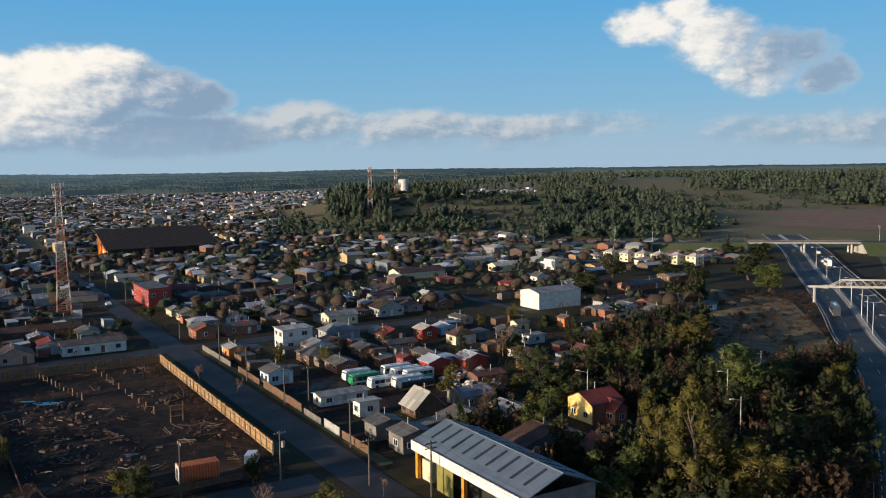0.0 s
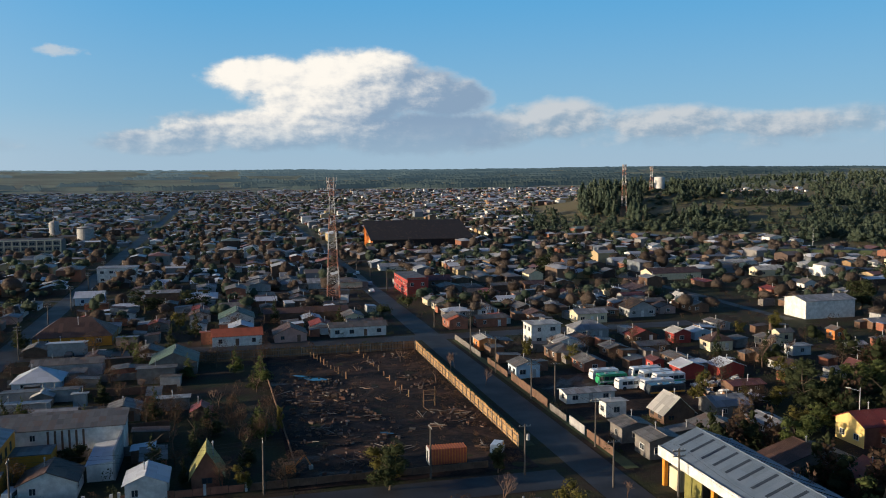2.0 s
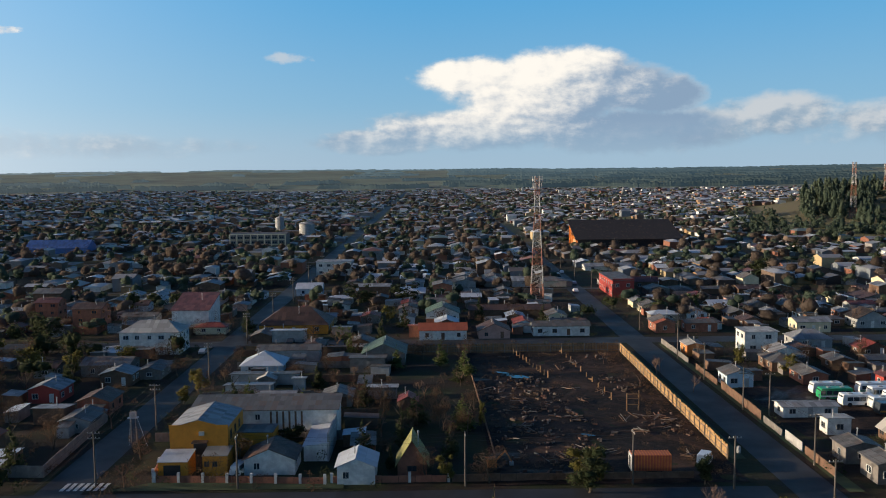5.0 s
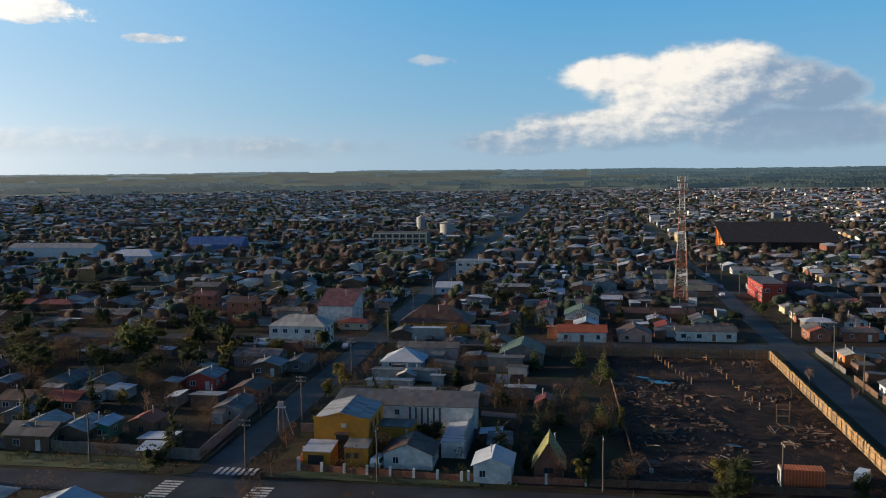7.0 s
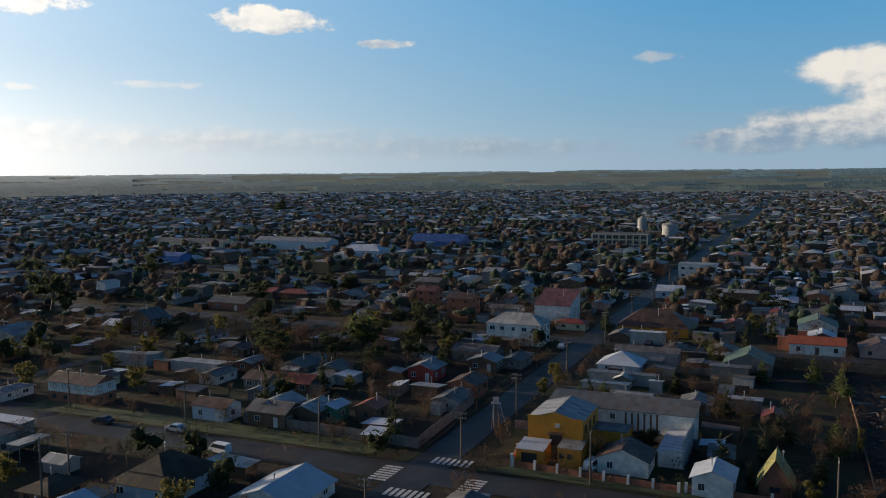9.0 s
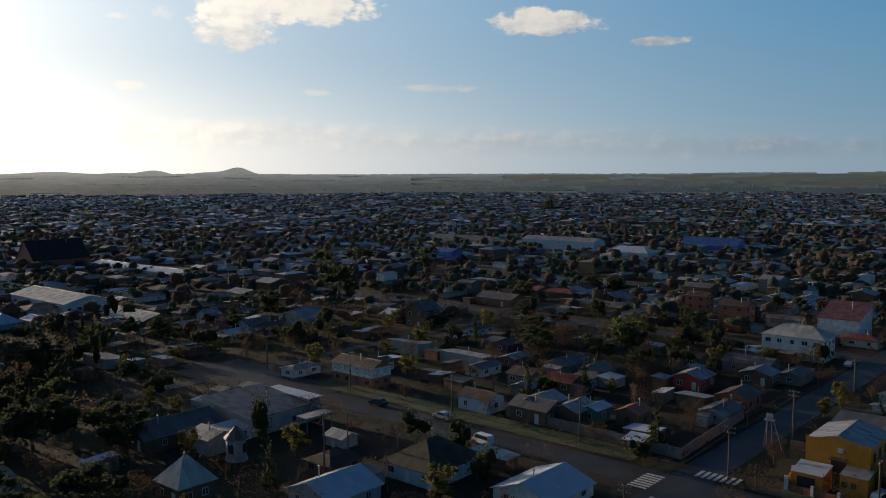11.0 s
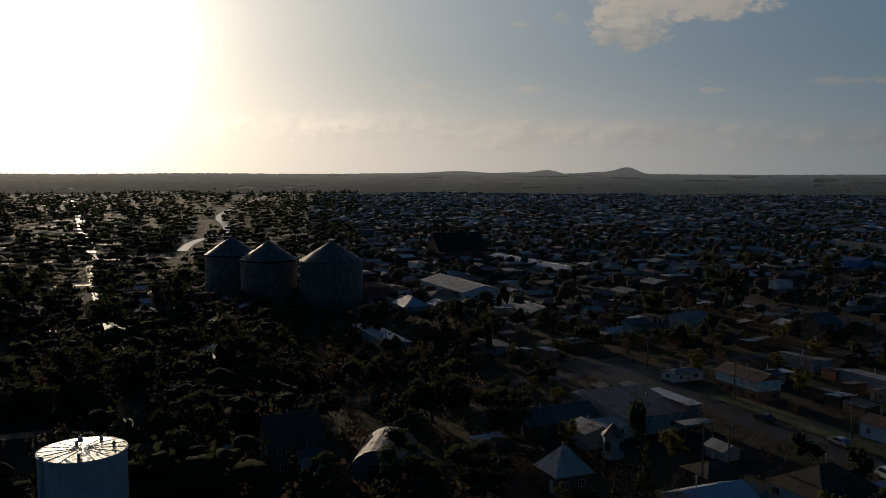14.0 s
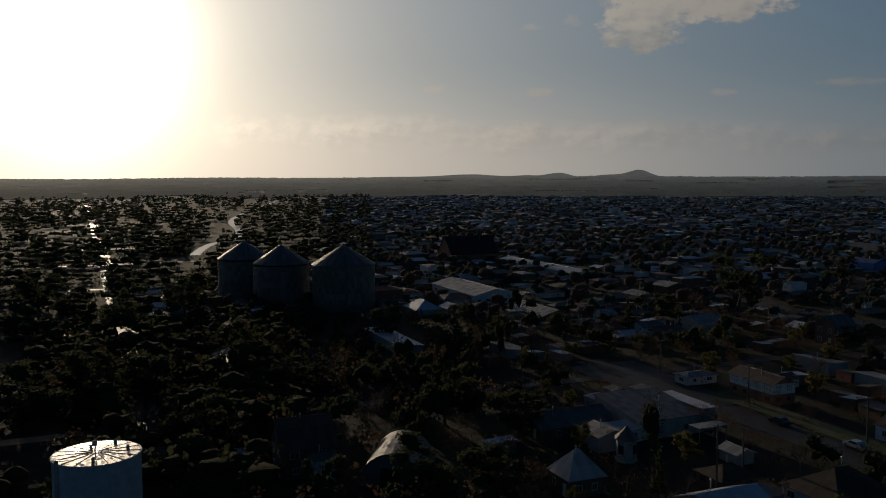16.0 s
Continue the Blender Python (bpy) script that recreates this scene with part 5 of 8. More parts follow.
house(-41.3, 232.1, 8.5, 6.5, 5.6, 0.3, WHITE, LIGHTROOF, "flat", "v", label="two-storey white house with a flat roof", glaze=2, trim=GREY)
house(-33.9, 225.2, 7.2, 5.5, 2.5, 1.1, WHITE, ZINC, "gable", "u", label="low white wing with a zinc roof", glaze=1, trim=GREY)
house(-30.4, 245.0, 9.7, 7.5, 2.8, 1.9, GREY, ZINC, "hip", "v", label="house with a pale grey hipped roof", glaze=1, trim=WHITE)
house(-33.1, 268.5, 9.9, 6.2, 3.2, 0.9, CREAM, ZINC, "gable", "v", label="two-storey cream house with a pale grey roof", glaze=2, trim=WHITE)
house(-9.6, 206.0, 2.9, 3.6, 3.0, 0.5, RED, MAROON, "gable", "u", label="narrow red house with white windows", glaze=1, trim=WHITE)
house(-2.3, 201.8, 6.0, 5.0, 3.0, 1.0, RED, NEWZINC, "gable", "u", label="red shed with a pale zinc roof", glaze=0, trim=WHITE)
house(6.4, 205.4, 6.2, 5.1, 2.9, 1.1, RED, NEWZINC, "gable", "u", label="red shed with a grey-white roof", glaze=0, trim=WHITE)
house(-15.3, 241.7, 7.2, 5.5, 2.1, 1.4, TIMBER, REDROOF, "gable", "u", label="house with a red sheet roof", glaze=1, trim=WHITE)
house(-5.3, 243.5, 5.1, 5.1, 3.0, 1.0, RED, LIGHTROOF, "gable", "u", label="red house with a pale roof", glaze=1, trim=WHITE)
house(4.7, 235.4, 6.6, 5.1, 2.9, 1.7, CREAM, BROWNROOF, "hip", "u", label="cream house with a brown hipped roof", glaze=1, trim=WHITE)
house(-19.2, 284.2, 9.2, 7.7, 3.0, 2.3, GREY, DARKROOF, "gable", "u", label="grey house with a dark steep roof", glaze=2, trim=WHITE)
house(-21.8, 175.8, 10.6, 4.1, 2.3, 0.4, WHITE, ZINC, "gable", "v", label="long white bus depot office with a zinc roof", glaze=2, trim=GREY)
house(-15.6, 166.2, 4.3, 3.1, 3.0, 0.2, WHITE, LIGHTROOF, "shed", "v-", label="small white office with a flat roof", glaze=2, trim=GREY)
house(-11.1, 152.3, 5.6, 4.7, 3.0, 0.7, GREYWOOD, OLDZINC, "gable", "u", label="patched timber shed with weathered zinc", glaze=1, trim=GREY)
house(-6.0, 145.2, 5.9, 5.3, 3.3, 0.7, GREYWOOD, OLDZINC, "gable", "u", label="workshop of grey boards with weathered zinc sheets", glaze=1, trim=WHITE)
house(-2.6, 153.9, 3.9, 2.8, 2.1, 0.4, GREYWOOD, OLDZINC, "shed", "u+", label="lean-to shed with corrugated old zinc", glaze=0, trim=GREY)
house(-4.5, 166.6, 6.4, 5.8, 2.1, 2.9, TIMBER, LIGHTROOF, "gable", "u", label="steep-roofed timber house with a pale sunlit slope", glaze=1, trim=TIMBER)
house(3.3, 157.1, 7.5, 5.4, 2.6, 1.1, GREYWOOD, OLDZINC, "gable", "u", label="low shed with a dull brown-grey roof", glaze=0, trim=TIMBER)
house(37.5, 298.3, 18.2, 10.7, 5.8, 1.1, WHITE, ZINC, "gable", "v", label="white industrial hall with a ribbed zinc roof", glaze=0, trim=GREY)
house(-11.9, 384.6, 23.4, 10.7, 3.0, 1.6, CREAM, BROWNROOF, "gable", "v", label="long low beige house with a flat-pitched roof", glaze=0, trim=GREEN)
house(45.4, 239.5, 4.2, 4.2, 4.3, 0.7, BRICK, OLDZINC, "hip", "u", label="two-storey brick house with cream trim", glaze=2, trim=CREAM)
house(37.0, 258.6, 3.4, 3.4, 2.9, 0.7, ORANGE, OLDZINC, "gable", "u", label="small orange house with a dull zinc roof", glaze=1, trim=WHITE)
house(22.4, 250.9, 4.3, 3.6, 3.0, 0.7, CREAM, OLDZINC, "gable", "v", label="cream house with an old roof", glaze=1, trim=TIMBER)
house(39.0, 239.5, 4.2, 3.0, 2.7, 0.5, GREY, ZINC, "gable", "v", label="grey house with a zinc roof", glaze=1, trim=WHITE)
house(24.7, 234.6, 5.4, 3.4, 2.4, 0.3, WHITE, ZINC, "flat", "v", label="flat white house beside a bare tree", glaze=1, trim=GREY)
house(40.5, 360.4, 5.7, 4.8, 3.0, 1.4, WHITE, OLDZINC, "gable", "u", label="white house with a gable porch", glaze=1, trim=GREY)
house(-6.6, 312.0, 4.6, 5.1, 2.3, 1.9, WHITE, GREY, "gable", "u", label="house with a white triangular gable", glaze=0, trim=GREY)
house(-69.2, 365.7, 6.5, 8.2, 3.0, 1.6, CREAM, OLDZINC, "gable", "u", label="cream house with a bright end wall", glaze=0, trim=GREY)
house(-38.6, 193.5, 5.8, 5.8, 3.0, 1.0, PALEBLUE, OLDZINC, "gable", "u", label="grey-blue house with an old zinc roof", glaze=1, trim=GREY)
house(-54.8, 220.2, 4.3, 5.4, 3.0, 0.6, ORANGE, LIGHTROOF, "gable", "u", label="orange and cream house with a pale roof", glaze=1, trim=CREAM)
house(-71.4, 250.1, 6.6, 5.5, 3.0, 1.3, BRICK, OLDZINC, "gable", "u", label="brick house with an old roof on the corner", glaze=1, trim=WHITE)
house(34.7, 212.4, 2.5, 3.6, 2.9, 1.1, WHITE, MAROON, "gable", "u", label="white gable house with a steep roof among trees", glaze=1, trim=GREY)
house(-137.3, 387.9, 22.3, 7.4, 2.1, 1.1, WHITE, ZINC, "gable", "v", label="long white house with a zinc roof", glaze=2, trim=GREY)
house(87.8, 445.0, 5.6, 6.4, 4.5, 1.4, CREAM, LIGHTROOF, "hip", "u", label="two-storey cream row house with a pale hipped roof", glaze=2, trim=GREY)
house(94.7, 437.9, 5.6, 6.4, 4.5, 1.4, CREAM, LIGHTROOF, "hip", "u", label="two-storey cream row house with a pale hipped roof", glaze=2, trim=GREY)
house(101.8, 434.2, 5.6, 6.4, 4.5, 1.4, CREAM, LIGHTROOF, "hip", "u", label="two-storey cream row house with a pale hipped roof", glaze=2, trim=GREY)
house(108.4, 428.2, 5.6, 6.4, 4.5, 1.4, CREAM, LIGHTROOF, "hip", "u", label="two-storey cream row house with a pale hipped roof", glaze=2, trim=GREY)
house(115.5, 422.3, 5.6, 6.4, 4.5, 1.4, CREAM, LIGHTROOF, "hip", "u", label="two-storey cream row house with a pale hipped roof", glaze=2, trim=GREY)
house(122.9, 417.0, 5.6, 6.4, 4.5, 1.4, CREAM, LIGHTROOF, "hip", "u", label="two-storey cream row house with a pale hipped roof", glaze=2, trim=GREY)
house(13.1, 430.3, 15.0, 6.2, 3.0, 1.2, CREAM, LIGHTROOF, "gable", "v", label="long cream row house with a pale roof", glaze=1, trim=GREY)
house(28.6, 404.5, 13.0, 6.5, 3.0, 1.3, CREAM, LIGHTROOF, "gable", "v", label="cream row house with a pale roof", glaze=1, trim=GREY)
house(78.7, 338.3, 18.8, 7.2, 2.4, 1.1, BRICK, OLDZINC, "gable", "v", label="long low house with a grey roof", glaze=1, trim=WHITE)
house(99.9, 362.7, 17.6, 7.3, 2.5, 1.1, TIMBER, ZINC, "gable", "v", label="long low house with a zinc roof", glaze=1, trim=WHITE)
house(57.3, 261.2, 13.2, 6.6, 2.9, 0.8, TIMBER, OLDZINC, "gable", "v", label="long open shed with a weathered roof", glaze=0, trim=TIMBER)
house(-113.1, 52.5, 10.2, 11.3, 2.1, 1.8, WHITE, NEWZINC, "gable", "u", label="large house with a bright zinc gable roof", glaze=1, trim=WHITE)
house(-152.5, 7.2, 6.2, 6.2, 3.0, 0.9, GREY, ZINC, "gable", "v", label="shed with a blue-grey roof", glaze=0, trim=GREY)
house(-341.4, -36.6, 42.8, 17.8, 3.7, 2.2, PALEBLUE, ZINC, "gable", "v", label="long pale blue school-like building with many windows", glaze=4, trim=DARK)
house(-450.9, -10.5, 82.1, 13.7, 2.1, 1.4, WHITE, NEWZINC, "gable", "v", label="very long white-roofed hall", glaze=0, trim=WHITE)
house(-297.5, -8.8, 26.4, 12.0, 2.1, 1.8, TIMBER, ZINC, "gable", "v", label="large house with a pale grey roof", glaze=1, trim=CREAM)
house(-299.4, -50.2, 12.7, 9.1, 2.1, 2.7, GREY, NEWZINC, "hip", "v", label="house with a bright hipped roof", glaze=0, trim=GREY)
house(-240.8, -49.4, 29.6, 7.4, 2.1, 0.7, GREY, NEWZINC, "shed", "v-", label="long low shed with a bright roof edge", glaze=0, trim=GREY)
house(-289.4, 13.6, 6.5, 5.4, 2.3, 1.6, PALEBLUE, ZINC, "gable", "u", label="pale house with a zinc roof", glaze=1, trim=WHITE)
house(-485.7, -54.8, 20.3, 29.1, 5.5, 9.2, BRICK, DARKROOF, "gable", "u", label="large brick building with a steep roof", glaze=0, trim=BRICK)
house(-230.6, -15.1, 11.4, 5.7, 2.1, 0.6, GREY, ZINC, "shed", "v-", label="low shed with a zinc roof", glaze=0, trim=GREY)
house(-274.8, 42.9, 13.5, 11.2, 3.0, 2.0, GREY, ZINC, "gable", "u", label="house with pale gable roofs", glaze=1, trim=GREY)
house(-257.5, 77.2, 7.2, 8.0, 5.8, 2.5, TIMBER, OLDZINC, "gable", "u", label="tall gabled timber house", glaze=1, trim=WHITE)
house(-454.5, 147.2, 23.5, 9.8, 5.6, 1.5, BLUE, BLUEROOF, "gable", "v", label="long blue hall with a sheet roof", glaze=0, trim=BLUE)
house(-449.9, 322.0, 35.9, 13.8, 4.3, 4.1, BLUE, BLUEROOF, "gable", "v", label="arched blue sports hall", glaze=0, trim=BLUE)
house(-424.0, 250.0, 25.5, 11.6, 4.4, 2.9, PALEBLUE, NEWZINC, "hip", "v", label="large house with a pale blue roof", glaze=0, trim=BLUE)
house(-496.6, 242.8, 53.4, 13.3, 5.8, 2.0, PALEBLUE, ZINC, "gable", "v", label="long blue-grey hall with a zinc roof", glaze=0, trim=BLUE)
house(-561.8, 200.0, 57.2, 14.3, 3.4, 2.1, CREAM, OLDZINC, "gable", "v", label="long low hall with a grey roof", glaze=0, trim=GREY)
house(-290.8, 117.1, 15.8, 8.8, 3.0, 1.5, BRICK, OLDZINC, "gable", "v", label="brick house with white trimmed windows", glaze=1, trim=WHITE)
house(-262.3, 144.0, 17.2, 7.2, 3.0, 1.1, BRICK, OLDZINC, "gable", "v", label="long brick shed with a dull roof", glaze=0, trim=WHITE)
house(-207.9, -83.8, 14.4, 9.0, 2.1, 1.4, GREY, ZINC, "gable", "v", label="low shed with a shining zinc roof", glaze=0, trim=GREY)
house(-135.6, -52.4, 4.3, 3.6, 2.1, 0.6, GREYWOOD, ZINC, "gable", "u", label="patched garden shed with a zinc roof", glaze=0, trim=TIMBER)
house(-133.2, -42.3, 8.0, 8.8, 5.1, 4.0, TIMBER, BROWNROOF, "gable", "u", label="tall dark timber house with white windows below", glaze=1, trim=WHITE)
house(-129.6, -38.0, 3.5, 3.5, 3.9, 0.5, WHITE, OLDZINC, "gable", "u", label="white-walled outbuilding with an old roof", glaze=2, trim=TIMBER)
house(26.3, 138.1, 7.7, 5.9, 2.1, 1.9, BRICK, ORANGEROOF, "gable", "u", label="brick house with an orange tiled-looking roof among trees", glaze=0, trim=TIMBER)
house(17.0, 144.3, 13.9, 6.3, 2.1, 2.1, GREYWOOD, BROWNROOF, "gable", "u", label="long low shed with a brown roof behind the market", glaze=0, trim=TIMBER)
house(-92.2, 143.0, 3.6, 4.0, 2.1, 0.9, TIMBER, REDROOF, "gable", "u", label="small shed with a bright red roof", glaze=0, trim=TIMBER)
house(-129.5, 143.0, 3.8, 3.8, 2.1, 0.8, GREYWOOD, LIGHTROOF, "gable", "u", label="small grey gable shed", glaze=0, trim=TIMBER)
house(-120.1, 142.6, 2.5, 2.1, 3.0, 0.2, GREY, ZINC, "shed", "v-", label="small shed with a flat zinc roof", glaze=0, trim=GREY)
house(-173.0, 90.9, 5.3, 4.4, 2.1, 0.4, WHITE, OLDZINC, "flat", "v", label="ruined white-walled outbuilding without a roof", glaze=0, trim=GREY)

house(*town(99.5, -134.5), 15.0, 14.0, 3.6, 1.5, GREY, sheet("slate_blue_sheet", (0.10, 0.12, 0.15), 0.1, 0.5), "shed", "u-", label="large workshop with a wide blue-grey sheet roof", glaze=1, trim=GREY)
house(*town(108.4, -134.0), 13.0, 2.8, 4.3, 0.2, GREY, NEWZINC, "flat", "v", label="narrow lean-to with a pale sheet roof behind the workshop", glaze=0, pipe=False)
house(*town(83.0, -137.5), 9.0, 15.5, 2.6, 1.9, TIMBER, OLDZINC, "gable", "u", label="long dark timber building with a low zinc roof", glaze=1, trim=WHITE)
house(*town(89.5, -128.8), 4.0, 6.5, 2.4, 0.5, WHITE, NEWZINC, "shed", "u-", label="low white wing with a pale sheet roof beside the workshop", glaze=1, pipe=False)
house(*town(68.6, -110.2), 6.0, 6.0, 3.4, 3.2, TIMBER, LIGHTROOF, "hip", "u", label="dark house with a steep pale hipped roof", glaze=1, trim=WHITE)
house(*town(82.3, -92.6), 9.2, 10.0, 2.5, 1.8, GREY, NEWZINC, "gable", "u", label="house with a bright zinc roof and dark skylights", glaze=1, trim=WHITE)
house(*town(100.6, -89.6), 10.4, 12.0, 2.8, 3.1, PALEBLUE, MOSSROOF, "hip", "u", label="pale blue house with a broad mossy brown hipped roof", glaze=2, trim=WHITE)
house(*town(109.8, -84.0), 6.8, 3.2, 2.2, 0.4, TIMBER, LIGHTROOF, "shed", "u-", label="carport with a rusty pale sheet roof", glaze=0, pipe=False)
house(*town(100.9, -111.5), 4.4, 3.6, 2.0, 0.7, GREY, ZINC, "gable", "v", label="small shed with a blue-grey zinc roof", glaze=0, pipe=False)
house(*town(91.0, -102.5), 6.0, 7.0, 2.4, 1.3, TIMBER, MOSSROOF, "hip", "u", label="dark timber cottage with a mossy roof", glaze=1, trim=TIMBER)


def turret():
    x, y = town(84.0, -119.2)
    ob = thing("garden_pavilion", x, y, 0, GRID, "small eight-sided pavilion with a pointed sheet roof", "pavilion")
    part("wall", Geo().lathe([(1.75, -0.2), (1.75, 3.9)], 8), GREY, ob)
    part("roof", Geo().lathe([(2.15, 3.75), (2.1, 3.9), (0.0, 6.0)], 8), OLDZINC, ob)
    part("plinth", Geo().lathe([(1.95, -0.2), (1.95, 0.5), (1.75, 0.55)], 8), CONCRETE, ob)
    for k in range(4):
        a = radians(22.5 + 90 * k)
        part("pane", Geo().box(-.5, -.04, 1.4, .5, .04, 2.9), MATS["glass"], ob).matrix_basis = pose(1.64 * math.cos(a), 1.64 * math.sin(a), 0, 0, 0, math.degrees(a) + 90)
    TAKEN.append((x, y, 2.2))
    x, y = town(103.4, -121.6)
    ob = thing("canopy", x, y, 0, GRID, "flat pale sheet canopy on thin steel posts", "canopy")
    part("roof", Geo().box(-1.5, -3.3, 3.15, 1.5, 3.3, 3.27, True), LIGHTROOF, ob)
    for px in (-1.3, 1.3):
        for py in (-3.0, 3.0):
            part("post", Geo().beam((px, py, -0.1), (px, py, 3.15), 0.07, 6), STEEL, ob)
    TAKEN.append((x, y, 3.4))


turret()


# ---- highway, bridges and slip roads ----
def offset_line(pts, d):
    out = []
    for i, (x, y) in enumerate(pts):
        x0, y0 = pts[max(0, i - 1)]
        x1, y1 = pts[min(len(pts) - 1, i + 1)]
        k = math.hypot(x1 - x0, y1 - y0)
        out.append((x + (y1 - y0) / k * d, y - (x1 - x0) / k * d))
    return out


def highway():
    mid = along(HIGHWAY, 12.0)
    for d, w in ((-5.6, 4.7), (6.4, 5.4)):
        solid("highway", ribbon(Geo(), offset_line(mid, d), w, 0.10), MATS["asphalt"], "smooth dark carriageway of a dual highway", "road", kind="structure")
    solid("median_strip", ribbon(Geo(), mid, 0.75, 0.22, 0.3), CONCRETE, "narrow raised concrete median strip", "road", kind="structure")
    for d in (-9.9, -1.2, 1.3, 11.4):
        solid("road_marking", ribbon(Geo(), offset_line(mid, d), 0.09, 0.115), LINE, "solid white edge line on the highway", "marking", kind="structure")
    for d in (-5.6, 4.4, 8.2):
        g = Geo()
        line = offset_line(mid, d)
        for i in range(0, len(line) - 1, 1):
            (xa, ya), (xb, yb) = line[i], line[i + 1]
            ribbon(g, [(xa, ya), (xa + (xb - xa) * 0.4, ya + (yb - ya) * 0.4)], 0.07, 0.115)
        solid("road_marking", g, LINE, "dashed white lane line on the highway", "marking", kind="structure")
    for d, nm in ((-11.0, "guard_rail"), (0.0, "guard_rail"), (12.6, "guard_rail")):
        line = offset_line(mid, d)[3:60]
        ob = thing(nm, 0, 0, 0, 0, "galvanised steel guard rail on short posts", "guard rail", "highway rails")
        part("rail", ribbon(Geo(), line, 0.06, 0.85, 0.32), STEEL, ob)
        for x, y in line[::1]:
            p = part("post", shared("rail_post:", lambda: Geo().box(-.06, -.06, 0, .06, .06, 0.75), STEEL), STEEL, ob)
            p.location = (x, y, height(x, y))
    # slip road and the road over the highway, on grassed banks
    deck = [(-60, 566), (20, 520), (95, 492), (168, 474), (198, 470), (226, 465), (300, 452), (420, 440), (600, 470)]
    zs = [0.1, 2.0, 4.6, 6.2, 6.4, 6.2, 5.2, 3.0, 2.0]
    g, bank, ramp_road = Geo(), Geo(), Geo()
    for (p, za), (q, zb) in zip(zip(deck, zs), zip(deck[1:], zs[1:])):
        dx, dy = q[0] - p[0], q[1] - p[1]
        k = math.hypot(dx, dy)
        nx, ny = -dy / k * 5.5, dx / k * 5.5
        over = p[0] in (168, 198)
        (g if over else ramp_road).slab([(p[0] - nx, p[1] - ny, za), (q[0] - nx, q[1] - ny, zb), (q[0] + nx, q[1] + ny, zb), (p[0] + nx, p[1] + ny, za)], 1.0 if over else 0.2)
        if not over:
            for s in (-1, 1):
                a, b = 1.0 * s, (1.0 + za / 2.6) * s
                c = (1.0 + zb / 2.6) * s
                quad = [(p[0] + nx * a, p[1] + ny * a, za), (q[0] + nx * a, q[1] + ny * a, zb), (q[0] + nx * c, q[1] + ny * c, -0.1), (p[0] + nx * b, p[1] + ny * b, -0.1)]
                bank.poly(quad if s < 0 else list(reversed(quad)))
    ob = thing("road_bridge", 0, 0, 0, 0, "concrete road bridge on slim piers over the highway", "bridge")
    part("deck", g, plain("bridge_concrete", (0.30, 0.27, 0.22), 0.9), ob)
    part("approach", ramp_road, MATS["asphalt"], ob, "asphalt approach road on its bank")
    part("bank", bank, MEADOW, ob, "grassed embankment")
    for s in (-5.2, 5.2):
        part("parapet", Geo().beam((168 + s * 0.15, 474 + s, 7.1), (226 + s * 0.15, 465 + s, 7.1), 0.07, 4), STEEL, ob)
    for x, y in ((198, 470), (172, 474), (222, 466)):
        for s in (-3, 3):
            part("pier", Geo().lathe([(0.6, -0.2), (0.6, 5.4)], 10, x + s * 0.16, y + s), CONCRETE, ob)
    part("abutment", Geo().slab([(226, 459, 5.5), (240, 457, 5.2), (240, 467, 5.2), (226, 470, 5.5)], 5.5), CONCRETE, ob, "pale concrete abutment")
    # footbridge: a long steel truss
    ob = thing("footbridge", 130.0, 298.0, 0, -11.5, "white steel truss footbridge over the highway", "bridge")
    L = 74.0
    part("deck", Geo().box(-2, -1.2, 5.3, L, 1.2, 5.6, True), CONCRETE, ob)
    for s in (-1.2, 1.2):
        part("chord", Geo().beam((9, s, 8.0), (L, s, 8.0), 0.14, 6), MASTWHITE, ob)
        part("chord", Geo().beam((-2, s, 5.7), (L, s, 5.7), 0.14, 6), MASTWHITE, ob)
        part("chord", Geo().beam((5, s, 5.8), (9, s, 8.0), 0.14, 6), MASTWHITE, ob)
        for k in range(22):
            xx = 8 + k * 3.0
            part("diagonal", Geo().beam((xx, s, 5.7), (xx + 1.5, s, 8.0), 0.08, 4), MASTWHITE, ob), part("diagonal", Geo().beam((xx + 1.5, s, 8.0), (xx + 3.0, s, 5.7), 0.08, 4), MASTWHITE, ob)
    for xx in (0, 25, 60):
        part("pier", Geo().lathe([(0.5, -0.3), (0.5, 5.4)], 10, xx, 0), CONCRETE, ob)


highway()


def street_light(x, y, turn, h=9.0, double=False, z=0.0, group="street lights"):
    ob = thing("street_lamp", x, y, z, turn, "slim grey steel street lamp with %s" % ("two arms" if double else "one arm"), "street lamp", group)
    part("pole", shared("lamp_pole:%d" % h, lambda: Geo().lathe([(0.13, 0), (0.07, h)], 8), STEEL), STEEL, ob)
    for s in ((1, -1) if double else (1,)):
        part("arm", Geo().beam((0, 0, h - .1), (1.8 * s, 0, h + .25), 0.05, 5), STEEL, ob)
        part("lantern", Geo().box(min(1.5 * s, 2.3 * s), -.15, h + .2, max(1.5 * s, 2.3 * s), .15, h + .36, True), MASTWHITE, ob, "pale lamp head")


for k, (x, y) in enumerate(along(HIGHWAY, 34.0)[3:19]):
    street_light(x, y, math.degrees(math.atan2(-0.3, 0.95)), 9.5, True)
for x, y, t in ((49.6, 140.8, 200), (53.9, 160.5, 200), (27.4, 161.7, 170), (66, 176, 200)):
    street_light(x, y, t, 9.0)
for x, y in ((100, 497), (120, 490), (240, 470), (262, 466), (290, 461), (320, 455), (350, 452), (60, 512)):
    street_light(x, y, 80, 9.0, False, 4.5)


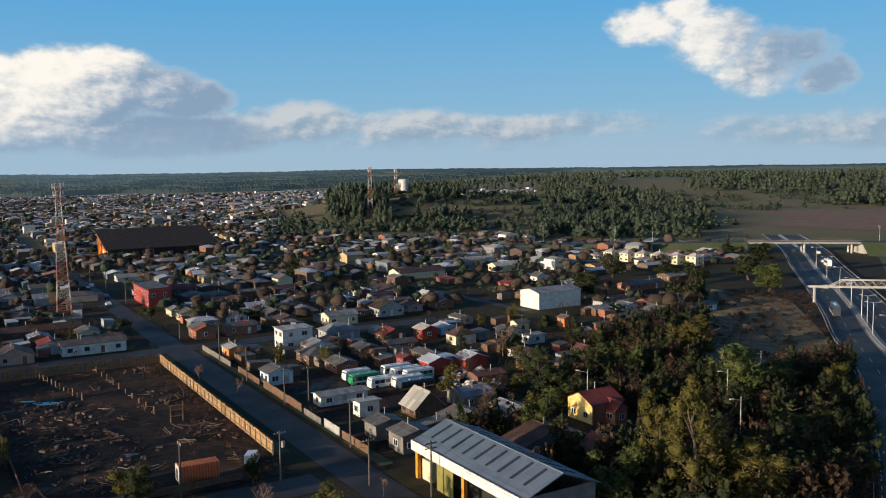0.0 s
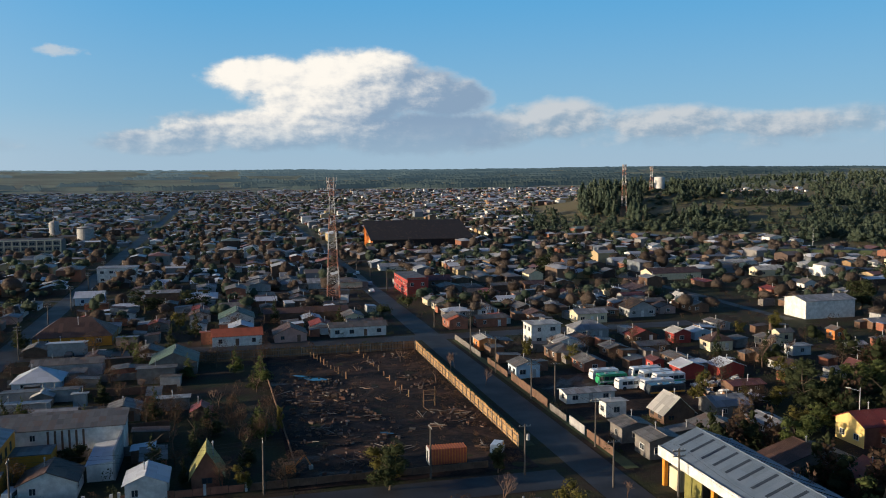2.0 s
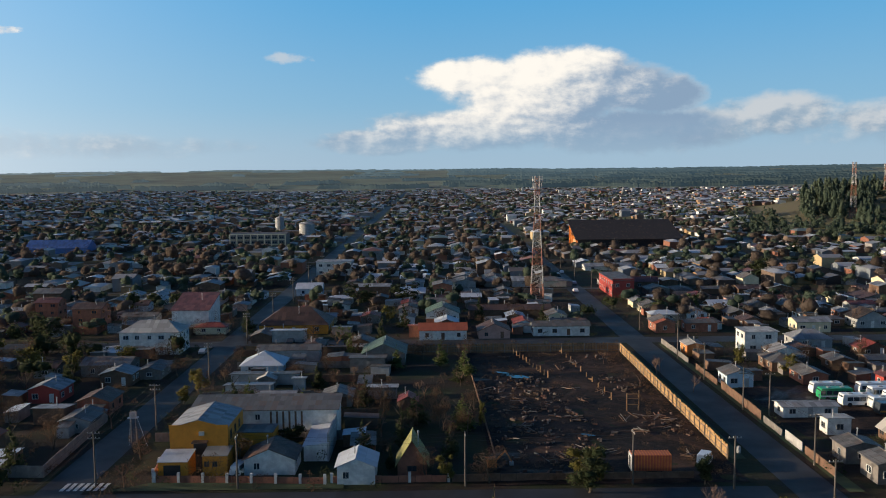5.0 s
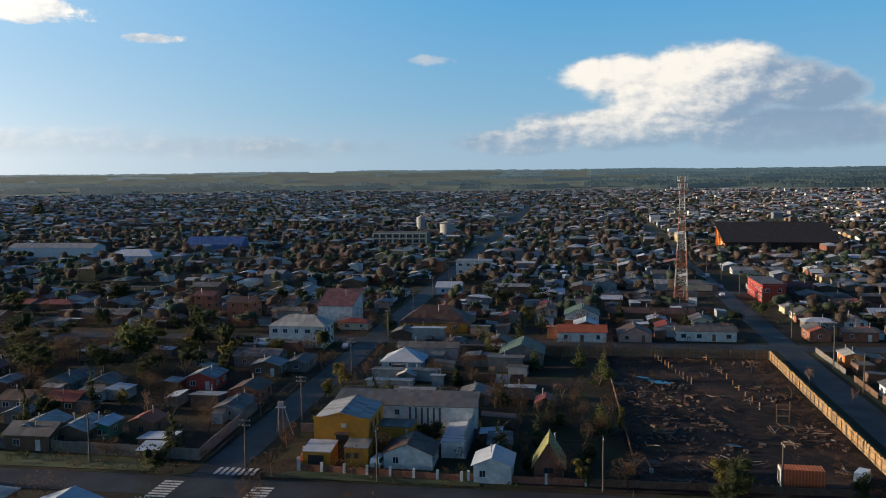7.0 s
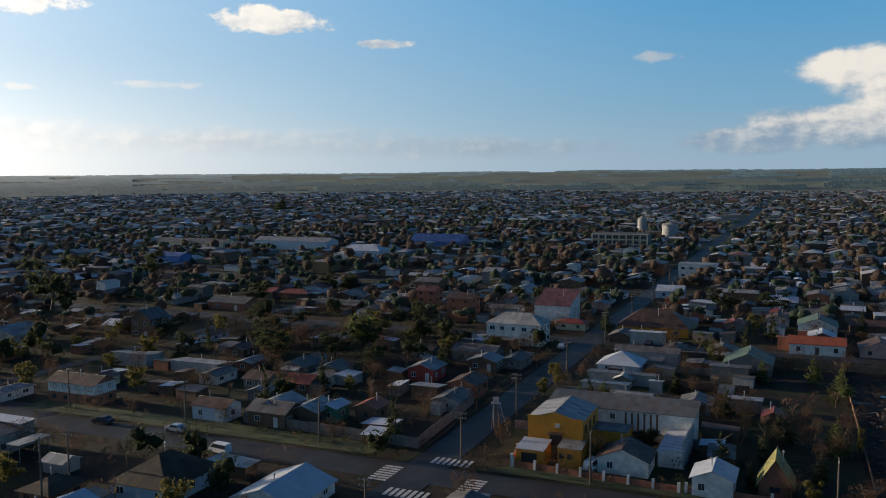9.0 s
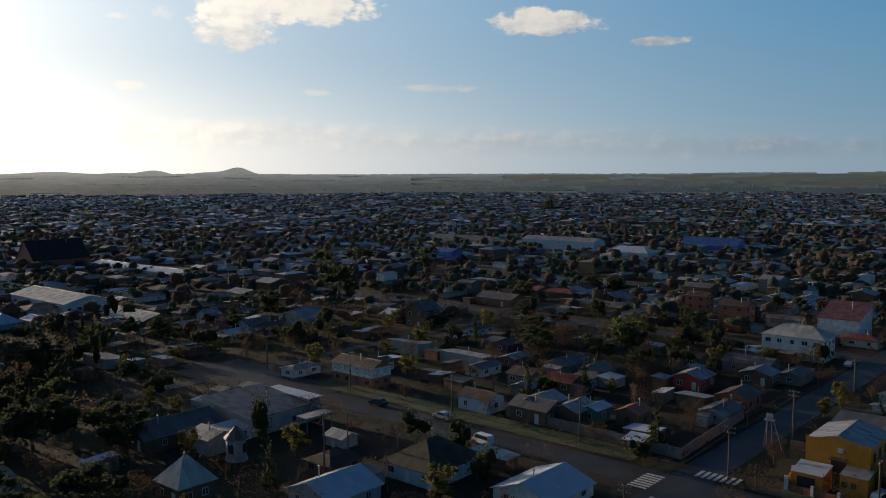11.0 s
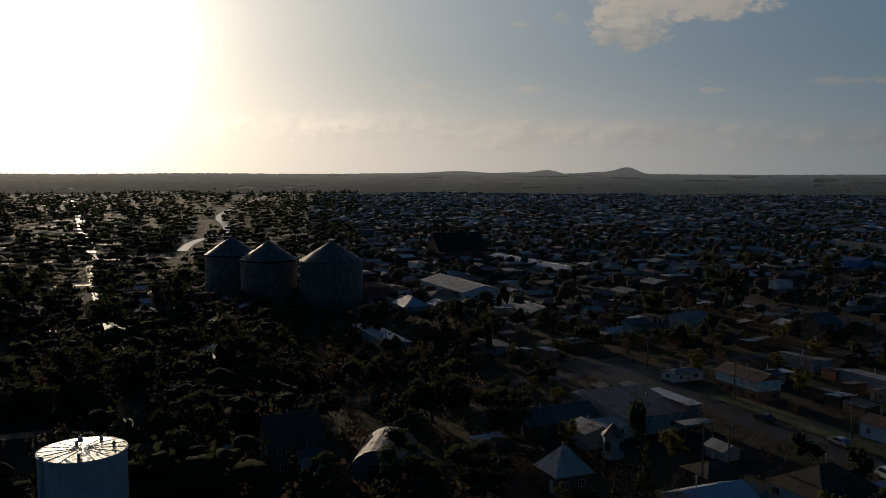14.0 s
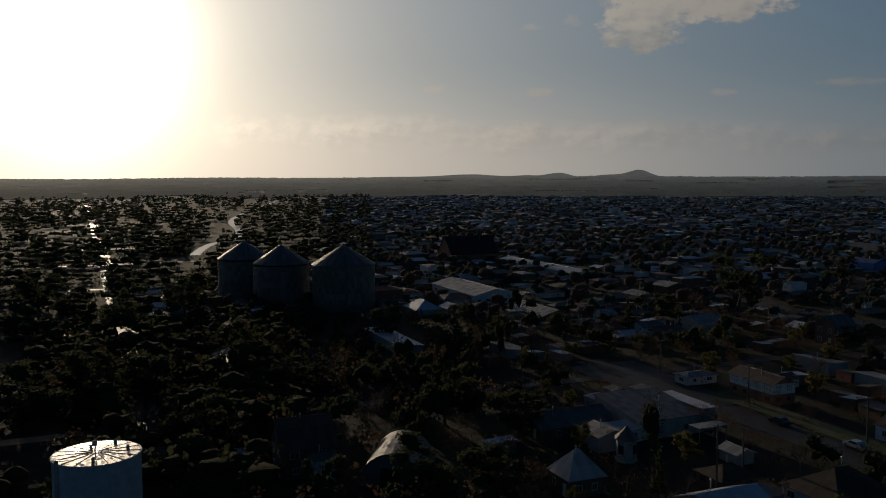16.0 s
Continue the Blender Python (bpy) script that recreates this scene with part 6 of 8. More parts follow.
# ---- vehicles ----
def wheel_mesh():
    g = Geo()
    for s in (-1, 1):
        ring = [(0.33 * math.cos(a * 0.5236), 0.11 * s, 0.33 * math.sin(a * 0.5236)) for a in range(12)]
        g.poly(ring if s < 0 else list(reversed(ring)))
    for a in range(12):
        p, q = a * 0.5236, (a + 1) * 0.5236
        g.poly([(0.33 * math.cos(p), -.11, 0.33 * math.sin(p)), (0.33 * math.cos(p), .11, 0.33 * math.sin(p)), (0.33 * math.cos(q), .11, 0.33 * math.sin(q)), (0.33 * math.cos(q), -.11, 0.33 * math.sin(q))])
    return g


def profile_solid(side, half, taper=0.0, z_taper=1.0):
    """Extrudes a side outline (x, z) to both sides; above z_taper it leans in."""
    g = Geo()
    lean = lambda z: half - taper * max(0.0, z - z_taper)
    l = [(x, -lean(z), z) for x, z in side]
    r = [(x, lean(z), z) for x, z in side]
    g.poly(l), g.poly(list(reversed(r)))
    for i in range(len(side)):
        j = (i + 1) % len(side)
        g.poly([l[j], l[i], r[i], r[j]])
    return g


def car(x, y, turn, paint, label, style="saloon", z=0.06):
    ob = thing("car", x, y, z, turn, label, "car", "parked cars")
    if style == "van":
        side = [(-2.0, 0.35), (2.05, 0.35), (2.1, 0.85), (1.75, 1.05), (1.15, 1.85), (-1.95, 1.9), (-2.05, 1.0)]
        glass = [(-1.85, 1.12), (1.5, 1.12), (1.1, 1.75), (-1.8, 1.75)]
    elif style == "pickup":
        side = [(-2.5, 0.45), (2.4, 0.45), (2.45, 0.95), (1.5, 1.1), (0.9, 1.7), (-0.3, 1.72), (-0.6, 1.05), (-2.5, 1.05)]
        glass = [(-0.4, 1.12), (1.25, 1.15), (0.85, 1.62), (-0.25, 1.62)]
    else:
        side = [(-2.1, 0.32), (2.1, 0.32), (2.15, 0.72), (1.1, 0.92), (0.5, 1.42), (-1.0, 1.44), (-1.7, 0.98), (-2.15, 0.9)]
        glass = [(-1.45, 0.99), (0.92, 0.97), (0.45, 1.36), (-0.95, 1.37)]
    part("body", profile_solid(side, 0.86, 0.22, 0.95), paint, ob)
    part("windows", profile_solid(glass, 0.875, 0.22, 0.95), MATS["glass"], ob, "dark side windows")
    for sx in (-1.35, 1.35):
        for sy in (-.8, .8):
            part("wheel", shared("wheel:", wheel_mesh, RUBBER), RUBBER, ob).location = (sx, sy, 0.33)
    for sy in (-.6, .6):
        part("headlight", Geo().box(2.06, sy - .16, .6, 2.14, sy + .16, .75, True), MASTWHITE, ob)


def bus(x, y, turn, paint, label, L=7.6, hgt=2.9, stripe=None):
    ob = thing("bus", x, y, 0.05, turn, label, "bus", "parked buses")
    b = L / 2
    part("body", profile_solid([(-b, 0.4), (b - .1, 0.4), (b, 1.1), (b - .25, hgt - .1), (b - .5, hgt), (-b + .15, hgt), (-b, hgt - .15)], 1.15, 0.06, 1.2), paint, ob)
    n = int(L / 1.3)
    for s in (-1, 1):
        for k in range(n):
            x0 = -b + .45 + k * 1.28
            part("side_window", Geo().box(x0, min(1.1 * s, 1.17 * s), hgt * 0.5, x0 + 1.1, max(1.1 * s, 1.17 * s), hgt * 0.8, True), MATS["glass"], ob)
        if stripe:
            part("stripe", Geo().box(-b + .1, min(1.1 * s, 1.165 * s), .75, b - .2, max(1.1 * s, 1.165 * s), 1.05, True), stripe, ob)
        for xx in (-b + 1.5, b - 1.5):
            w = part("wheel", shared("wheel:", wheel_mesh, RUBBER), RUBBER, ob)
            w.location, w.scale = (xx, 1.0 * s, 0.46), (1.4, 1.4, 1.4)
    part("windscreen", Geo().slab([(b - .02, -.95, hgt * .47), (b - .02, .95, hgt * .47), (b - .2, .95, hgt * .86), (b - .2, -.95, hgt * .86)], 0.05), MATS["glass"], ob)
    for xx in (-1.6, 1.2):
        part("roof_hatch", Geo().box(xx - .4, -.4, hgt, xx + .4, .4, hgt + .12), GREY, ob)


WEST = GRID + 180
for u, v, L, paint, stripe, label in (
        (177.0, 82.6, 7.6, CARWHITE, None, "white parked minibus in a muddy bus yard"), (172.6, 82.4, 8.0, CARGREEN, CARWHITE, "green and white parked bus in a muddy bus yard"),
        (167.6, 84.4, 7.6, CARWHITE, None, "white parked minibus in a muddy bus yard"), (176.4, 92.6, 8.6, CARWHITE, CARGREEN, "white parked bus with a green stripe"),
        (172.8, 93.2, 8.6, CARWHITE, CARGREEN, "white parked bus with a green stripe"), (169.6, 94.8, 8.6, CARWHITE, CARGREEN, "pale green and white parked bus"),
        (165.2, 89.6, 8.6, CARWHITE, None, "white parked minibus with dark windows"), (161.2, 89.4, 10.0, CARDARK, CARORANGE, "dark parked bus with an orange roof edge")):
    bus(*town(u, v), WEST, paint, label, L * 0.84, 2.5, stripe)
TAKEN.append((*town(170, 87), 13))
bus(125.6, 272.5, 71, CARDARK, "dark coach driving along the highway", 11.5, 3.4, CARWHITE)
car(148.5, 331.0, 70, CARWHITE, "white car on the highway"), car(162.5, 341.0, 250, CARSILVER, "silver car on the highway")
car(187.0, 420.0, 75, CARWHITE, "white car on the highway"), car(203.0, 462.0, 75, CARWHITE, "white car on the highway"), car(194.0, 472.0, 75, CARDARK, "dark car on the highway")
bus(182.6, 405.0, 75, CARWHITE, "white lorry-sized coach on the highway", 9.0, 3.4)
car(-139.8, 53.0, GRID + 172, CARWHITE, "white jeep driving on the wet street", "van")
car(-157.1, 51.1, GRID + 176, CARSILVER, "silver hatchback on the wet street")
car(-171.0, 41.5, GRID + 180, CARDARK, "dark car on the wet street")
car(*town(139.5, -72.5), GRID + 5, CARWHITE, "white pickup parked inside a walled lot", "pickup")
car(*town(133.2, -31.2), GRID + 80, CARWHITE, "white car parked in front of the yellow house", "van")
for u, v, p, n in ((330, 55, CARWHITE, "white"), (352, 58, CARSILVER, "silver"), (372, 54.5, CARDARK, "dark"), (390, 58.5, CARWHITE, "white"), (405, 54, CARSILVER, "silver"), (236, -40, CARDARK, "dark"), (224, -61, CARSILVER, "silver")):
    car(*town(u, v), GRID + 90, p, n + " car on the town street")


# ---- poles and wires ----
def pole(x, y, h=8.5, arms=1, box=False, turn=GRID, z=0.0):
    ob = thing("utility_pole", x, y, z, turn, "grey concrete utility pole with a crossarm%s" % (" and a transformer" if box else ""), "utility pole", "utility poles")
    part("pole", shared("utility:%.1f" % h, lambda: Geo().lathe([(0.17, -.1), (0.11, h)], 8), POLEWOOD), POLEWOOD, ob)
    for k in range(arms):
        zz = h - .35 - k * .8
        part("crossarm", shared("crossarm:", lambda: Geo().box(-1.0, -.06, -.06, 1.0, .06, .06, True), GREYWOOD), GREYWOOD, ob).location = (0, 0, zz)
        for s in (-.85, -.3, .3, .85):
            part("insulator", shared("insulator:", lambda: Geo().lathe([(.05, 0), (.07, .08), (.03, .2)], 6), MASTWHITE), MASTWHITE, ob).location = (s, 0, zz + .06)
    if box:
        part("transformer", Geo().lathe([(.3, h - 2.6), (.34, h - 2.4), (.34, h - 1.7), (.2, h - 1.55)], 10, .5, 0), GREY, ob, "grey drum transformer")
    TAKEN.append((x, y, 0.2))


def wires(pts, h, label="thin black overhead wires between the poles"):
    ob = thing("overhead_wire", 0, 0, 0, 0, label, "wire", "overhead wires")
    for o in (-.8, .8, 0.0):
        g = Geo()
        for (x0, y0), (x1, y1) in zip(pts, pts[1:]):
            k = math.hypot(x1 - x0, y1 - y0)
            nx, ny = -(y1 - y0) / k * o, (x1 - x0) / k * o
            last = None
            for i in range(9):
                t = i / 8
                p = (x0 + (x1 - x0) * t + nx, y0 + (y1 - y0) * t + ny, h - (0.2 if o else 1.1) - 3.2 * t * (1 - t) * min(1.0, k / 40))
                if last:
                    g.beam(last, p, 0.018, 3)
                last = p
        part("wire", g, RUBBER, ob)


MAIN_POLES = [town(u, v) for u, v in ((80, 60.5), (106.2, 61.3), (133.7, 61.0), (165.7, 61.0), (190, 61.0), (211.3, 61.0), (251, 61.0), (290, 61.0), (330, 61.2), (370, 61.2), (410, 61.2))]
for i, (x, y) in enumerate(MAIN_POLES):
    pole(x, y, 11.5 if i == 5 else 8.5, 1 + i % 2)
wires(MAIN_POLES, 8.5)
LEFT_POLES = [town(u, -52.0) for u in (95, 128, 157, 195, 236, 275, 315, 355, 400)]
for i, (x, y) in enumerate(LEFT_POLES):
    pole(x, y, 8.8, 2)
wires(LEFT_POLES, 8.8)
CROSS_POLES = [town(129.5, v) for v in (-200, -170, -140, -110, -80)] + [town(126.5, v) for v in (-30, 4.5, 30)]
for x, y in CROSS_POLES:
    pole(x, y, 8.4, 1, turn=GRID + 90)
wires(CROSS_POLES[:5], 8.4), wires(CROSS_POLES[5:], 8.4)
for u, v, h in ((123.9, 44.6, 8.2), (115.3, 55.6, 7.4), (109.4, 63.1, 7.2), (86.7, -99.9, 11.0), (95.9, -179.1, 9.0), (96.1, -104.7, 8.4), (162, 64.8, 8.4)):
    pole(*town(u, v), h, 1, h == 8.2)
x, y = town(149.3, -53.5)
ob = thing("transformer_stand", x, y, 0, GRID, "transformer on two splayed steel poles with guy wires at the corner", "transformer")
for s in (-1, 1):
    part("pole", Geo().beam((s * .5, 0, 0), (s * .35, 0, 6.0), .1, 6, .07), GREYWOOD, ob), part("guy_wire", Geo().beam((s * .4, 0, 5.6), (s * 1.6 + 1.2, -1.4, 0), .03, 4), STEEL, ob)
part("platform", Geo().box(-.9, -.4, 4.6, .9, .4, 4.75, True), STEEL, ob), part("transformer", Geo().box(-.5, -.35, 4.75, .5, .35, 5.7, True), GREY, ob)


# ---- walls, crossings and verges ----
def low_wall(u0, v0, u1, v1, h, mat, label, pillars=0, pmat=None):
    x, y = town(u0, v0)
    x1, y1 = town(u1, v1)
    L = math.hypot(x1 - x, y1 - y)
    ob = thing("garden_wall", x, y, 0, math.degrees(math.atan2(y1 - y, x1 - x)), label, "wall")
    n = max(1, int(L / 2.4))
    for k in range(n):
        part("panel", Geo().box(k * L / n + .03, -.08, -.1, (k + 1) * L / n - .03, .08, h * (0.96 + 0.06 * ((k * 7) % 3) / 2)), mat, ob)
    for k in range(pillars):
        xx = L * k / max(1, pillars - 1)
        part("pillar", Geo().box(xx - .2, -.2, -.1, xx + .2, .2, h + .5), pmat or WHITE, ob)


low_wall(129.8, -43.6, 128.0, -17.0, 1.1, BRICK, "low brick front wall with white pillars", 8)
low_wall(129.8, -43.8, 135.0, -44.5, 1.7, PINK, "pale pink wall at the street corner", 2, WHITE)
low_wall(132.5, -62.0, 163.3, -63.5, 2.0, GREYWOOD, "grey plank wall beside the street")
low_wall(132.5, -62.0, 134.3, -100.0, 2.0, GREYWOOD, "grey plank wall along the verge")
low_wall(128.5, -16.0, 128.5, 2.0, 1.1, BRICK, "low brick garden wall with white pillars before the huts", 4)
low_wall(128.5, 2.5, 128.5, 40.0, 1.2, TIMBER, "dark old board fence along the street")
low_wall(128.0, 61.8, 139.0, 61.8, 1.6, TIMBER, "patchwork fence of old dark boards on the street")
low_wall(140.0, 61.8, 147.0, 61.8, 1.8, CONCRETE, "pale concrete fence panels on the street")
low_wall(148.5, 61.8, 157.0, 61.8, 1.4, GREYWOOD, "old grey board fence on the street")
low_wall(158.5, 61.9, 182.0, 62.2, 1.9, TIMBER, "brown board fence on the street")
low_wall(184.5, 62.2, 200.0, 62.2, 1.5, TIMBER, "dark board fence on the street")
low_wall(206.0, 62.2, 231.0, 62.2, 1.5, GREYWOOD, "weathered grey board fence on the street")
low_wall(224.5, -9.0, 224.5, -50.0, 1.8, RAWWOOD, "brown board fence behind the gardens")
low_wall(137.0, 10.0, 221.0, 8.0, 0.8, TIMBER, "low broken dark board fence between the yard and the gardens")
for u in range(150, 230, 14):
    low_wall(u, -50.0 + (u * 7 % 5), u, -11.0, 1.7, GREYWOOD if u % 4 else TIMBER, "board fence between two gardens")


def zebra(u, v, along_u, n=8):
    x, y = town(u, v)
    ob = thing("zebra_crossing", x, y, 0, GRID + (0 if along_u else 90), "worn white zebra crossing painted on the street", "marking", kind="structure")
    for k in range(n):
        part("stripe", shared("stripe:", lambda: Geo().box(-.3, -1.6, 0.066, .3, 1.6, 0.074), LINE), LINE, ob).location.x = (k - n / 2 + .5) * 1.02


zebra(128.0, -53.6, True, 7), zebra(112.4, -54.6, True, 7), zebra(119.4, -61.6, False, 7), zebra(118.4, -46.6, False, 7)
for c in (((126.2, -150), (126.2, -68), (132.0, -68), (133.4, -150)), ((126.0, -50), (126.0, -14), (128.2, -14), (129.4, -44)), ((122.0, 61.0), (230.0, 61.0), (230.0, 62.6), (122.0, 63.4)), ((137.0, 48.8), (221.0, 49.0), (221.0, 51.6), (137.0, 51.2))):
    flat_patch("verge", c, 0.10, MEADOW, "rough green grass verge beside the street", "grass")
flat_patch("plaza", ((112, -185), (112, -140), (128, -140), (132, -185)), 0.085, MATS["asphalt"], "worn paved forecourt at the street junction", "pavement")
flat_patch("bus_yard", ((148, 66), (148, 106), (184, 106), (184, 66)), 0.06, MATS["yard"], "muddy yard where buses are parked", "yard")
flat_patch("scrub_slope", ((116, 150), (118, 174), (142, 208), (196, 262), (232, 262), (205, 227), (150, 166)), 0.07, DRYGRASS, "brown winter scrub on open ground", "ground")
flat_patch("ploughed_field", ((330, 590), (520, 560), (700, 720), (520, 860), (380, 700)), 0.35, PLOUGH, "ploughed brown field beyond the highway", "field")
flat_patch("meadow", ((200, 330), (262, 420), (330, 470), (300, 600), (170, 430)), 0.05, MEADOW, "green meadow inside the highway junction", "field")
flat_patch("meadow", ((335, 360), (395, 330), (470, 420), (410, 440)), 0.05, MEADOW, "green meadow beside the bridge ramp", "field")


# ---- tanks and silos ----
def water_tank():
    x, y = -103.2, -61.0
    ob = thing("water_tank", x, y, 0, 0, "large pale cylindrical water tank with a wet metal top", "tank")
    part("shell", Geo().lathe([(5.55, -0.2), (5.55, 11.6), (5.68, 11.65), (5.68, 11.85), (5.5, 11.9)], 48), plain("tank_paint", (0.40, 0.44, 0.47), 0.5), ob, smooth=True)
    part("top", Geo().lathe([(5.5, 11.88), (3.0, 11.98), (0.0, 12.08)], 48), material("wet_metal", wet_metal), ob, "wet shining metal top")
    for k in range(16):
        a = 6.2832 * k / 16
        part("rib", Geo().beam((5.5 * math.cos(a), 5.5 * math.sin(a), 11.9), (0.4 * math.cos(a), 0.4 * math.sin(a), 12.1), 0.04, 4), STEEL, ob)
    for a, r in ((0.4, 3.6), (2.2, 3.9), (3.1, 4.4), (4.0, 2.2)):
        part("vent", Geo().lathe([(.22, 11.9), (.22, 12.35), (0, 12.5)], 10, r * math.cos(a), r * math.sin(a)), GREY, ob)
    part("mast", Geo().beam((1.0, 0.4, 12.0), (1.0, 0.4, 14.2), .07, 6), STEEL, ob), part("sensor_box", Geo().box(.8, .1, 13.2, 1.3, .6, 13.9, True), GREY, ob)
    part("ladder", Geo().box(4.9, -2.9, 0, 5.1, -2.4, 12.4), STEEL, ob)


def wet_metal(t, b):
    p = place_of(t)
    n = noise_tex(t, p, 0.45, 4.0, 0.6, 1.2)
    put(t, b.inputs["Base Color"], mixc(t, n.step(0.4, 0.6), (0.07, 0.06, 0.05), (0.30, 0.29, 0.27)))
    put(t, b.inputs["Roughness"], n.step(0.62, 0.42) * 0.45 + 0.06)
    put(t, b.inputs["Metallic"], 0.5)
    bump(t, b, noise_tex(t, p, 3.0, 3.0), 0.2, 0.03)


water_tank()


def silo(x, y, r, eave, top, label="large ribbed grain silo with a conical metal roof", mat=None):
    ob = thing("silo", x, y, height(x, y), 0, label, "silo", "silos")
    prof = [(r, -0.3)]
    for k in range(int(eave / 0.9)):
        prof += [(r, k * 0.9 + 0.1), (r + 0.06, k * 0.9 + 0.5), (r, k * 0.9 + 0.9)]
    part("shell", Geo().lathe(prof, 32), mat or ZINC, ob)
    part("roof", Geo().lathe([(r + .35, eave - .1), (r * .5, eave + (top - eave) * .52), (0.6, top - .4), (0.6, top), (0, top)], 32), mat or ZINC, ob, "conical sheet roof")
    part("ladder", Geo().box(-r - .3, -.3, 0, -r - .1, .3, eave), STEEL, ob)
    TAKEN.append((x, y, r + 1))


for sx, sy, sr, se, st in ((-306.7, -80.8, 11.5, 16.5, 23.6), (-312.0, -106.5, 10.5, 16.0, 23.0), (-330.0, -128.0, 10.5, 16.0, 23.0)):
    silo(sx, sy, sr, se, st, mat=OLDZINC)
silo(-447.8, 512.8, 3.4, 11.0, 13.0, "tall pale cylindrical silo beside the works", GREY), silo(-393.0, 479.0, 5.4, 10.5, 12.0, "broad grey cylindrical silo beside the works", GREY)
KNOLL_Z = height(-40.8, 909.1)
ob = thing("water_tank", -40.8, 909.1, KNOLL_Z, 0, "white cylindrical water tank on the wooded knoll", "tank")
part("shell", Geo().lathe([(5.3, -1.0), (5.3, 38.0 - KNOLL_Z), (5.0, 38.3 - KNOLL_Z), (0, 38.8 - KNOLL_Z)], 32), WHITE, ob, smooth=True)


def works():
    x, y = town(530, -107)
    ob = house(x, y, 34, 16, 9.0, 1.2, GREYWOOD, OLDZINC, "gable", "v", label="three-storey works building with a frame of open bays", glaze=0, pipe=False)
    for k in range(9):
        part("column", Geo().box(-17 + k * 4.2, -8.5, 0, -16.4 + k * 4.2, -8.0, 9.4), CREAM, ob)
    for z in (3.0, 6.0, 9.2):
        part("beam", Geo().box(-17, -8.5, z, 17, -8.05, z + .45), CREAM, ob)
    for k in range(8):
        for z in (1.2, 4.2, 7.2):
            window(ob, "u-", -14.8 + k * 4.2, z + .4, 3.0, 1.5, 17.0, 8.02, GREY)
    x, y = town(560, -100)
    ob = thing("lattice_mast", x, y, 0, 10, "thin steel mast with splayed stays beside the works", "mast")
    part("pole", Geo().beam((0, 0, 0), (0, 0, 29), .3, 6, .15), GREYWOOD, ob)
    for s in (-1, 1):
        part("stay", Geo().beam((0, 0, 27), (s * 12, 0, 12), .1, 4), GREYWOOD, ob)


works()


def arch_shed():
    x, y = town(46, -128)
    ob = thing("arched_shed", x, y, 0, GRID + 60, "arched sheet-metal shed with a dark curved roof", "shed")
    g = Geo()
    n, r, L = 14, 5.2, 13.0
    for k in range(n):
        a, b = math.pi * k / n, math.pi * (k + 1) / n
        g.poly([(r * math.cos(a), -L / 2, r * math.sin(a) * 1.05), (r * math.cos(b), -L / 2, r * math.sin(b) * 1.05), (r * math.cos(b), L / 2, r * math.sin(b) * 1.05), (r * math.cos(a), L / 2, r * math.sin(a) * 1.05)][::-1])
    part("roof", g, OLDZINC, ob)
    for s in (-1, 1):
        e = [(r * .97 * math.cos(math.pi * k / n), s * (L / 2 - .1), r * math.sin(math.pi * k / n)) for k in range(n + 1)]
        part("end_wall", Geo().poly(e if s < 0 else e[::-1]), GREYWOOD, ob)
    part("door", Geo().box(-1.6, -L / 2 - .05, 0, 1.6, -L / 2 + .02, 3.2), DARK, ob)
    TAKEN.append((x, y, 8))


arch_shed()


# ---- road running off towards the sun ----
solid("country_road", ribbon(Geo(), along([(-505, -228), (-533, -238), (-590, -254), (-660, -262), (-760, -300), (-930, -375), (-1200, -455), (-1700, -590), (-2600, -860)], 40), 3.2, 0.2),
      MATS["wet_road"], "wet country road that runs off towards the low sun", "road", kind="structure")
solid("country_road", ribbon(Geo(), along([(-620, -190), (-900, -262), (-1300, -360), (-1800, -440)], 40), 2.6, 0.2), MATS["asphalt"], "wet side road between trees and houses", "road", kind="structure")


# ---- scrap heap beside the bus yard ----
def scrap():
    g = random.Random(77)
    for k in range(34):
        x, y = town(g.uniform(150, 170), g.uniform(97, 112))
        ob = thing("scrap_heap", x, y, 0.05, g.uniform(0, 360), "rusty heap of scrap metal and car parts on muddy ground", "scrap", "scrap heaps")
        for j in range(4):
            a, b, c = g.uniform(.3, 1.4), g.uniform(.2, .8), g.uniform(.2, .7)
            p = part("sheet", Geo().box(-a, -b, 0, a, b, c), g.choice((OLDZINC, TIMBER, CARWHITE, RAWWOOD, GREY)), ob)
            p.matrix_basis = pose(g.uniform(-1, 1), g.uniform(-1, 1), g.uniform(0, .5), g.uniform(-25, 25), g.uniform(-25, 25), g.uniform(0, 180))


scrap()


# ---- site huts and clutter by the yard gate ----
x, y = town(134.5, 43.5)
ob = thing("white_van", x, y, 0.1, GRID + 60, "small white box van parked at the yard gate", "van")
part("body", profile_solid([(-2.0, 0.4), (2.0, 0.4), (2.05, 1.0), (1.5, 1.2), (1.2, 2.0), (-2.0, 2.1)], 0.9, 0.1, 1.0), CARWHITE, ob)
part("windows", profile_solid([(0.4, 1.25), (1.45, 1.25), (1.15, 1.85), (0.4, 1.85)], 0.91, 0.1, 1.0), MATS["glass"], ob, "dark cab windows")
for sx in (-1.3, 1.3):
    for sy in (-.8, .8):
        part("wheel", shared("wheel:", wheel_mesh, RUBBER), RUBBER, ob).location = (sx, sy, 0.33)
x, y = town(133.0, 9.0)
ob = thing("excavator", x, y, 0.15, 40, "small orange excavator standing in the dark yard", "excavator")
part("track", Geo().box(-1.2, -1.0, 0, 1.2, -.55, .6), RUBBER, ob), part("track", Geo().box(-1.2, .55, 0, 1.2, 1.0, .6), RUBBER, ob)
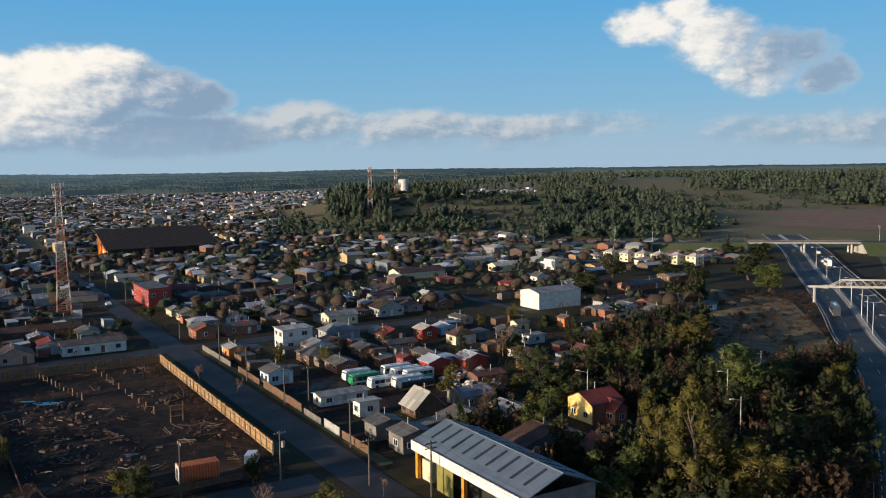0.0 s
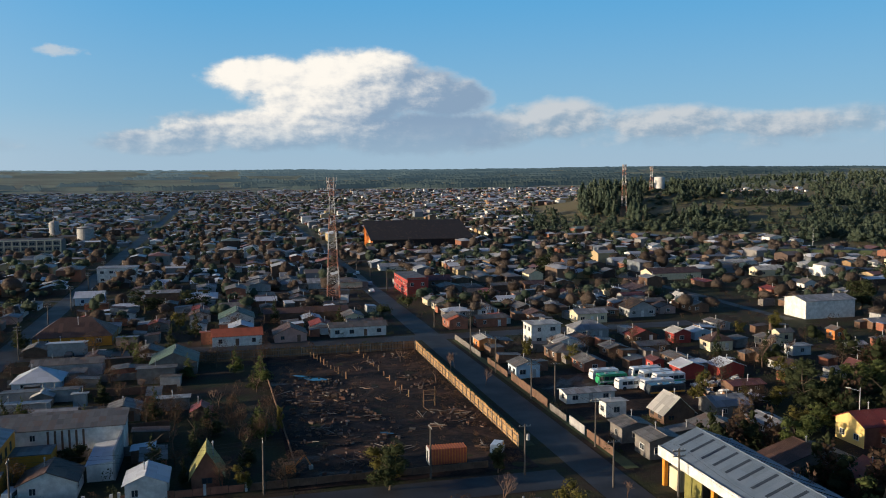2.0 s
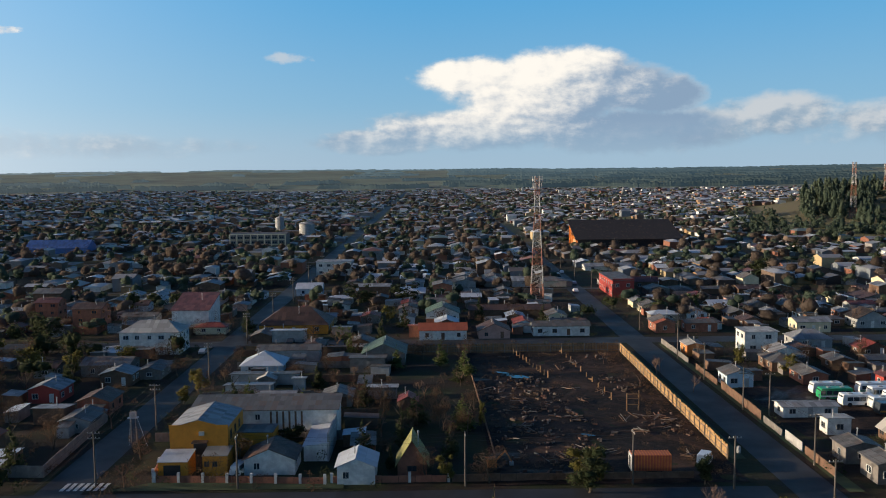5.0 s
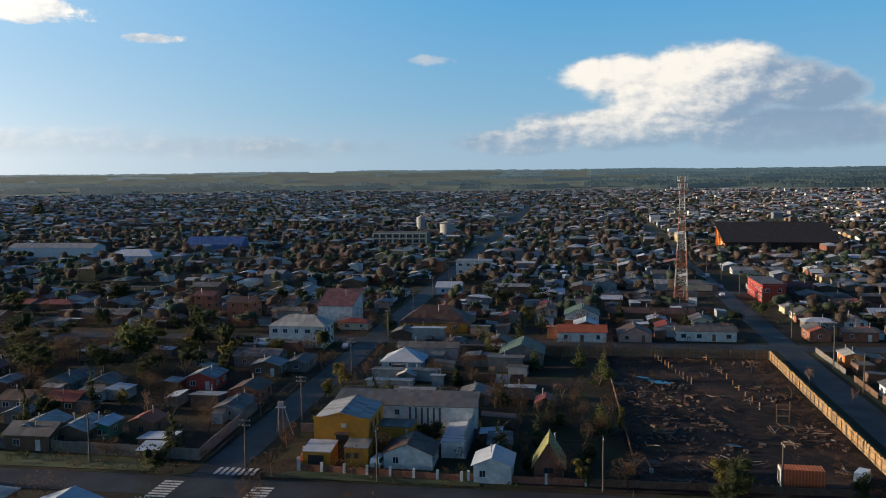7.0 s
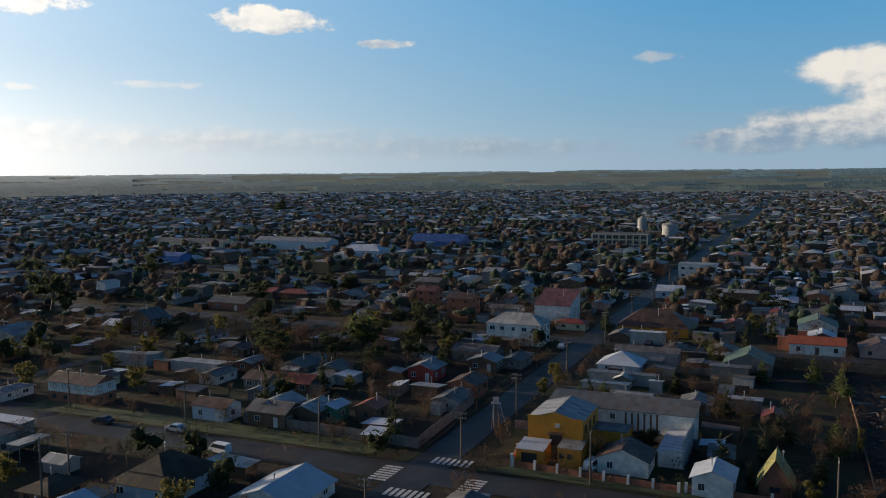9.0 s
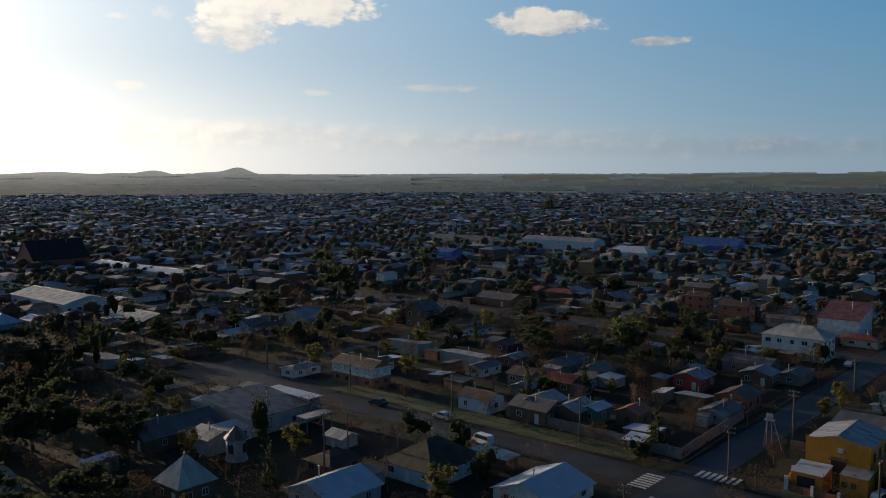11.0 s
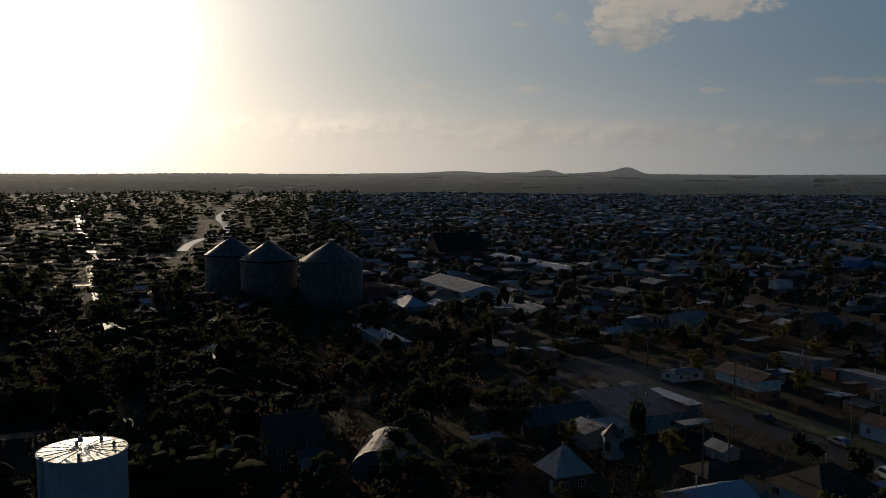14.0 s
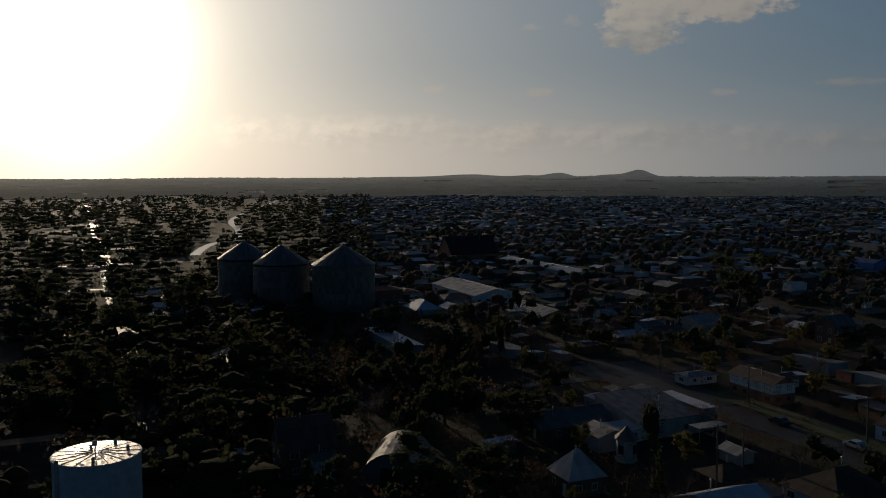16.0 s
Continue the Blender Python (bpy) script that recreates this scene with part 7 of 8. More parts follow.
part("cab", Geo().box(-.9, -.8, .6, .6, .8, 2.0), ORANGE, ob), part("boom", Geo().beam((.5, 0, 1.4), (2.2, 0, 3.0), .16, 5), ORANGE, ob), part("arm", Geo().beam((2.2, 0, 3.0), (3.2, 0, 1.2), .12, 5), ORANGE, ob), part("bucket", Geo().box(2.9, -.3, .6, 3.5, .3, 1.2, True), STEEL, ob)

# ---- trees standing singly ----
tree(34.4, 116.9, "tall", OLIVE, 19.1, 10.0, 1900, 0.22, 1, "tall olive-green eucalyptus with a ragged crown")
tree(30.5, 124.6, "tall", OLIVE, 15.0, 7.2, 1900, 0.22, 2, "tall olive-green eucalyptus with a ragged crown")
tree(39.6, 122.0, "tall", OLIVE, 11.9, 7.6, 1900, 0.22, 0, "olive-green eucalyptus in evening light")
tree(58.5, 165.7, "round", FRESH, 13.7, 13.9, 1100, 0.27, 1, "broad green tree with a rounded crown")
tree(57.0, 178.7, "round", FRESH, 7.8, 8.6, 1100, 0.27, 2, "bushy green tree among the wood")
tree(43.6, 117.6, "round", OLIVE, 9.3, 10.7, 1900, 0.22, 0, "broad yellow-green tree by the slip road")
tree(70.6, 175.7, "round", FRESH, 8.3, 8.7, 1100, 0.27, 1, "bushy green tree on the slope")
tree(36.0, 193.8, "round", FRESH, 7.9, 8.6, 1500, 0.36, 2, "pale green tree in a garden")
tree(42.2, 191.9, "round", FRESH, 8.2, 7.8, 1500, 0.36, 0, "pale green tree in a garden")
tree(32.7, 200.7, "round", FRESH, 6.0, 6.7, 1500, 0.36, 1, "pale green tree in a garden")
tree(21.1, 179.6, "round", PINE, 9.8, 10.7, 1100, 0.27, 2, "dark spreading evergreen tree beside houses")
tree(16.2, 148.9, "round", FRESH, 7.8, 6.3, 1900, 0.22, 0, "grey-green bushy tree beside the yellow house")
tree(22.7, 165.4, "round", FRESH, 6.0, 7.3, 1100, 0.27, 1, "grey-green bushy tree beside the yellow house")
tree(23.7, 118.3, "round", FRESH, 8.9, 9.5, 1900, 0.22, 2, "dense dark green tree")
tree(79.7, 172.2, "round", OLIVE, 8.0, 7.0, 1100, 0.27, 0, "yellow-green bush on the highway slope")
tree(59.3, 144.6, "cone", FRESH, 7.8, 11.3, 1900, 0.22, 1, "feathery conifer on the slope")
tree(68.2, 154.1, "cone", FRESH, 7.0, 7.8, 1100, 0.27, 2, "feathery conifer on the slope")
tree(35.3, 179.8, "cone", PINE, 6.9, 7.2, 1100, 0.27, 0, "dark conifer at the edge of the wood")
tree(39.0, 177.3, "cone", PINE, 6.2, 6.0, 1100, 0.27, 1, "dark conifer at the edge of the wood")
tree(46.1, 179.2, "cone", PINE, 6.9, 7.3, 1100, 0.27, 2, "dark conifer at the edge of the wood")
tree(62.7, 211.1, "tall", OLIVE, 10.9, 10.1, 1500, 0.36, 0, "olive eucalyptus at the wood's edge")
tree(58.5, 211.4, "tall", OLIVE, 9.4, 8.7, 1500, 0.36, 1, "olive eucalyptus at the wood's edge")
tree(128.6, 358.9, "round", PINE, 15.3, 17.6, 1500, 0.36, 2, "dark green tree beside the highway")
tree(124.4, 325.5, "round", FRESH, 10.4, 14.2, 1500, 0.36, 0, "yellow-green tree beside the highway")
tree(156.5, 421.4, "tall", PINE, 10.1, 13.0, 1500, 0.36, 1, "dark green tree beside the highway")
tree(74.3, 374.1, "round", PINE, 10.2, 11.0, 1500, 0.36, 2, "dark evergreen tree in a garden")
tree(52.2, 314.4, "round", PINE, 10.1, 13.0, 1500, 0.36, 0, "dark evergreen tree in a garden")
tree(95.0, 362.3, "round", PINE, 6.3, 12.3, 1500, 0.36, 1, "dark evergreen tree in a garden")
tree(104.5, 352.2, "round", PINE, 8.5, 10.6, 1500, 0.36, 2, "dark evergreen tree in a garden")
tree(150.0, 449.7, "cone", PINE, 12.2, 8.1, 1500, 0.36, 0, "narrow dark conifer beside houses")
tree(-67.2, 382.8, "round", PINE, 9.9, 12.8, 760, 0.28, 1, "dark evergreen tree in a garden")
tree(-26.2, 443.5, "cone", PINE, 12.1, 8.2, 760, 0.28, 2, "narrow dark conifer beside houses")
tree(-70.7, 511.2, "cone", PINE, 9.5, 8.2, 760, 0.28, 0, "narrow dark conifer beside houses")
tree(-72.3, 289.2, "round", FRESH, 6.0, 6.7, 760, 0.28, 1, "green leafy tree in a garden")
tree(9.4, 181.1, "round", OLIVE, 3.5, 4.8, 1100, 0.27, 2, "olive bush at the lot's edge")
tree(15.5, 180.8, "round", OLIVE, 4.2, 6.0, 1100, 0.27, 0, "olive bush at the lot's edge")
tree(-29.9, 129.1, "round", PINE, 4.6, 3.8, 1900, 0.22, 1, "dark evergreen bush by the street")
tree(-45.5, 120.6, "round", OLIVE, 5.9, 6.8, 1900, 0.22, 2, "olive-green bush in the yard corner")
tree(-43.9, 117.4, "round", PINE, 6.9, 6.9, 1900, 0.22, 0, "dark bushy tree at the yard")
tree(-72.1, 136.9, "tall", OLIVE, 5.7, 2.2, 1900, 0.22, 1, "slim yellow-green poplar at the yard")
tree(-64.7, 110.8, "round", OLIVE, 4.5, 3.2, 1900, 0.22, 2, "small yellow-green tree by the street")
tree(-75.2, 111.1, "cone", PINE, 4.5, 1.8, 1900, 0.22, 0, "narrow dark conifer beside the white hut")
tree(-74.5, 129.0, "round", RUST, 4.2, 3.9, 1900, 0.22, 1, "rust-brown winter tree in a garden")
tree(-82.2, 140.2, "round", RUST, 4.5, 3.9, 1900, 0.22, 2, "rust-brown winter tree in a garden")
tree(-58.9, 113.9, "round", RUST, 5.8, 6.8, 1900, 0.22, 0, "rust-brown bush with thin leaves")
tree(-96.7, 112.5, "round", PINE, 4.0, 5.9, 1900, 0.22, 1, "dense dark tree between the houses")
tree(-90.7, 101.7, "round", FRESH, 2.5, 2.2, 1900, 0.22, 2, "small palm-like bush beside a house")
tree(-137.8, 130.2, "round", OLIVE, 5.9, 5.0, 1100, 0.27, 0, "yellow-green tree on the street side")
tree(-134.9, 123.3, "round", OLIVE, 3.8, 4.1, 1100, 0.27, 1, "yellow-green tree on the street side")
tree(-140.6, 186.4, "round", FRESH, 5.7, 5.5, 760, 0.28, 2, "green leafy tree in a garden")
tree(-117.4, 145.7, "cone", PINE, 5.9, 3.7, 1100, 0.27, 0, "dark conifer in a back garden")
tree(-202.0, 117.9, "round", FRESH, 9.8, 10.8, 760, 0.28, 1, "large grey-green tree in a garden")
tree(-190.7, 126.4, "round", OLIVE, 5.6, 6.9, 760, 0.28, 2, "yellow-green tree in a garden")
tree(-221.0, 152.9, "round", PINE, 7.1, 8.1, 760, 0.28, 0, "dark green garden tree")
tree(-216.4, 107.1, "round", RUST, 7.6, 11.1, 760, 0.28, 1, "brown winter tree in a garden")
tree(-171.4, 104.6, "round", RUST, 5.9, 7.9, 760, 0.28, 2, "brown winter tree in a garden")
tree(-199.0, 90.1, "round", PINE, 10.1, 12.9, 760, 0.28, 0, "dark tree mass in the gardens")
tree(-302.0, 132.3, "round", PINE, 8.1, 10.9, 760, 0.28, 1, "dark leafy tree in a garden")
tree(-309.7, 175.9, "cone", PINE, 8.0, 10.3, 760, 0.28, 2, "dark conifer at the edge of the wood")
tree(-310.9, 166.1, "round", PINE, 6.8, 9.3, 760, 0.28, 0, "dark leafy tree in a garden")
tree(-175.7, 186.4, "cone", PINE, 8.8, 6.1, 760, 0.28, 1, "dark conifer by the street")
tree(-178.3, 244.9, "round", PINE, 8.3, 12.0, 760, 0.28, 2, "dark leafy tree in a garden")
tree(-168.9, 259.7, "round", PINE, 6.4, 12.2, 760, 0.28, 0, "dark leafy tree in a garden")
tree(-205.2, 140.6, "cone", PINE, 9.4, 8.2, 760, 0.28, 1, "dark conifer at the edge of the wood")
tree(-320.0, 62.0, "round", PINE, 20.9, 19.3, 760, 0.28, 2, "large dark tree among roofs")
tree(-394.2, 120.1, "round", PINE, 14.5, 16.3, 760, 0.28, 0, "large dark tree among roofs")
tree(-985.6, 463.9, "cone", PINE, 21.8, 28.7, 760, 0.28, 1, "dark conifer among far roofs")
tree(-180.4, -60.9, "round", PINE, 10.3, 12.5, 760, 0.28, 2, "large dark tree against the light")
tree(-194.5, -57.4, "cone", PINE, 8.5, 9.3, 760, 0.28, 0, "dark conifer against the light")
tree(-222.4, -29.5, "cone", PINE, 13.5, 13.3, 760, 0.28, 1, "tall dark conifer against the light")
tree(-161.8, -22.8, "round", PINE, 12.7, 12.9, 1100, 0.27, 2, "large dark tree against the light")
tree(-157.3, -8.6, "round", PINE, 8.1, 11.4, 1100, 0.27, 0, "dark tree mass against the light")
tree(-246.5, -51.8, "round", PINE, 10.8, 11.6, 760, 0.28, 1, "dark tree against the light")
tree(-269.6, 19.6, "cone", PINE, 12.0, 7.1, 760, 0.28, 2, "dark narrow conifer among roofs")
tree(-251.8, -0.2, "round", PINE, 8.6, 9.9, 760, 0.28, 0, "dark tree mass between the roofs")
tree(-291.0, 32.8, "round", PINE, 10.0, 11.6, 760, 0.28, 1, "dark tree mass between the roofs")
tree(-122.5, -21.5, "round", PINE, 9.7, 10.6, 1100, 0.27, 2, "large dark tree close to the tank")
tree(-121.8, -10.0, "round", PINE, 8.9, 11.3, 1100, 0.27, 0, "large dark tree in shade")
tree(-178.8, -36.7, "round", PINE, 9.1, 9.6, 1100, 0.27, 1, "dark tree against the light")
tree(-148.2, -101.4, "round", PINE, 12.7, 14.2, 1100, 0.27, 2, "dark tree against the sun")
tree(-166.5, -86.7, "round", PINE, 12.7, 14.8, 1100, 0.27, 0, "dark tree against the sun")
tree(-173.7, -103.6, "round", PINE, 12.1, 14.6, 760, 0.28, 1, "dark tree against the sun")
tree(-139.5, -64.5, "round", PINE, 10.7, 12.1, 1100, 0.27, 2, "dark tree against the sun")
tree(-205.3, -80.7, "round", PINE, 12.4, 13.1, 760, 0.28, 0, "dark tree against the sun")
tree(-272.5, -180.4, "round", PINE, 16.9, 21.5, 760, 0.28, 1, "dark tree against the sun")
tree(-237.0, -131.7, "round", PINE, 16.3, 17.8, 760, 0.28, 2, "dark tree against the sun")
tree(-279.3, -129.9, "round", PINE, 16.9, 18.2, 760, 0.28, 0, "dark tree against the sun")
tree(-219.6, -24.7, "cone", PINE, 11.3, 8.7, 760, 0.28, 1, "dark conifer against the light")
tree(-117.5, -34.7, "round", PINE, 8.1, 7.3, 1100, 0.27, 2, "dark tree against the sun")
tree(-227.3, 98.9, "round", PINE, 6.9, 13.1, 760, 0.28, 0, "dark evergreen tree mass in the back gardens")
tree(-210.8, 99.2, "round", RUST, 7.3, 10.7, 760, 0.28, 1, "brown winter tree mass in the back gardens")
tree(-208.8, 106.2, "round", RUST, 6.7, 10.2, 760, 0.28, 2, "brown winter tree mass in the back gardens")
tree(-195.3, 105.6, "round", PINE, 7.2, 10.5, 760, 0.28, 0, "dark evergreen tree mass in the back gardens")
tree(-202.0, 117.9, "round", PINE, 8.3, 10.8, 760, 0.28, 1, "broad dark tree between the sheds")
tree(-213.9, 128.8, "round", OLIVE, 8.6, 9.9, 760, 0.28, 2, "olive-green tree between the sheds")
tree(-190.8, 118.3, "round", RUST, 6.6, 8.9, 760, 0.28, 0, "brown winter tree mass in the back gardens")
tree(-195.5, 129.7, "round", OLIVE, 5.0, 6.8, 760, 0.28, 1, "dense olive-green bush by the houses")
tree(-215.1, 146.2, "tall", PINE, 6.7, 6.8, 760, 0.28, 2, "dark slim tree by the houses")
tree(-167.0, 100.5, "round", RUST, 5.4, 6.7, 760, 0.28, 0, "rust-brown tree behind the white outbuilding")
tree(-193.6, 87.6, "round", RUST, 6.0, 8.4, 760, 0.28, 1, "brown winter tree mass in the back gardens")
tree(-260.8, 112.2, "round", PINE, 6.1, 11.2, 760, 0.28, 2, "dark evergreen tree mass in the back gardens")
tree(-244.0, 119.4, "round", PINE, 5.2, 8.9, 760, 0.28, 0, "dark evergreen tree mass in the back gardens")
tree(-310.7, 175.3, "round", PINE, 5.8, 10.6, 760, 0.28, 1, "dark evergreen tree between roofs")
tree(-310.9, 166.1, "round", PINE, 5.7, 9.3, 760, 0.28, 2, "dark evergreen tree between roofs")
tree(-424.4, 246.9, "round", PINE, 4.9, 14.2, 760, 0.28, 0, "dark rounded tree between white roofs")
tree(-231.1, 57.9, "round", RUST, 6.9, 11.0, 760, 0.28, 1, "brown winter tree mass in the back gardens")
tree(-252.3, 81.2, "round", PINE, 6.1, 10.5, 760, 0.28, 2, "dark evergreen tree mass in the back gardens")
tree(-248.3, 100.8, "round", RUST, 6.3, 10.6, 760, 0.28, 0, "brown winter tree mass in the back gardens")
tree(-223.3, 104.1, "round", PINE, 5.9, 8.1, 760, 0.28, 1, "dark evergreen tree mass in the back gardens")
tree(-280.0, 46.1, "round", RUST, 9.5, 14.9, 760, 0.28, 2, "large brown winter tree among the houses")
tree(-465.2, 107.3, "round", PINE, 7.6, 18.9, 760, 0.28, 0, "dark evergreen tree between roofs")
tree(-392.5, 122.1, "round", RUST, 6.7, 13.5, 760, 0.28, 1, "brown winter tree between roofs")
tree(-186.5, 67.2, "round", RUST, 4.7, 6.5, 760, 0.28, 2, "brown bush beside the street houses")
tree(-161.8, 27.5, "round", RUST, 5.7, 9.7, 1900, 0.22, 0, "brown bush beside the street houses")
bare_tree(15.0, 216.6, 10.6, 1)
bare_tree(12.6, 119.9, 10.4, 2)
bare_tree(133.4, 497.0, 11.2, 0)
bare_tree(122.4, 505.8, 9.4, 1)
bare_tree(-56.2, 196.1, 5.1, 2)
bare_tree(-55.8, 191.3, 6.5, 0)
bare_tree(-51.3, 212.1, 6.5, 1)
bare_tree(-22.5, 280.8, 7.5, 2)
bare_tree(-38.9, 299.7, 8.0, 0)
bare_tree(1.6, 189.3, 5.2, 1)
bare_tree(-91.4, 163.1, 4.4, 2)
bare_tree(-70.9, 198.4, 4.7, 0)
bare_tree(-56.3, 181.1, 5.4, 1)
bare_tree(-44.9, 181.9, 5.0, 2)
bare_tree(-9.2, 122.8, 4.3, 0)
bare_tree(-123.5, 17.4, 6.9, 1)
bare_tree(51.4, 237.8, 6.4, 2)
bare_tree(82.6, 272.8, 7.3, 0)
bare_tree(-149.3, 89.4, 7.7, 1)
bare_tree(-133.5, 178.5, 7.2, 2)
bare_tree(51.5, 140.8, 8.3, 0, "dense brown leafless thicket tree")
bare_tree(50.8, 150.1, 5.0, 1, "dense brown leafless thicket tree")
bare_tree(55.3, 140.6, 6.3, 2, "dense brown leafless thicket tree")
bare_tree(79.0, 273.0, 7.3, 0, "dense brown leafless thicket tree")
bare_tree(64.5, 245.3, 7.4, 1, "dense brown leafless thicket tree")
bare_tree(48.1, 209.4, 7.1, 2, "dense brown leafless thicket tree")
bare_tree(70.1, 221.5, 7.5, 0, "dense brown leafless thicket tree")
bare_tree(82.8, 227.9, 7.7, 1, "dense brown leafless thicket tree")


# gardens between the yard and the left street: evergreens and bare fruit trees
garden = random.Random(12)
for k in range(95):
    x, y = town(garden.uniform(127, 222), garden.uniform(-50, 9.0))
    if free(x, y, 0.8):
        if k % 3 == 0:
            bare_tree(x, y, garden.uniform(4, 7), k % 3, "leafless brown garden tree", "garden trees")
        else:
            tree(x, y, "round" if k % 2 else "cone", (PINE, RUST, FRESH, RUST)[k % 4], garden.uniform(4, 7.5), garden.uniform(3.5, 6), 800, 0.28, k % 3, "dark bushy tree in a back garden", "garden trees")

# ---- the rest of the town ----
GROVES = [(-205, 132, 40), (-232, 88, 38), (-168, -32, 44), (-226, 22, 24), (-262, 60, 26), (-178, -78, 40), (-216, -12, 20), (-252, -16, 28), (-128, -5, 24), (-148, -60, 26)]     # overgrown blocks (x, y, radius)


def grove(x, y):
    return any((x - a) ** 2 + (y - b) ** 2 < c * c for a, b, c in GROVES)


def hand_built(x, y):
    """The quarter below the eye whose houses stand in the list above."""
    return math.degrees(math.atan2(-x, y)) > 55 and math.hypot(x, y) < 186


def fill_town():
    walls, roofs = Geo(), Geo()
    walls.uv = roofs.uv = []
    mids, spots = 0, []
    cover = [ZINC, OLDZINC, OLDZINC, BROWNROOF, OLDZINC, NEWZINC, ZINC, REDROOF, OLDZINC, MAROON, BROWNROOF]
    paint = [WHITE, TIMBER, CREAM, GREYWOOD, BRICK, GREYWOOD, PALEBLUE, TIMBER, PINK, TIMBER, TIMBER, GREY]
    words = {"zinc": "grey zinc", "weathered_zinc": "stained old zinc", "brown_roof": "rusty brown", "bright_zinc": "bright zinc", "red_roof": "red", "maroon_roof": "maroon", "green_roof": "green"}
    tones = {"white_paint": "white", "brown_timber": "brown timber", "cream_paint": "cream", "grey_render": "grey", "brick_red": "brick-red", "grey_timber": "bare grey timber", "pale_blue_paint": "pale blue", "pink_paint": "pink", "orange_paint": "orange"}
    for r, x, y, q1, q2, q3 in lots():
        if hand_built(x, y) or q1 < 0.26 or (grove(x, y) and q1 < 0.85) or (q1 < 0.75 and r > 210 and noise.noise((x * 0.007, y * 0.007, 6.0)) > 0.27):     # gardens and tree belts
            spots.append((x, y, q2, q3, r))
            continue
        w, d = 5.6 + 4.6 * q2 * q2 + 1.2 * q3, 7.0 + 7.5 * q3 * q3
        if not free(x, y, min(w, d) * 0.36):
            continue
        if r < 320:
            w, d = 4.4 + 2.6 * q2, 5.2 + 4.0 * q3
        e = 2.1 + 0.5 * q2 if q1 < 0.92 or r < 320 else 4.4 + q2
        rise = 0.45 + 0.85 * q2
        turn = GRID + (90 if (q1 * 100) % 1 < 0.28 else 0)
        if mids < 210:
            k = int((q1 * 37 + q2 * 11) % 1 * len(cover))
            j = int((q3 * 53 + q1 * 19) % 1 * len(paint))
            sh = "hip" if q3 > 0.8 else "gable"
            house(x, y, w, d, e, rise, paint[j], cover[k], sh, "u", turn, "small %s house with a %s roof" % (tones[paint[j].name], words[cover[k].name]), glaze=1 if mids < 90 else 0, group="town houses", annex=q2 > 0.3)
            mids += 1
            if q2 > 0.25:
                spots.append((x + 5.5, y + 2.0, q1, q2, r))
            if q3 > 0.5:
                spots.append((x - 4.5, y + 4.0, q3, q1, r))
        else:
            add_house(walls, roofs, x, y, w, d, e, rise, turn, q3 > 0.7)
            if q3 < 0.45:     # a lean-to or shed in the back garden
                add_house(walls, roofs, x + 4.5 + q1, y + 3.5 - 7 * q2, 2.6 + 2 * q2, 3.0 + 4 * q1, 1.9 + 0.5 * q2, 0.25, GRID, False)
            if q2 > 0.35:
                spots.append((x + 5.0, y - 3.0, q2, q1, r))
            if r < 900 and q3 > 0.4:
                spots.append((x - 4.6, y + 3.6, q3, q1, r))
    solid("far_houses_walls", walls, MATS["walls"], "walls of the many small houses of the far town", "houses", kind="stuff")
    solid("far_houses_roofs", roofs, MATS["roofs"], "metal roofs of the many small houses of the far town", "houses", kind="stuff")
    # garden trees
    near = [s for s in spots if s[4] < 270 and free(s[0], s[1], 0.6) and not on_street(*grid_of(s[0], s[1]), -1.0)]
    for i, (x, y, a, b, r) in enumerate(near):
        if i % 4 == 0:
            bare_tree(x, y, 3.5 + 4 * a, i % 3, "leafless brown garden tree", "garden trees")
        elif i % 8 == 1:
            tree(x, y, "cone", PINE, 5 + 6 * b, 2.8 + 2 * a, 700, 0.28, i % 2, "dark green conifer in a garden", "garden trees")
        else:
            m = (PINE, RUST, RUST, OLIVE)[i // 2 % 4]
            tree(x, y, "round", m, 3.5 + 4 * b, 3.5 + 3 * a, 800, 0.28, i % 2, {"brown_leaves": "rust-brown winter tree in a garden", "olive_leaves": "olive-green bushy tree in a garden"}.get(m.name, "dark evergreen tree in a garden"), "garden trees")
    far = [(x, y, 2.6 + 4 * a * b + 2.2 * a, 4.8 + 4.6 * b) for x, y, a, b, r in spots if r >= 270 and free(x, y, 0.5)]
    beyond = [q for q in far if math.hypot(q[0], q[1]) > 750]
    far = [q for q in far if math.hypot(q[0], q[1]) <= 750]
    # trees farther out take the leaf colours paled for haze
    shrub_field("distant_garden_trees", [(x, y, h, w * 1.2) for x, y, h, w in beyond[::4]], HAZEWOOD, "dark trees between the distant houses", 3, 0.9, "trees", lobe=1)
    shrub_field("far_garden_trees", [q for i, q in enumerate(far) if i % 5 < 2], HAZEWOOD, "dark trees between the far houses", 30, 0.46, "trees", lobe=2, cores=2, fill=0.75)
    shrub_field("far_winter_trees", [q for i, q in enumerate(far) if i % 5 >= 2], HAZETWIG, "winter trees between the far houses, their brown paled to grey for haze", 32, 0.42, "trees", lobe=1, cores=2, fill=0.8)


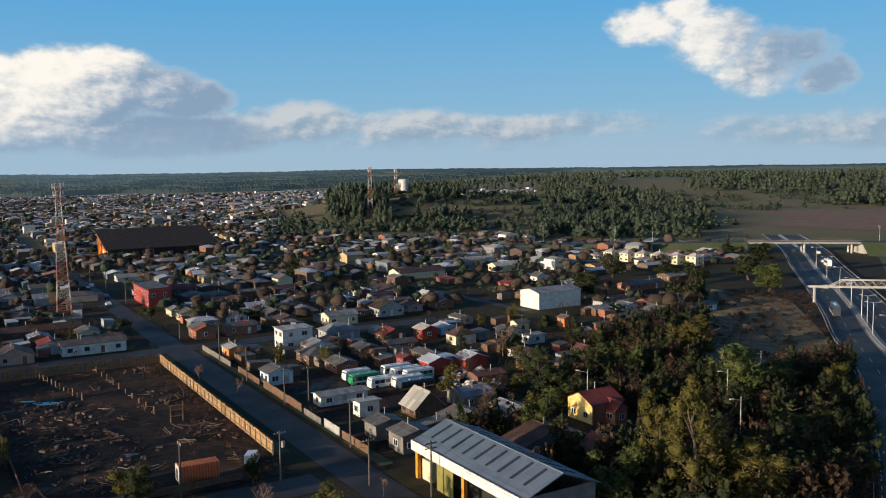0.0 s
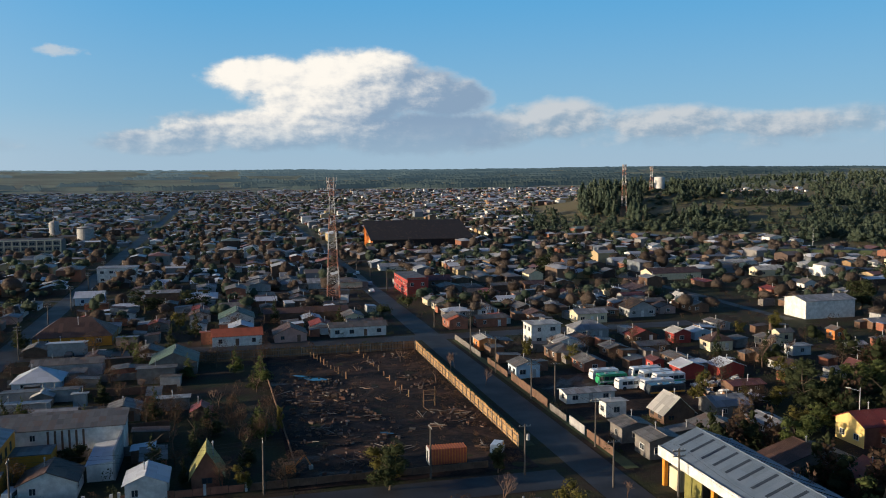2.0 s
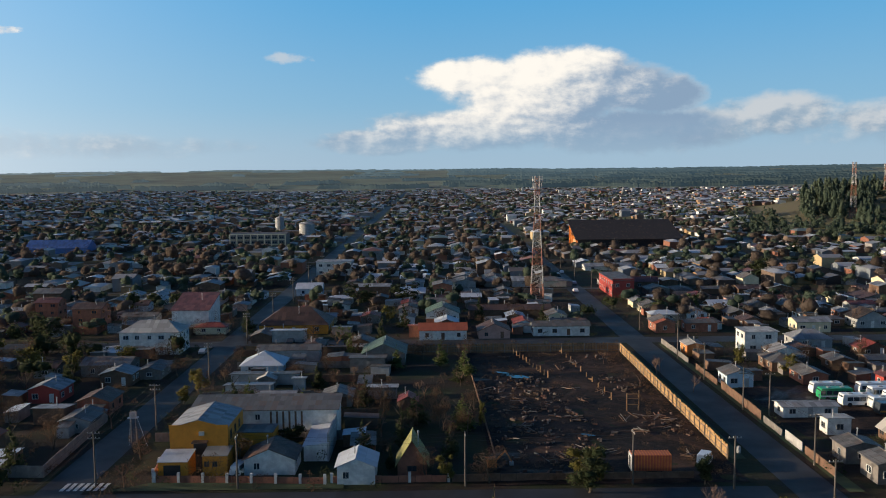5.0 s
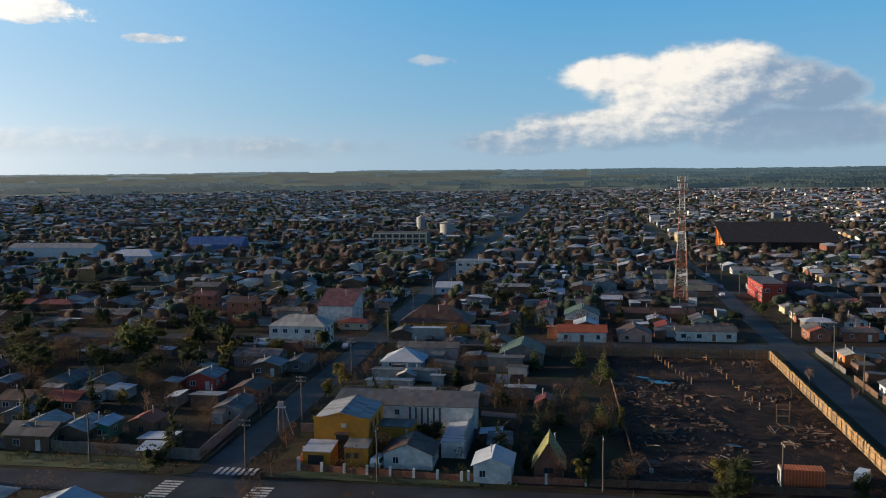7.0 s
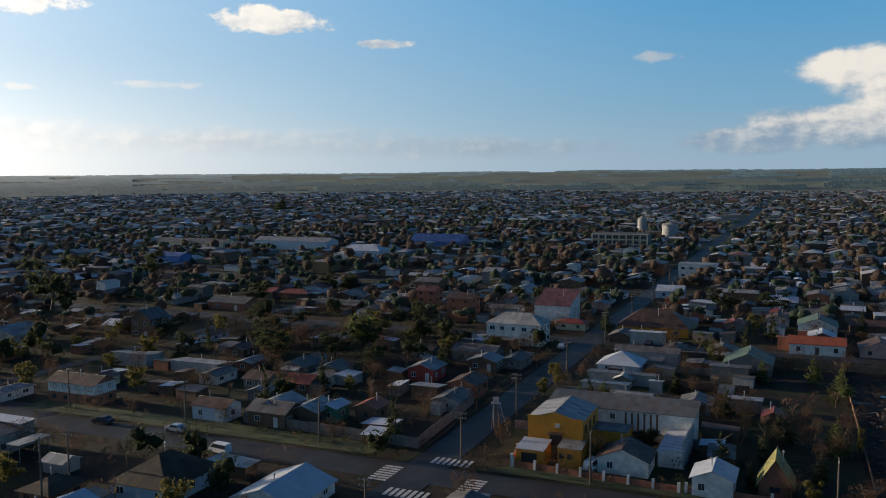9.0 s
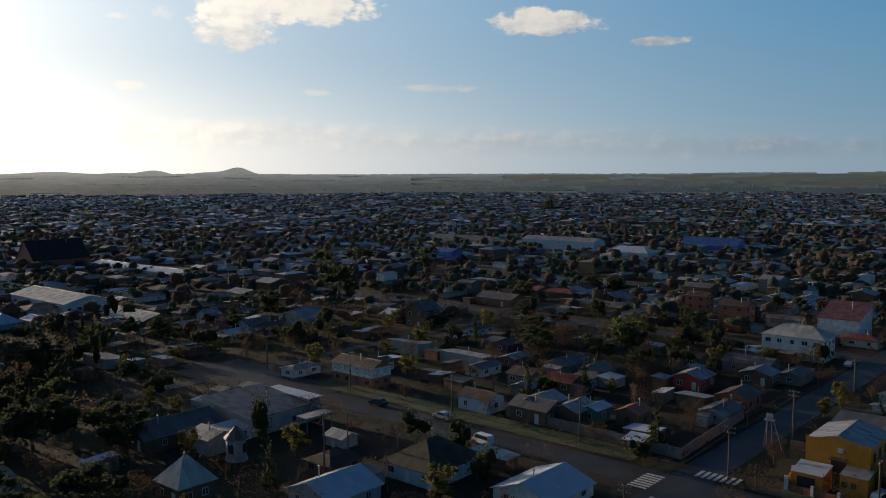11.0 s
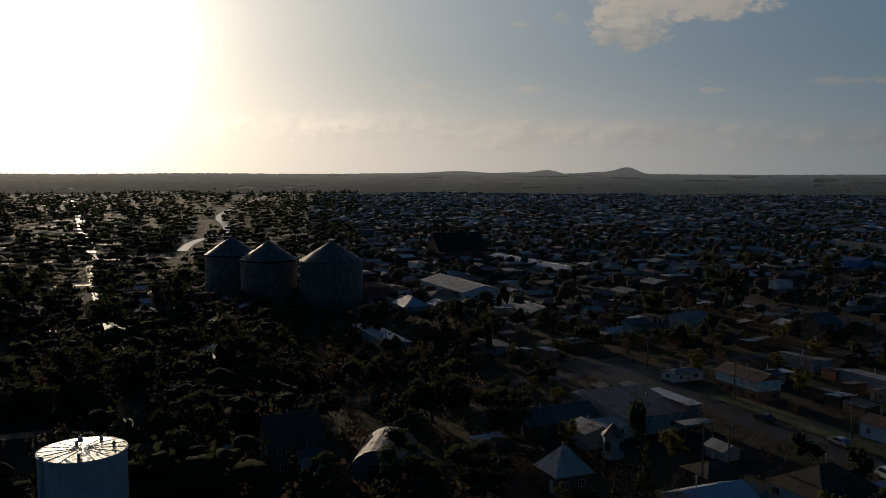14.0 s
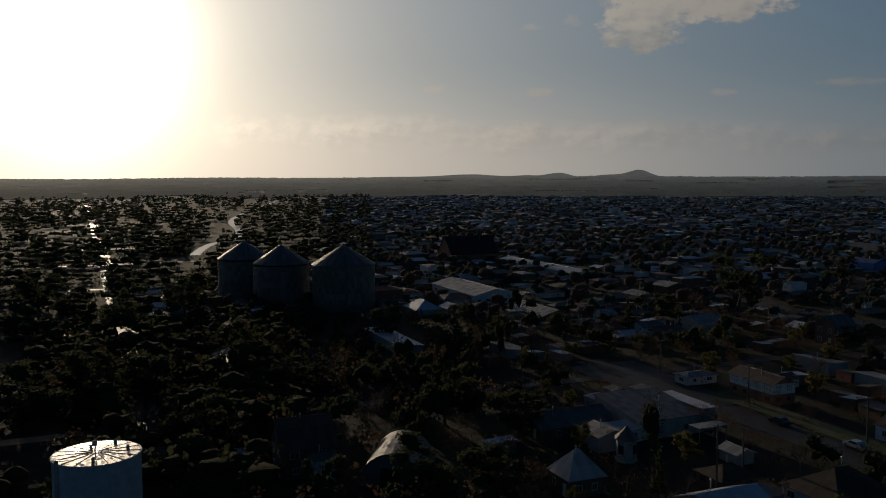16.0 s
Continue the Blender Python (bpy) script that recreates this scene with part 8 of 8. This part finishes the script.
def town_trees():
    """The tall growth of the gardens: evergreens and bare winter crowns between all the houses."""
    g = random.Random(88)
    sets = {(k, m): [] for k in ("near", "middle", "far") for m in ("green", "brown")}
    u = -330.0
    while u < 1500:
        v = -1500.0
        while v < 320:
            uu, vv = u + 6.8 + g.uniform(-3, 3), v + 5.8 + g.uniform(-2.5, 2.5)
            a, b, c, d = g.random(), g.random(), g.random(), g.random()
            v += 11.6
            x, y = town(uu, vv)
            r = math.hypot(x, y)
            thick = grove(x, y)
            if r < (106 if x < -100 and y < 75 else 122) or r > 1500 or not in_town(x, y) and not (thick and r > 105) or on_street(uu, vv, -1.8):
                continue
            n = noise.noise((x * 0.011, y * 0.011, 12.0)) + 0.5 * noise.noise((x * 0.03, y * 0.03, 3.0))
            if not thick and a > 0.36 + 0.75 * n - (0.12 if r < 330 else 0.0) + (0.1 if x < -150 else 0.0) + (0.22 if hand_built(x, y) else 0.0) - (0.16 if x > -60 else 0.0):
                continue
            if r < 340 and not free(x, y, 0.7):
                continue
            h, w = 3.8 + 4.2 * b * b + 1.5 * c * (r > 250), 5.2 + 4.2 * c
            if d > 0.93:
                h, w = h * 1.4, w * 0.8
            tone = "green" if noise.noise((x * 0.02, y * 0.02, 20.0)) + 0.5 * (d - 0.5) > 0.02 else "brown"
            step = "near" if r < 330 else "middle" if r < 720 else "far"
            sets[step, tone].append((x, y, h * (1.25 if thick else 1.0 if step == "near" else 0.72), w * (1.3 if step == "far" else 1.15 if thick else 1.0)))
        u += 13.6
    for (step, tone), spots in sets.items():
        n, leaf, cores, lobe = {"near": (240, 0.29, 2, 5), "middle": (54, 0.38, 2, 3), "far": (8, 0.8, 1, 2)}[step]
        twigs = step == "near" and tone == "brown"
        words = "dark evergreen garden trees" if tone == "green" else "brown winter garden trees with fine twigs"
        # beyond the near set, foliage switches to the haze-paled colours
        shrub_field("garden_trees", spots, (RUST if step == "near" else HAZETWIG) if tone == "brown" else PINE if step == "near" else HAZEWOOD, words + {"near": " among the nearer houses", "middle": " between the roofs", "far": " in the far town"}[step],
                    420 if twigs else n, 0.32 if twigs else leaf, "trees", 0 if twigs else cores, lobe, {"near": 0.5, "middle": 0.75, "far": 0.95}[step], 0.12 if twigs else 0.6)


def garden_brush():
    """Hedges, weeds and bushes that fill the gardens between the near houses."""
    g = random.Random(31)
    green, brown = [], []
    while len(green) + len(brown) < 2300:
        az, r = g.uniform(-12, 118), 100 + 250 * g.random() ** 0.8
        x, y = -r * math.sin(radians(az)), r * math.cos(radians(az))
        u, v = grid_of(x, y)
        if on_street(u, v, -1.1) or (-9 < v < 62 and 117 < u < 224) or (64 < v < 108 and 146 < u < 186) or (60 < v < 80 and u < 118) or x > right_edge(y) - 4:
            continue
        if free(x, y, 0.3):
            (green if noise.noise((x * 0.05, y * 0.05, 8.0)) > 0.1 else brown).append((x, y, g.uniform(0.8, 2.6), g.uniform(1.6, 3.6)))
    shrub_field("garden_hedges", green, PINE, "dark green hedges and bushes in the gardens", 44, 0.16, lobe=2, cores=0)
    shrub_field("garden_brush", brown, RUST, "brown winter weeds and brush in the gardens", 44, 0.14, lobe=2, cores=0)


def back_sheds():
    """Low sheds and lean-tos crowded into the back gardens."""
    g = random.Random(53)
    made = 0
    for k in range(6000):
        az, r = g.uniform(-14, 118), 112 + 220 * g.random() ** 0.7
        x, y = -r * math.sin(radians(az)), r * math.cos(radians(az))
        u, v = grid_of(x, y)
        w, d, e = g.uniform(2.4, 4.2), g.uniform(3.0, 6.5), g.uniform(1.8, 2.3)
        if made >= 230:
            break
        if not in_town(x, y) or (hand_built(x, y) and made % 4) or on_street(u, v, d * 0.5 + 3.0) or not free(x, y, 1.4) or (60 < v < 108 and 140 < u < 186):
            continue
        roof, word = g.choice(((ZINC, "patched zinc"), (OLDZINC, "rusty old zinc"), (NEWZINC, "pale zinc"), (OLDZINC, "weathered zinc"), (BROWNROOF, "brown sheet")))
        wall, tone = g.choice(((GREYWOOD, "grey timber"), (TIMBER, "brown timber"), (BRICK, "brick-red"), (GREY, "grey")))
        ob = thing("garden_shed", x, y, 0, GRID + g.choice((0, 90)) + g.uniform(-4, 4), "low %s shed with a %s roof" % (tone, word), "shed", "garden sheds")
        side = g.choice(("u-", "u+", "v-", "v+"))
        part("wall", wall_geo(w, d, e, 0.35, "shed", side), wall, ob), part("roof", roof_geo(w, d, e, 0.35, "shed", side, 0.2, 0.05), roof, ob)
        TAKEN.append((x, y, 1.6))
        made += 1


fill_town()
back_sheds()
town_trees()
garden_brush()

# ---- woods on the skyline ----
def wood(name, spots, mat, label, n=16, leaf=2.2, levels=(0.2, 0.45, 0.65, 0.85), cores=1, fill=0.95):
    """A wood: spots are (x, y, height, width); each a ragged upright clump."""
    vs, qs, base = [], [], 0
    for i, (x, y, h, w) in enumerate(spots):
        lobes = [(rng.uniform(-.2, .2) * w, rng.uniform(-.2, .2) * w, h * f, w * (0.60 - 0.52 * f), w * (0.60 - 0.52 * f), h * 0.2) for f in levels]
        v, q = leaf_cloud(n, lobes, leaf, i + 5000, flat=0.8, cores=cores, fill=fill)
        vs.append(v + np.array((x, y, height(x, y)))), qs.append(q + base)
        base += len(v)
    return tagged(new(name, fast_mesh(name, np.concatenate(vs), np.concatenate(qs), mat)), label, "woods", kind="stuff")


def broad_wood(name, spots, mat, label, n=14, leaf=1.2, lobes=3, cores=2, fill=0.8):
    """A wood of round-headed trees: each spot (x, y, height, width) is a crown of uneven lobes, the top one narrower."""
    vs, qs, base = [], [], 0
    for i, (x, y, h, w) in enumerate(spots):
        part_lobes = []
        for k in range(lobes):
            f = (k + 0.5) / lobes
            rr = w * (0.42 - 0.24 * f) * rng.uniform(0.75, 1.2)
            part_lobes.append((rng.uniform(-.22, .22) * w * (1 - 0.6 * f), rng.uniform(-.22, .22) * w * (1 - 0.6 * f), h * (0.22 + 0.62 * f), rr, rr, h * 0.29))
        v, q = leaf_cloud(n, part_lobes, leaf, i + 7000, flat=0.8, cores=cores, fill=fill)
        vs.append(v + np.array((x, y, height(x, y)))), qs.append(q + base)
        base += len(v)
    return tagged(new(name, fast_mesh(name, np.concatenate(vs), np.concatenate(qs), mat)), label, "woods", kind="stuff")


def belts():
    """Belts of distant wood on the rising land, one behind another, with an uneven line of treetops."""
    rows = [(2180 + 150 * k, 13 - 0.25 * k, -8 if k > 3 else 12 - 5 * k, 135, -0.06 + 0.05 * (k % 3)) for k in range(10)] + [(3800, 10, -40, 135, -0.1), (4080, 9, -40, 135, -0.15), (4400, 9, -40, 135, -0.5)]
    for k, (r, h, a0, a1, gap) in enumerate(rows):
        vs, fs = [], []
        run = []
        n = int((a1 - a0) * 10)
        for i in range(n + 1):
            az = a0 + (a1 - a0) * i / n
            dens = noise.noise((az * 0.16, k * 5.1, 0.0)) + 0.3 * noise.noise((az * 0.7, k * 3.3, 1.0))
            need = gap + (0.30 if 30 < az < 68 and 2500 < r < 4200 else 0.0) - (0.25 if az > 74 else 0.22 if az < 30 else 0.0)
            tall = smooth01(need - 0.02, need + 0.05, dens)
            rr = r + 110 * noise.noise((az * 0.22, k * 2.0, 4.0))
            x, y = -math.sin(radians(az)), math.cos(radians(az))
            z = height(x * rr, y * rr)
            top = z - 1 + tall * (h + 1) * (0.85 + 0.28 * noise.noise((az * 2.1, k, 0.0)) + 0.26 * noise.noise((az * 7.0, k, 3.0)))
            run.append(tall > 0)
            for q, zz in ((0, z - 3), (14, z + (top - z) * 0.72), (34, top), (75, z + (top - z) * 0.8), (95, z - 3)):
                vs.append((x * (rr + q), y * (rr + q), zz))
        for i in range(n):
            if run[i] or run[i + 1]:
                for q in range(4):
                    a = i * 5 + q
                    fs.append((a, a + 5, a + 6, a + 1))
        me = bpy.data.meshes.new("backdrop")
        me.from_pydata(vs, [], fs)
        # haze is painted into this material's emission
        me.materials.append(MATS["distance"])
        tagged(new("backdrop", me), "belt of wood along the far skyline, its blue-grey haze painted as glow", "backdrop", kind="structure")


def hills():
    """Soft hills that stand behind the skyline."""
    bump_at = lambda az, c, w, h: h * math.exp(-((az - c) / w) ** 2)
    vs, fs = [], []
    n = 220
    for i in range(n + 1):
        az = 78 + 30 * i / n
        el = bump_at(az, 85.3, 1.0, 0.50) + bump_at(az, 87.3, 1.1, 0.20) + bump_at(az, 90.4, 1.0, 0.32) + bump_at(az, 92.4, 1.2, 0.16) + bump_at(az, 96.2, 2.4, 0.24) + bump_at(az, 101, 3, 0.10)
        el += 0.02 * noise.noise((az * 1.3, 0, 0)) - 0.05
        x, y = -math.sin(radians(az)), math.cos(radians(az))
        for r, f in ((4700, -0.2), (4800, 0.55), (4880, 1.0), (4940, 0.3)):
            vs.append((x * r, y * r, 40 + (8 + r * math.tan(radians(max(0.0, el)))) * f))
    for i in range(n):
        for q in range(3):
            a = i * 4 + q
            fs.append((a, a + 4, a + 5, a + 1))
    me = bpy.data.meshes.new("backdrop")
    me.from_pydata(vs, [], fs)
    # same glowing haze colour as the belts
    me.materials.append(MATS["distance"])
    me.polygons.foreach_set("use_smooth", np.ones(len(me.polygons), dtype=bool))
    tagged(new("backdrop", me), "low hills far behind the skyline, their pale haze painted as glow", "backdrop", kind="structure")


def near_road(x, y):
    return any(abs((y + 238) - (x + 533) * k) < 9 for k in (0.345,)) and x < -400


def far_woods():
    g = random.Random(21)
    right = []
    while len(right) < 1700:
        az, r = g.uniform(-38, 4), 960 + 1300 * g.random() ** 1.5
        x, y = -r * math.sin(radians(az)), r * math.cos(radians(az))
        edge = 1040 + 220 * noise.noise((az * 0.15, 2.0, 0)) + smooth01(-9, -5, az) * 450
        if r > edge and noise.noise((x * 0.004, y * 0.004, 5.0)) > -0.25 and not (x > 120 and r < 1000):
            right.append((x, y, g.uniform(10, 20), g.uniform(10, 18)))
    dusk = []
    while len(dusk) < 3500:
        az, r = g.uniform(103, 142), 125 + 2150 * g.random() ** 1.15
        x, y = -r * math.sin(radians(az)), r * math.cos(radians(az))
        u, v = grid_of(x, y)
        if free(x, y, 4.0) and (az > 107 or r > 420) and noise.noise((x * 0.012, y * 0.012, 4.0)) > -0.4 and not near_road(x, y):
            dusk.append((x, y, g.uniform(5, 11), g.uniform(9, 17)))
    wood("dusk_wood", [q for q in dusk if math.hypot(q[0], q[1]) > 560], PINE, "dark trees and gardens below the low sun", 8, 1.4, (0.3, 0.7), fill=0.85)
    wood("dusk_gardens", [q for q in dusk if math.hypot(q[0], q[1]) <= 560], PINE, "dark leafy gardens below the low sun", 26, 0.65, (0.3, 0.65), cores=2, fill=0.65)
    close = []
    while len(close) < 170:
        az, r = g.uniform(94, 124), g.uniform(100, 290)
        x, y = -r * math.sin(radians(az)), r * math.cos(radians(az))
        if free(x, y, 2.0) and not on_street(*grid_of(x, y), 1.0):
            close.append((x, y, g.uniform(3, 8), g.uniform(4, 8)))
    wood("dusk_thicket", close[::2], PINE, "dark evergreen trees in shade near the water tank", 170, 0.26, (0.2, 0.5, 0.8), cores=2, fill=0.7)
    wood("dusk_winter_trees", close[1::2], RUST, "brown winter trees in shade near the water tank", 200, 0.40, (0.25, 0.55, 0.8), cores=0)
    thicket, dry = [], []
    while len(thicket) < 500:
        u, v = g.uniform(70, 225), g.uniform(78, 275)
        x, y = town(u, v)
        if x < right_edge(y) + 1.5 and not (u > 132 and v < 112) and not (u > 150 and v < 150) and not (u > 186 and v < 225) and free(x, y, 1.5) and not (u < 118 and v < 84) and not (abs(u - 118) < 12 and abs(v - 104) < 14):
            if u > 128 and v > 157 + 1.1 * (u - 141):
                if g.random() > 0.4:
                    continue
                dry.append((x, y, g.uniform(0.8, 2.2), g.uniform(2, 4)))
            else:
                thicket.append((x, y, g.uniform(3.0, 8.5), g.uniform(4, 7.5)))
    wood("thicket", [q for i, q in enumerate(thicket) if i % 3], PINE, "dark evergreen thicket between the houses and the highway", 160, 0.28, cores=2, fill=0.6)
    wood("brown_thicket", thicket[::3], RUST, "brown leafless thicket between the houses and the highway", 260, 0.40, cores=0)
    shrub_field("dry_scrub", dry, RUST, "low brown scrub on open ground", 50, 0.24, cores=0)
    rough = []
    while len(rough) < 900:
        az, r = g.uniform(-32, 12), g.uniform(600, 1350)
        x, y = -r * math.sin(radians(az)), r * math.cos(radians(az))
        if noise.noise((x * 0.009, y * 0.009, 3.0)) > -0.05 and abs(x - right_edge(y) - 14) > 15 and not (x > 250 and 620 < y < 900):
            rough.append((x, y, g.uniform(3, 10), g.uniform(5, 10)))
    wood("rough_trees", rough, HAZEWOOD, "scattered trees and scrub on rough ground beyond the houses", 34, 0.7, (0.25, 0.55, 0.82))
    knoll = []
    while len(knoll) < 560:
        x, y = g.uniform(-150, 260), g.uniform(650, 1010)
        k = hump(x, y, -40, 880, 120, 150, 1) + hump(x, y, 120, 820, 130, 130, 0.9)
        if k > 0.32 and noise.noise((x * 0.012, y * 0.012, 1.0)) > -0.22 and math.hypot(x + 40.8, y - 909.1) > 10 and math.hypot(x + 63.6, y - 757.3) > 6:
            a = -x / y
            if a > 0.135 or (x > 20 and g.random() > 0.6):
                continue
            low = (0.032 < a < 0.060 and y < 909) or (0.078 < a < 0.090 and y < 757)      # clearings before the tank and the mast
            knoll.append((x, y, g.uniform(2, 3.5) if low else g.uniform(9, 18) * (1.15 if a > 0.06 else 0.85 if x < 20 else 0.6), g.uniform(7, 12)))
    # the wood runs on along the foot of the knoll to the highway
    while len(knoll) < 780:
        az, r = g.uniform(-16.6, 9.5), g.uniform(585, 740)
        x, y = -r * math.sin(radians(az)), r * math.cos(radians(az))
        if (az < -6 or noise.noise((x * 0.014, y * 0.014, 6.0)) > 0.05) and x < right_edge(min(y, 599)) - 6:
            knoll.append((x, y, g.uniform(7, 12) if az < -6 else g.uniform(5, 10), g.uniform(8, 13)))
    broad_wood("knoll_wood", knoll, HAZEWOOD, "wooded knoll of dark pines and eucalyptus behind the town", 46, 0.8, 3, fill=0.7)
    broad_wood("pine_wood", right, HAZEWOOD, "dark pine woods on the rising ground beyond the highway", 14, 1.5, 2, fill=0.72)


def yard_weeds():
    g = random.Random(64)
    spots = []
    while len(spots) < 300:
        u, v = g.uniform(128, 220), g.uniform(10, 47.5)
        if g.random() < (0.9 if v > 41 else 0.18 if v > 22 else 0.4):
            x, y = town(u, v)
            spots.append((x, y, g.uniform(0.3, 1.3), g.uniform(0.8, 2.6)))
    shrub_field("yard_weeds", spots, RUST, "brown dead weeds and low heaps of earth in the muddy yard", 46, 0.10, "weeds", cores=0, lobe=2)


yard_weeds()
far_woods()
belts()
hills()
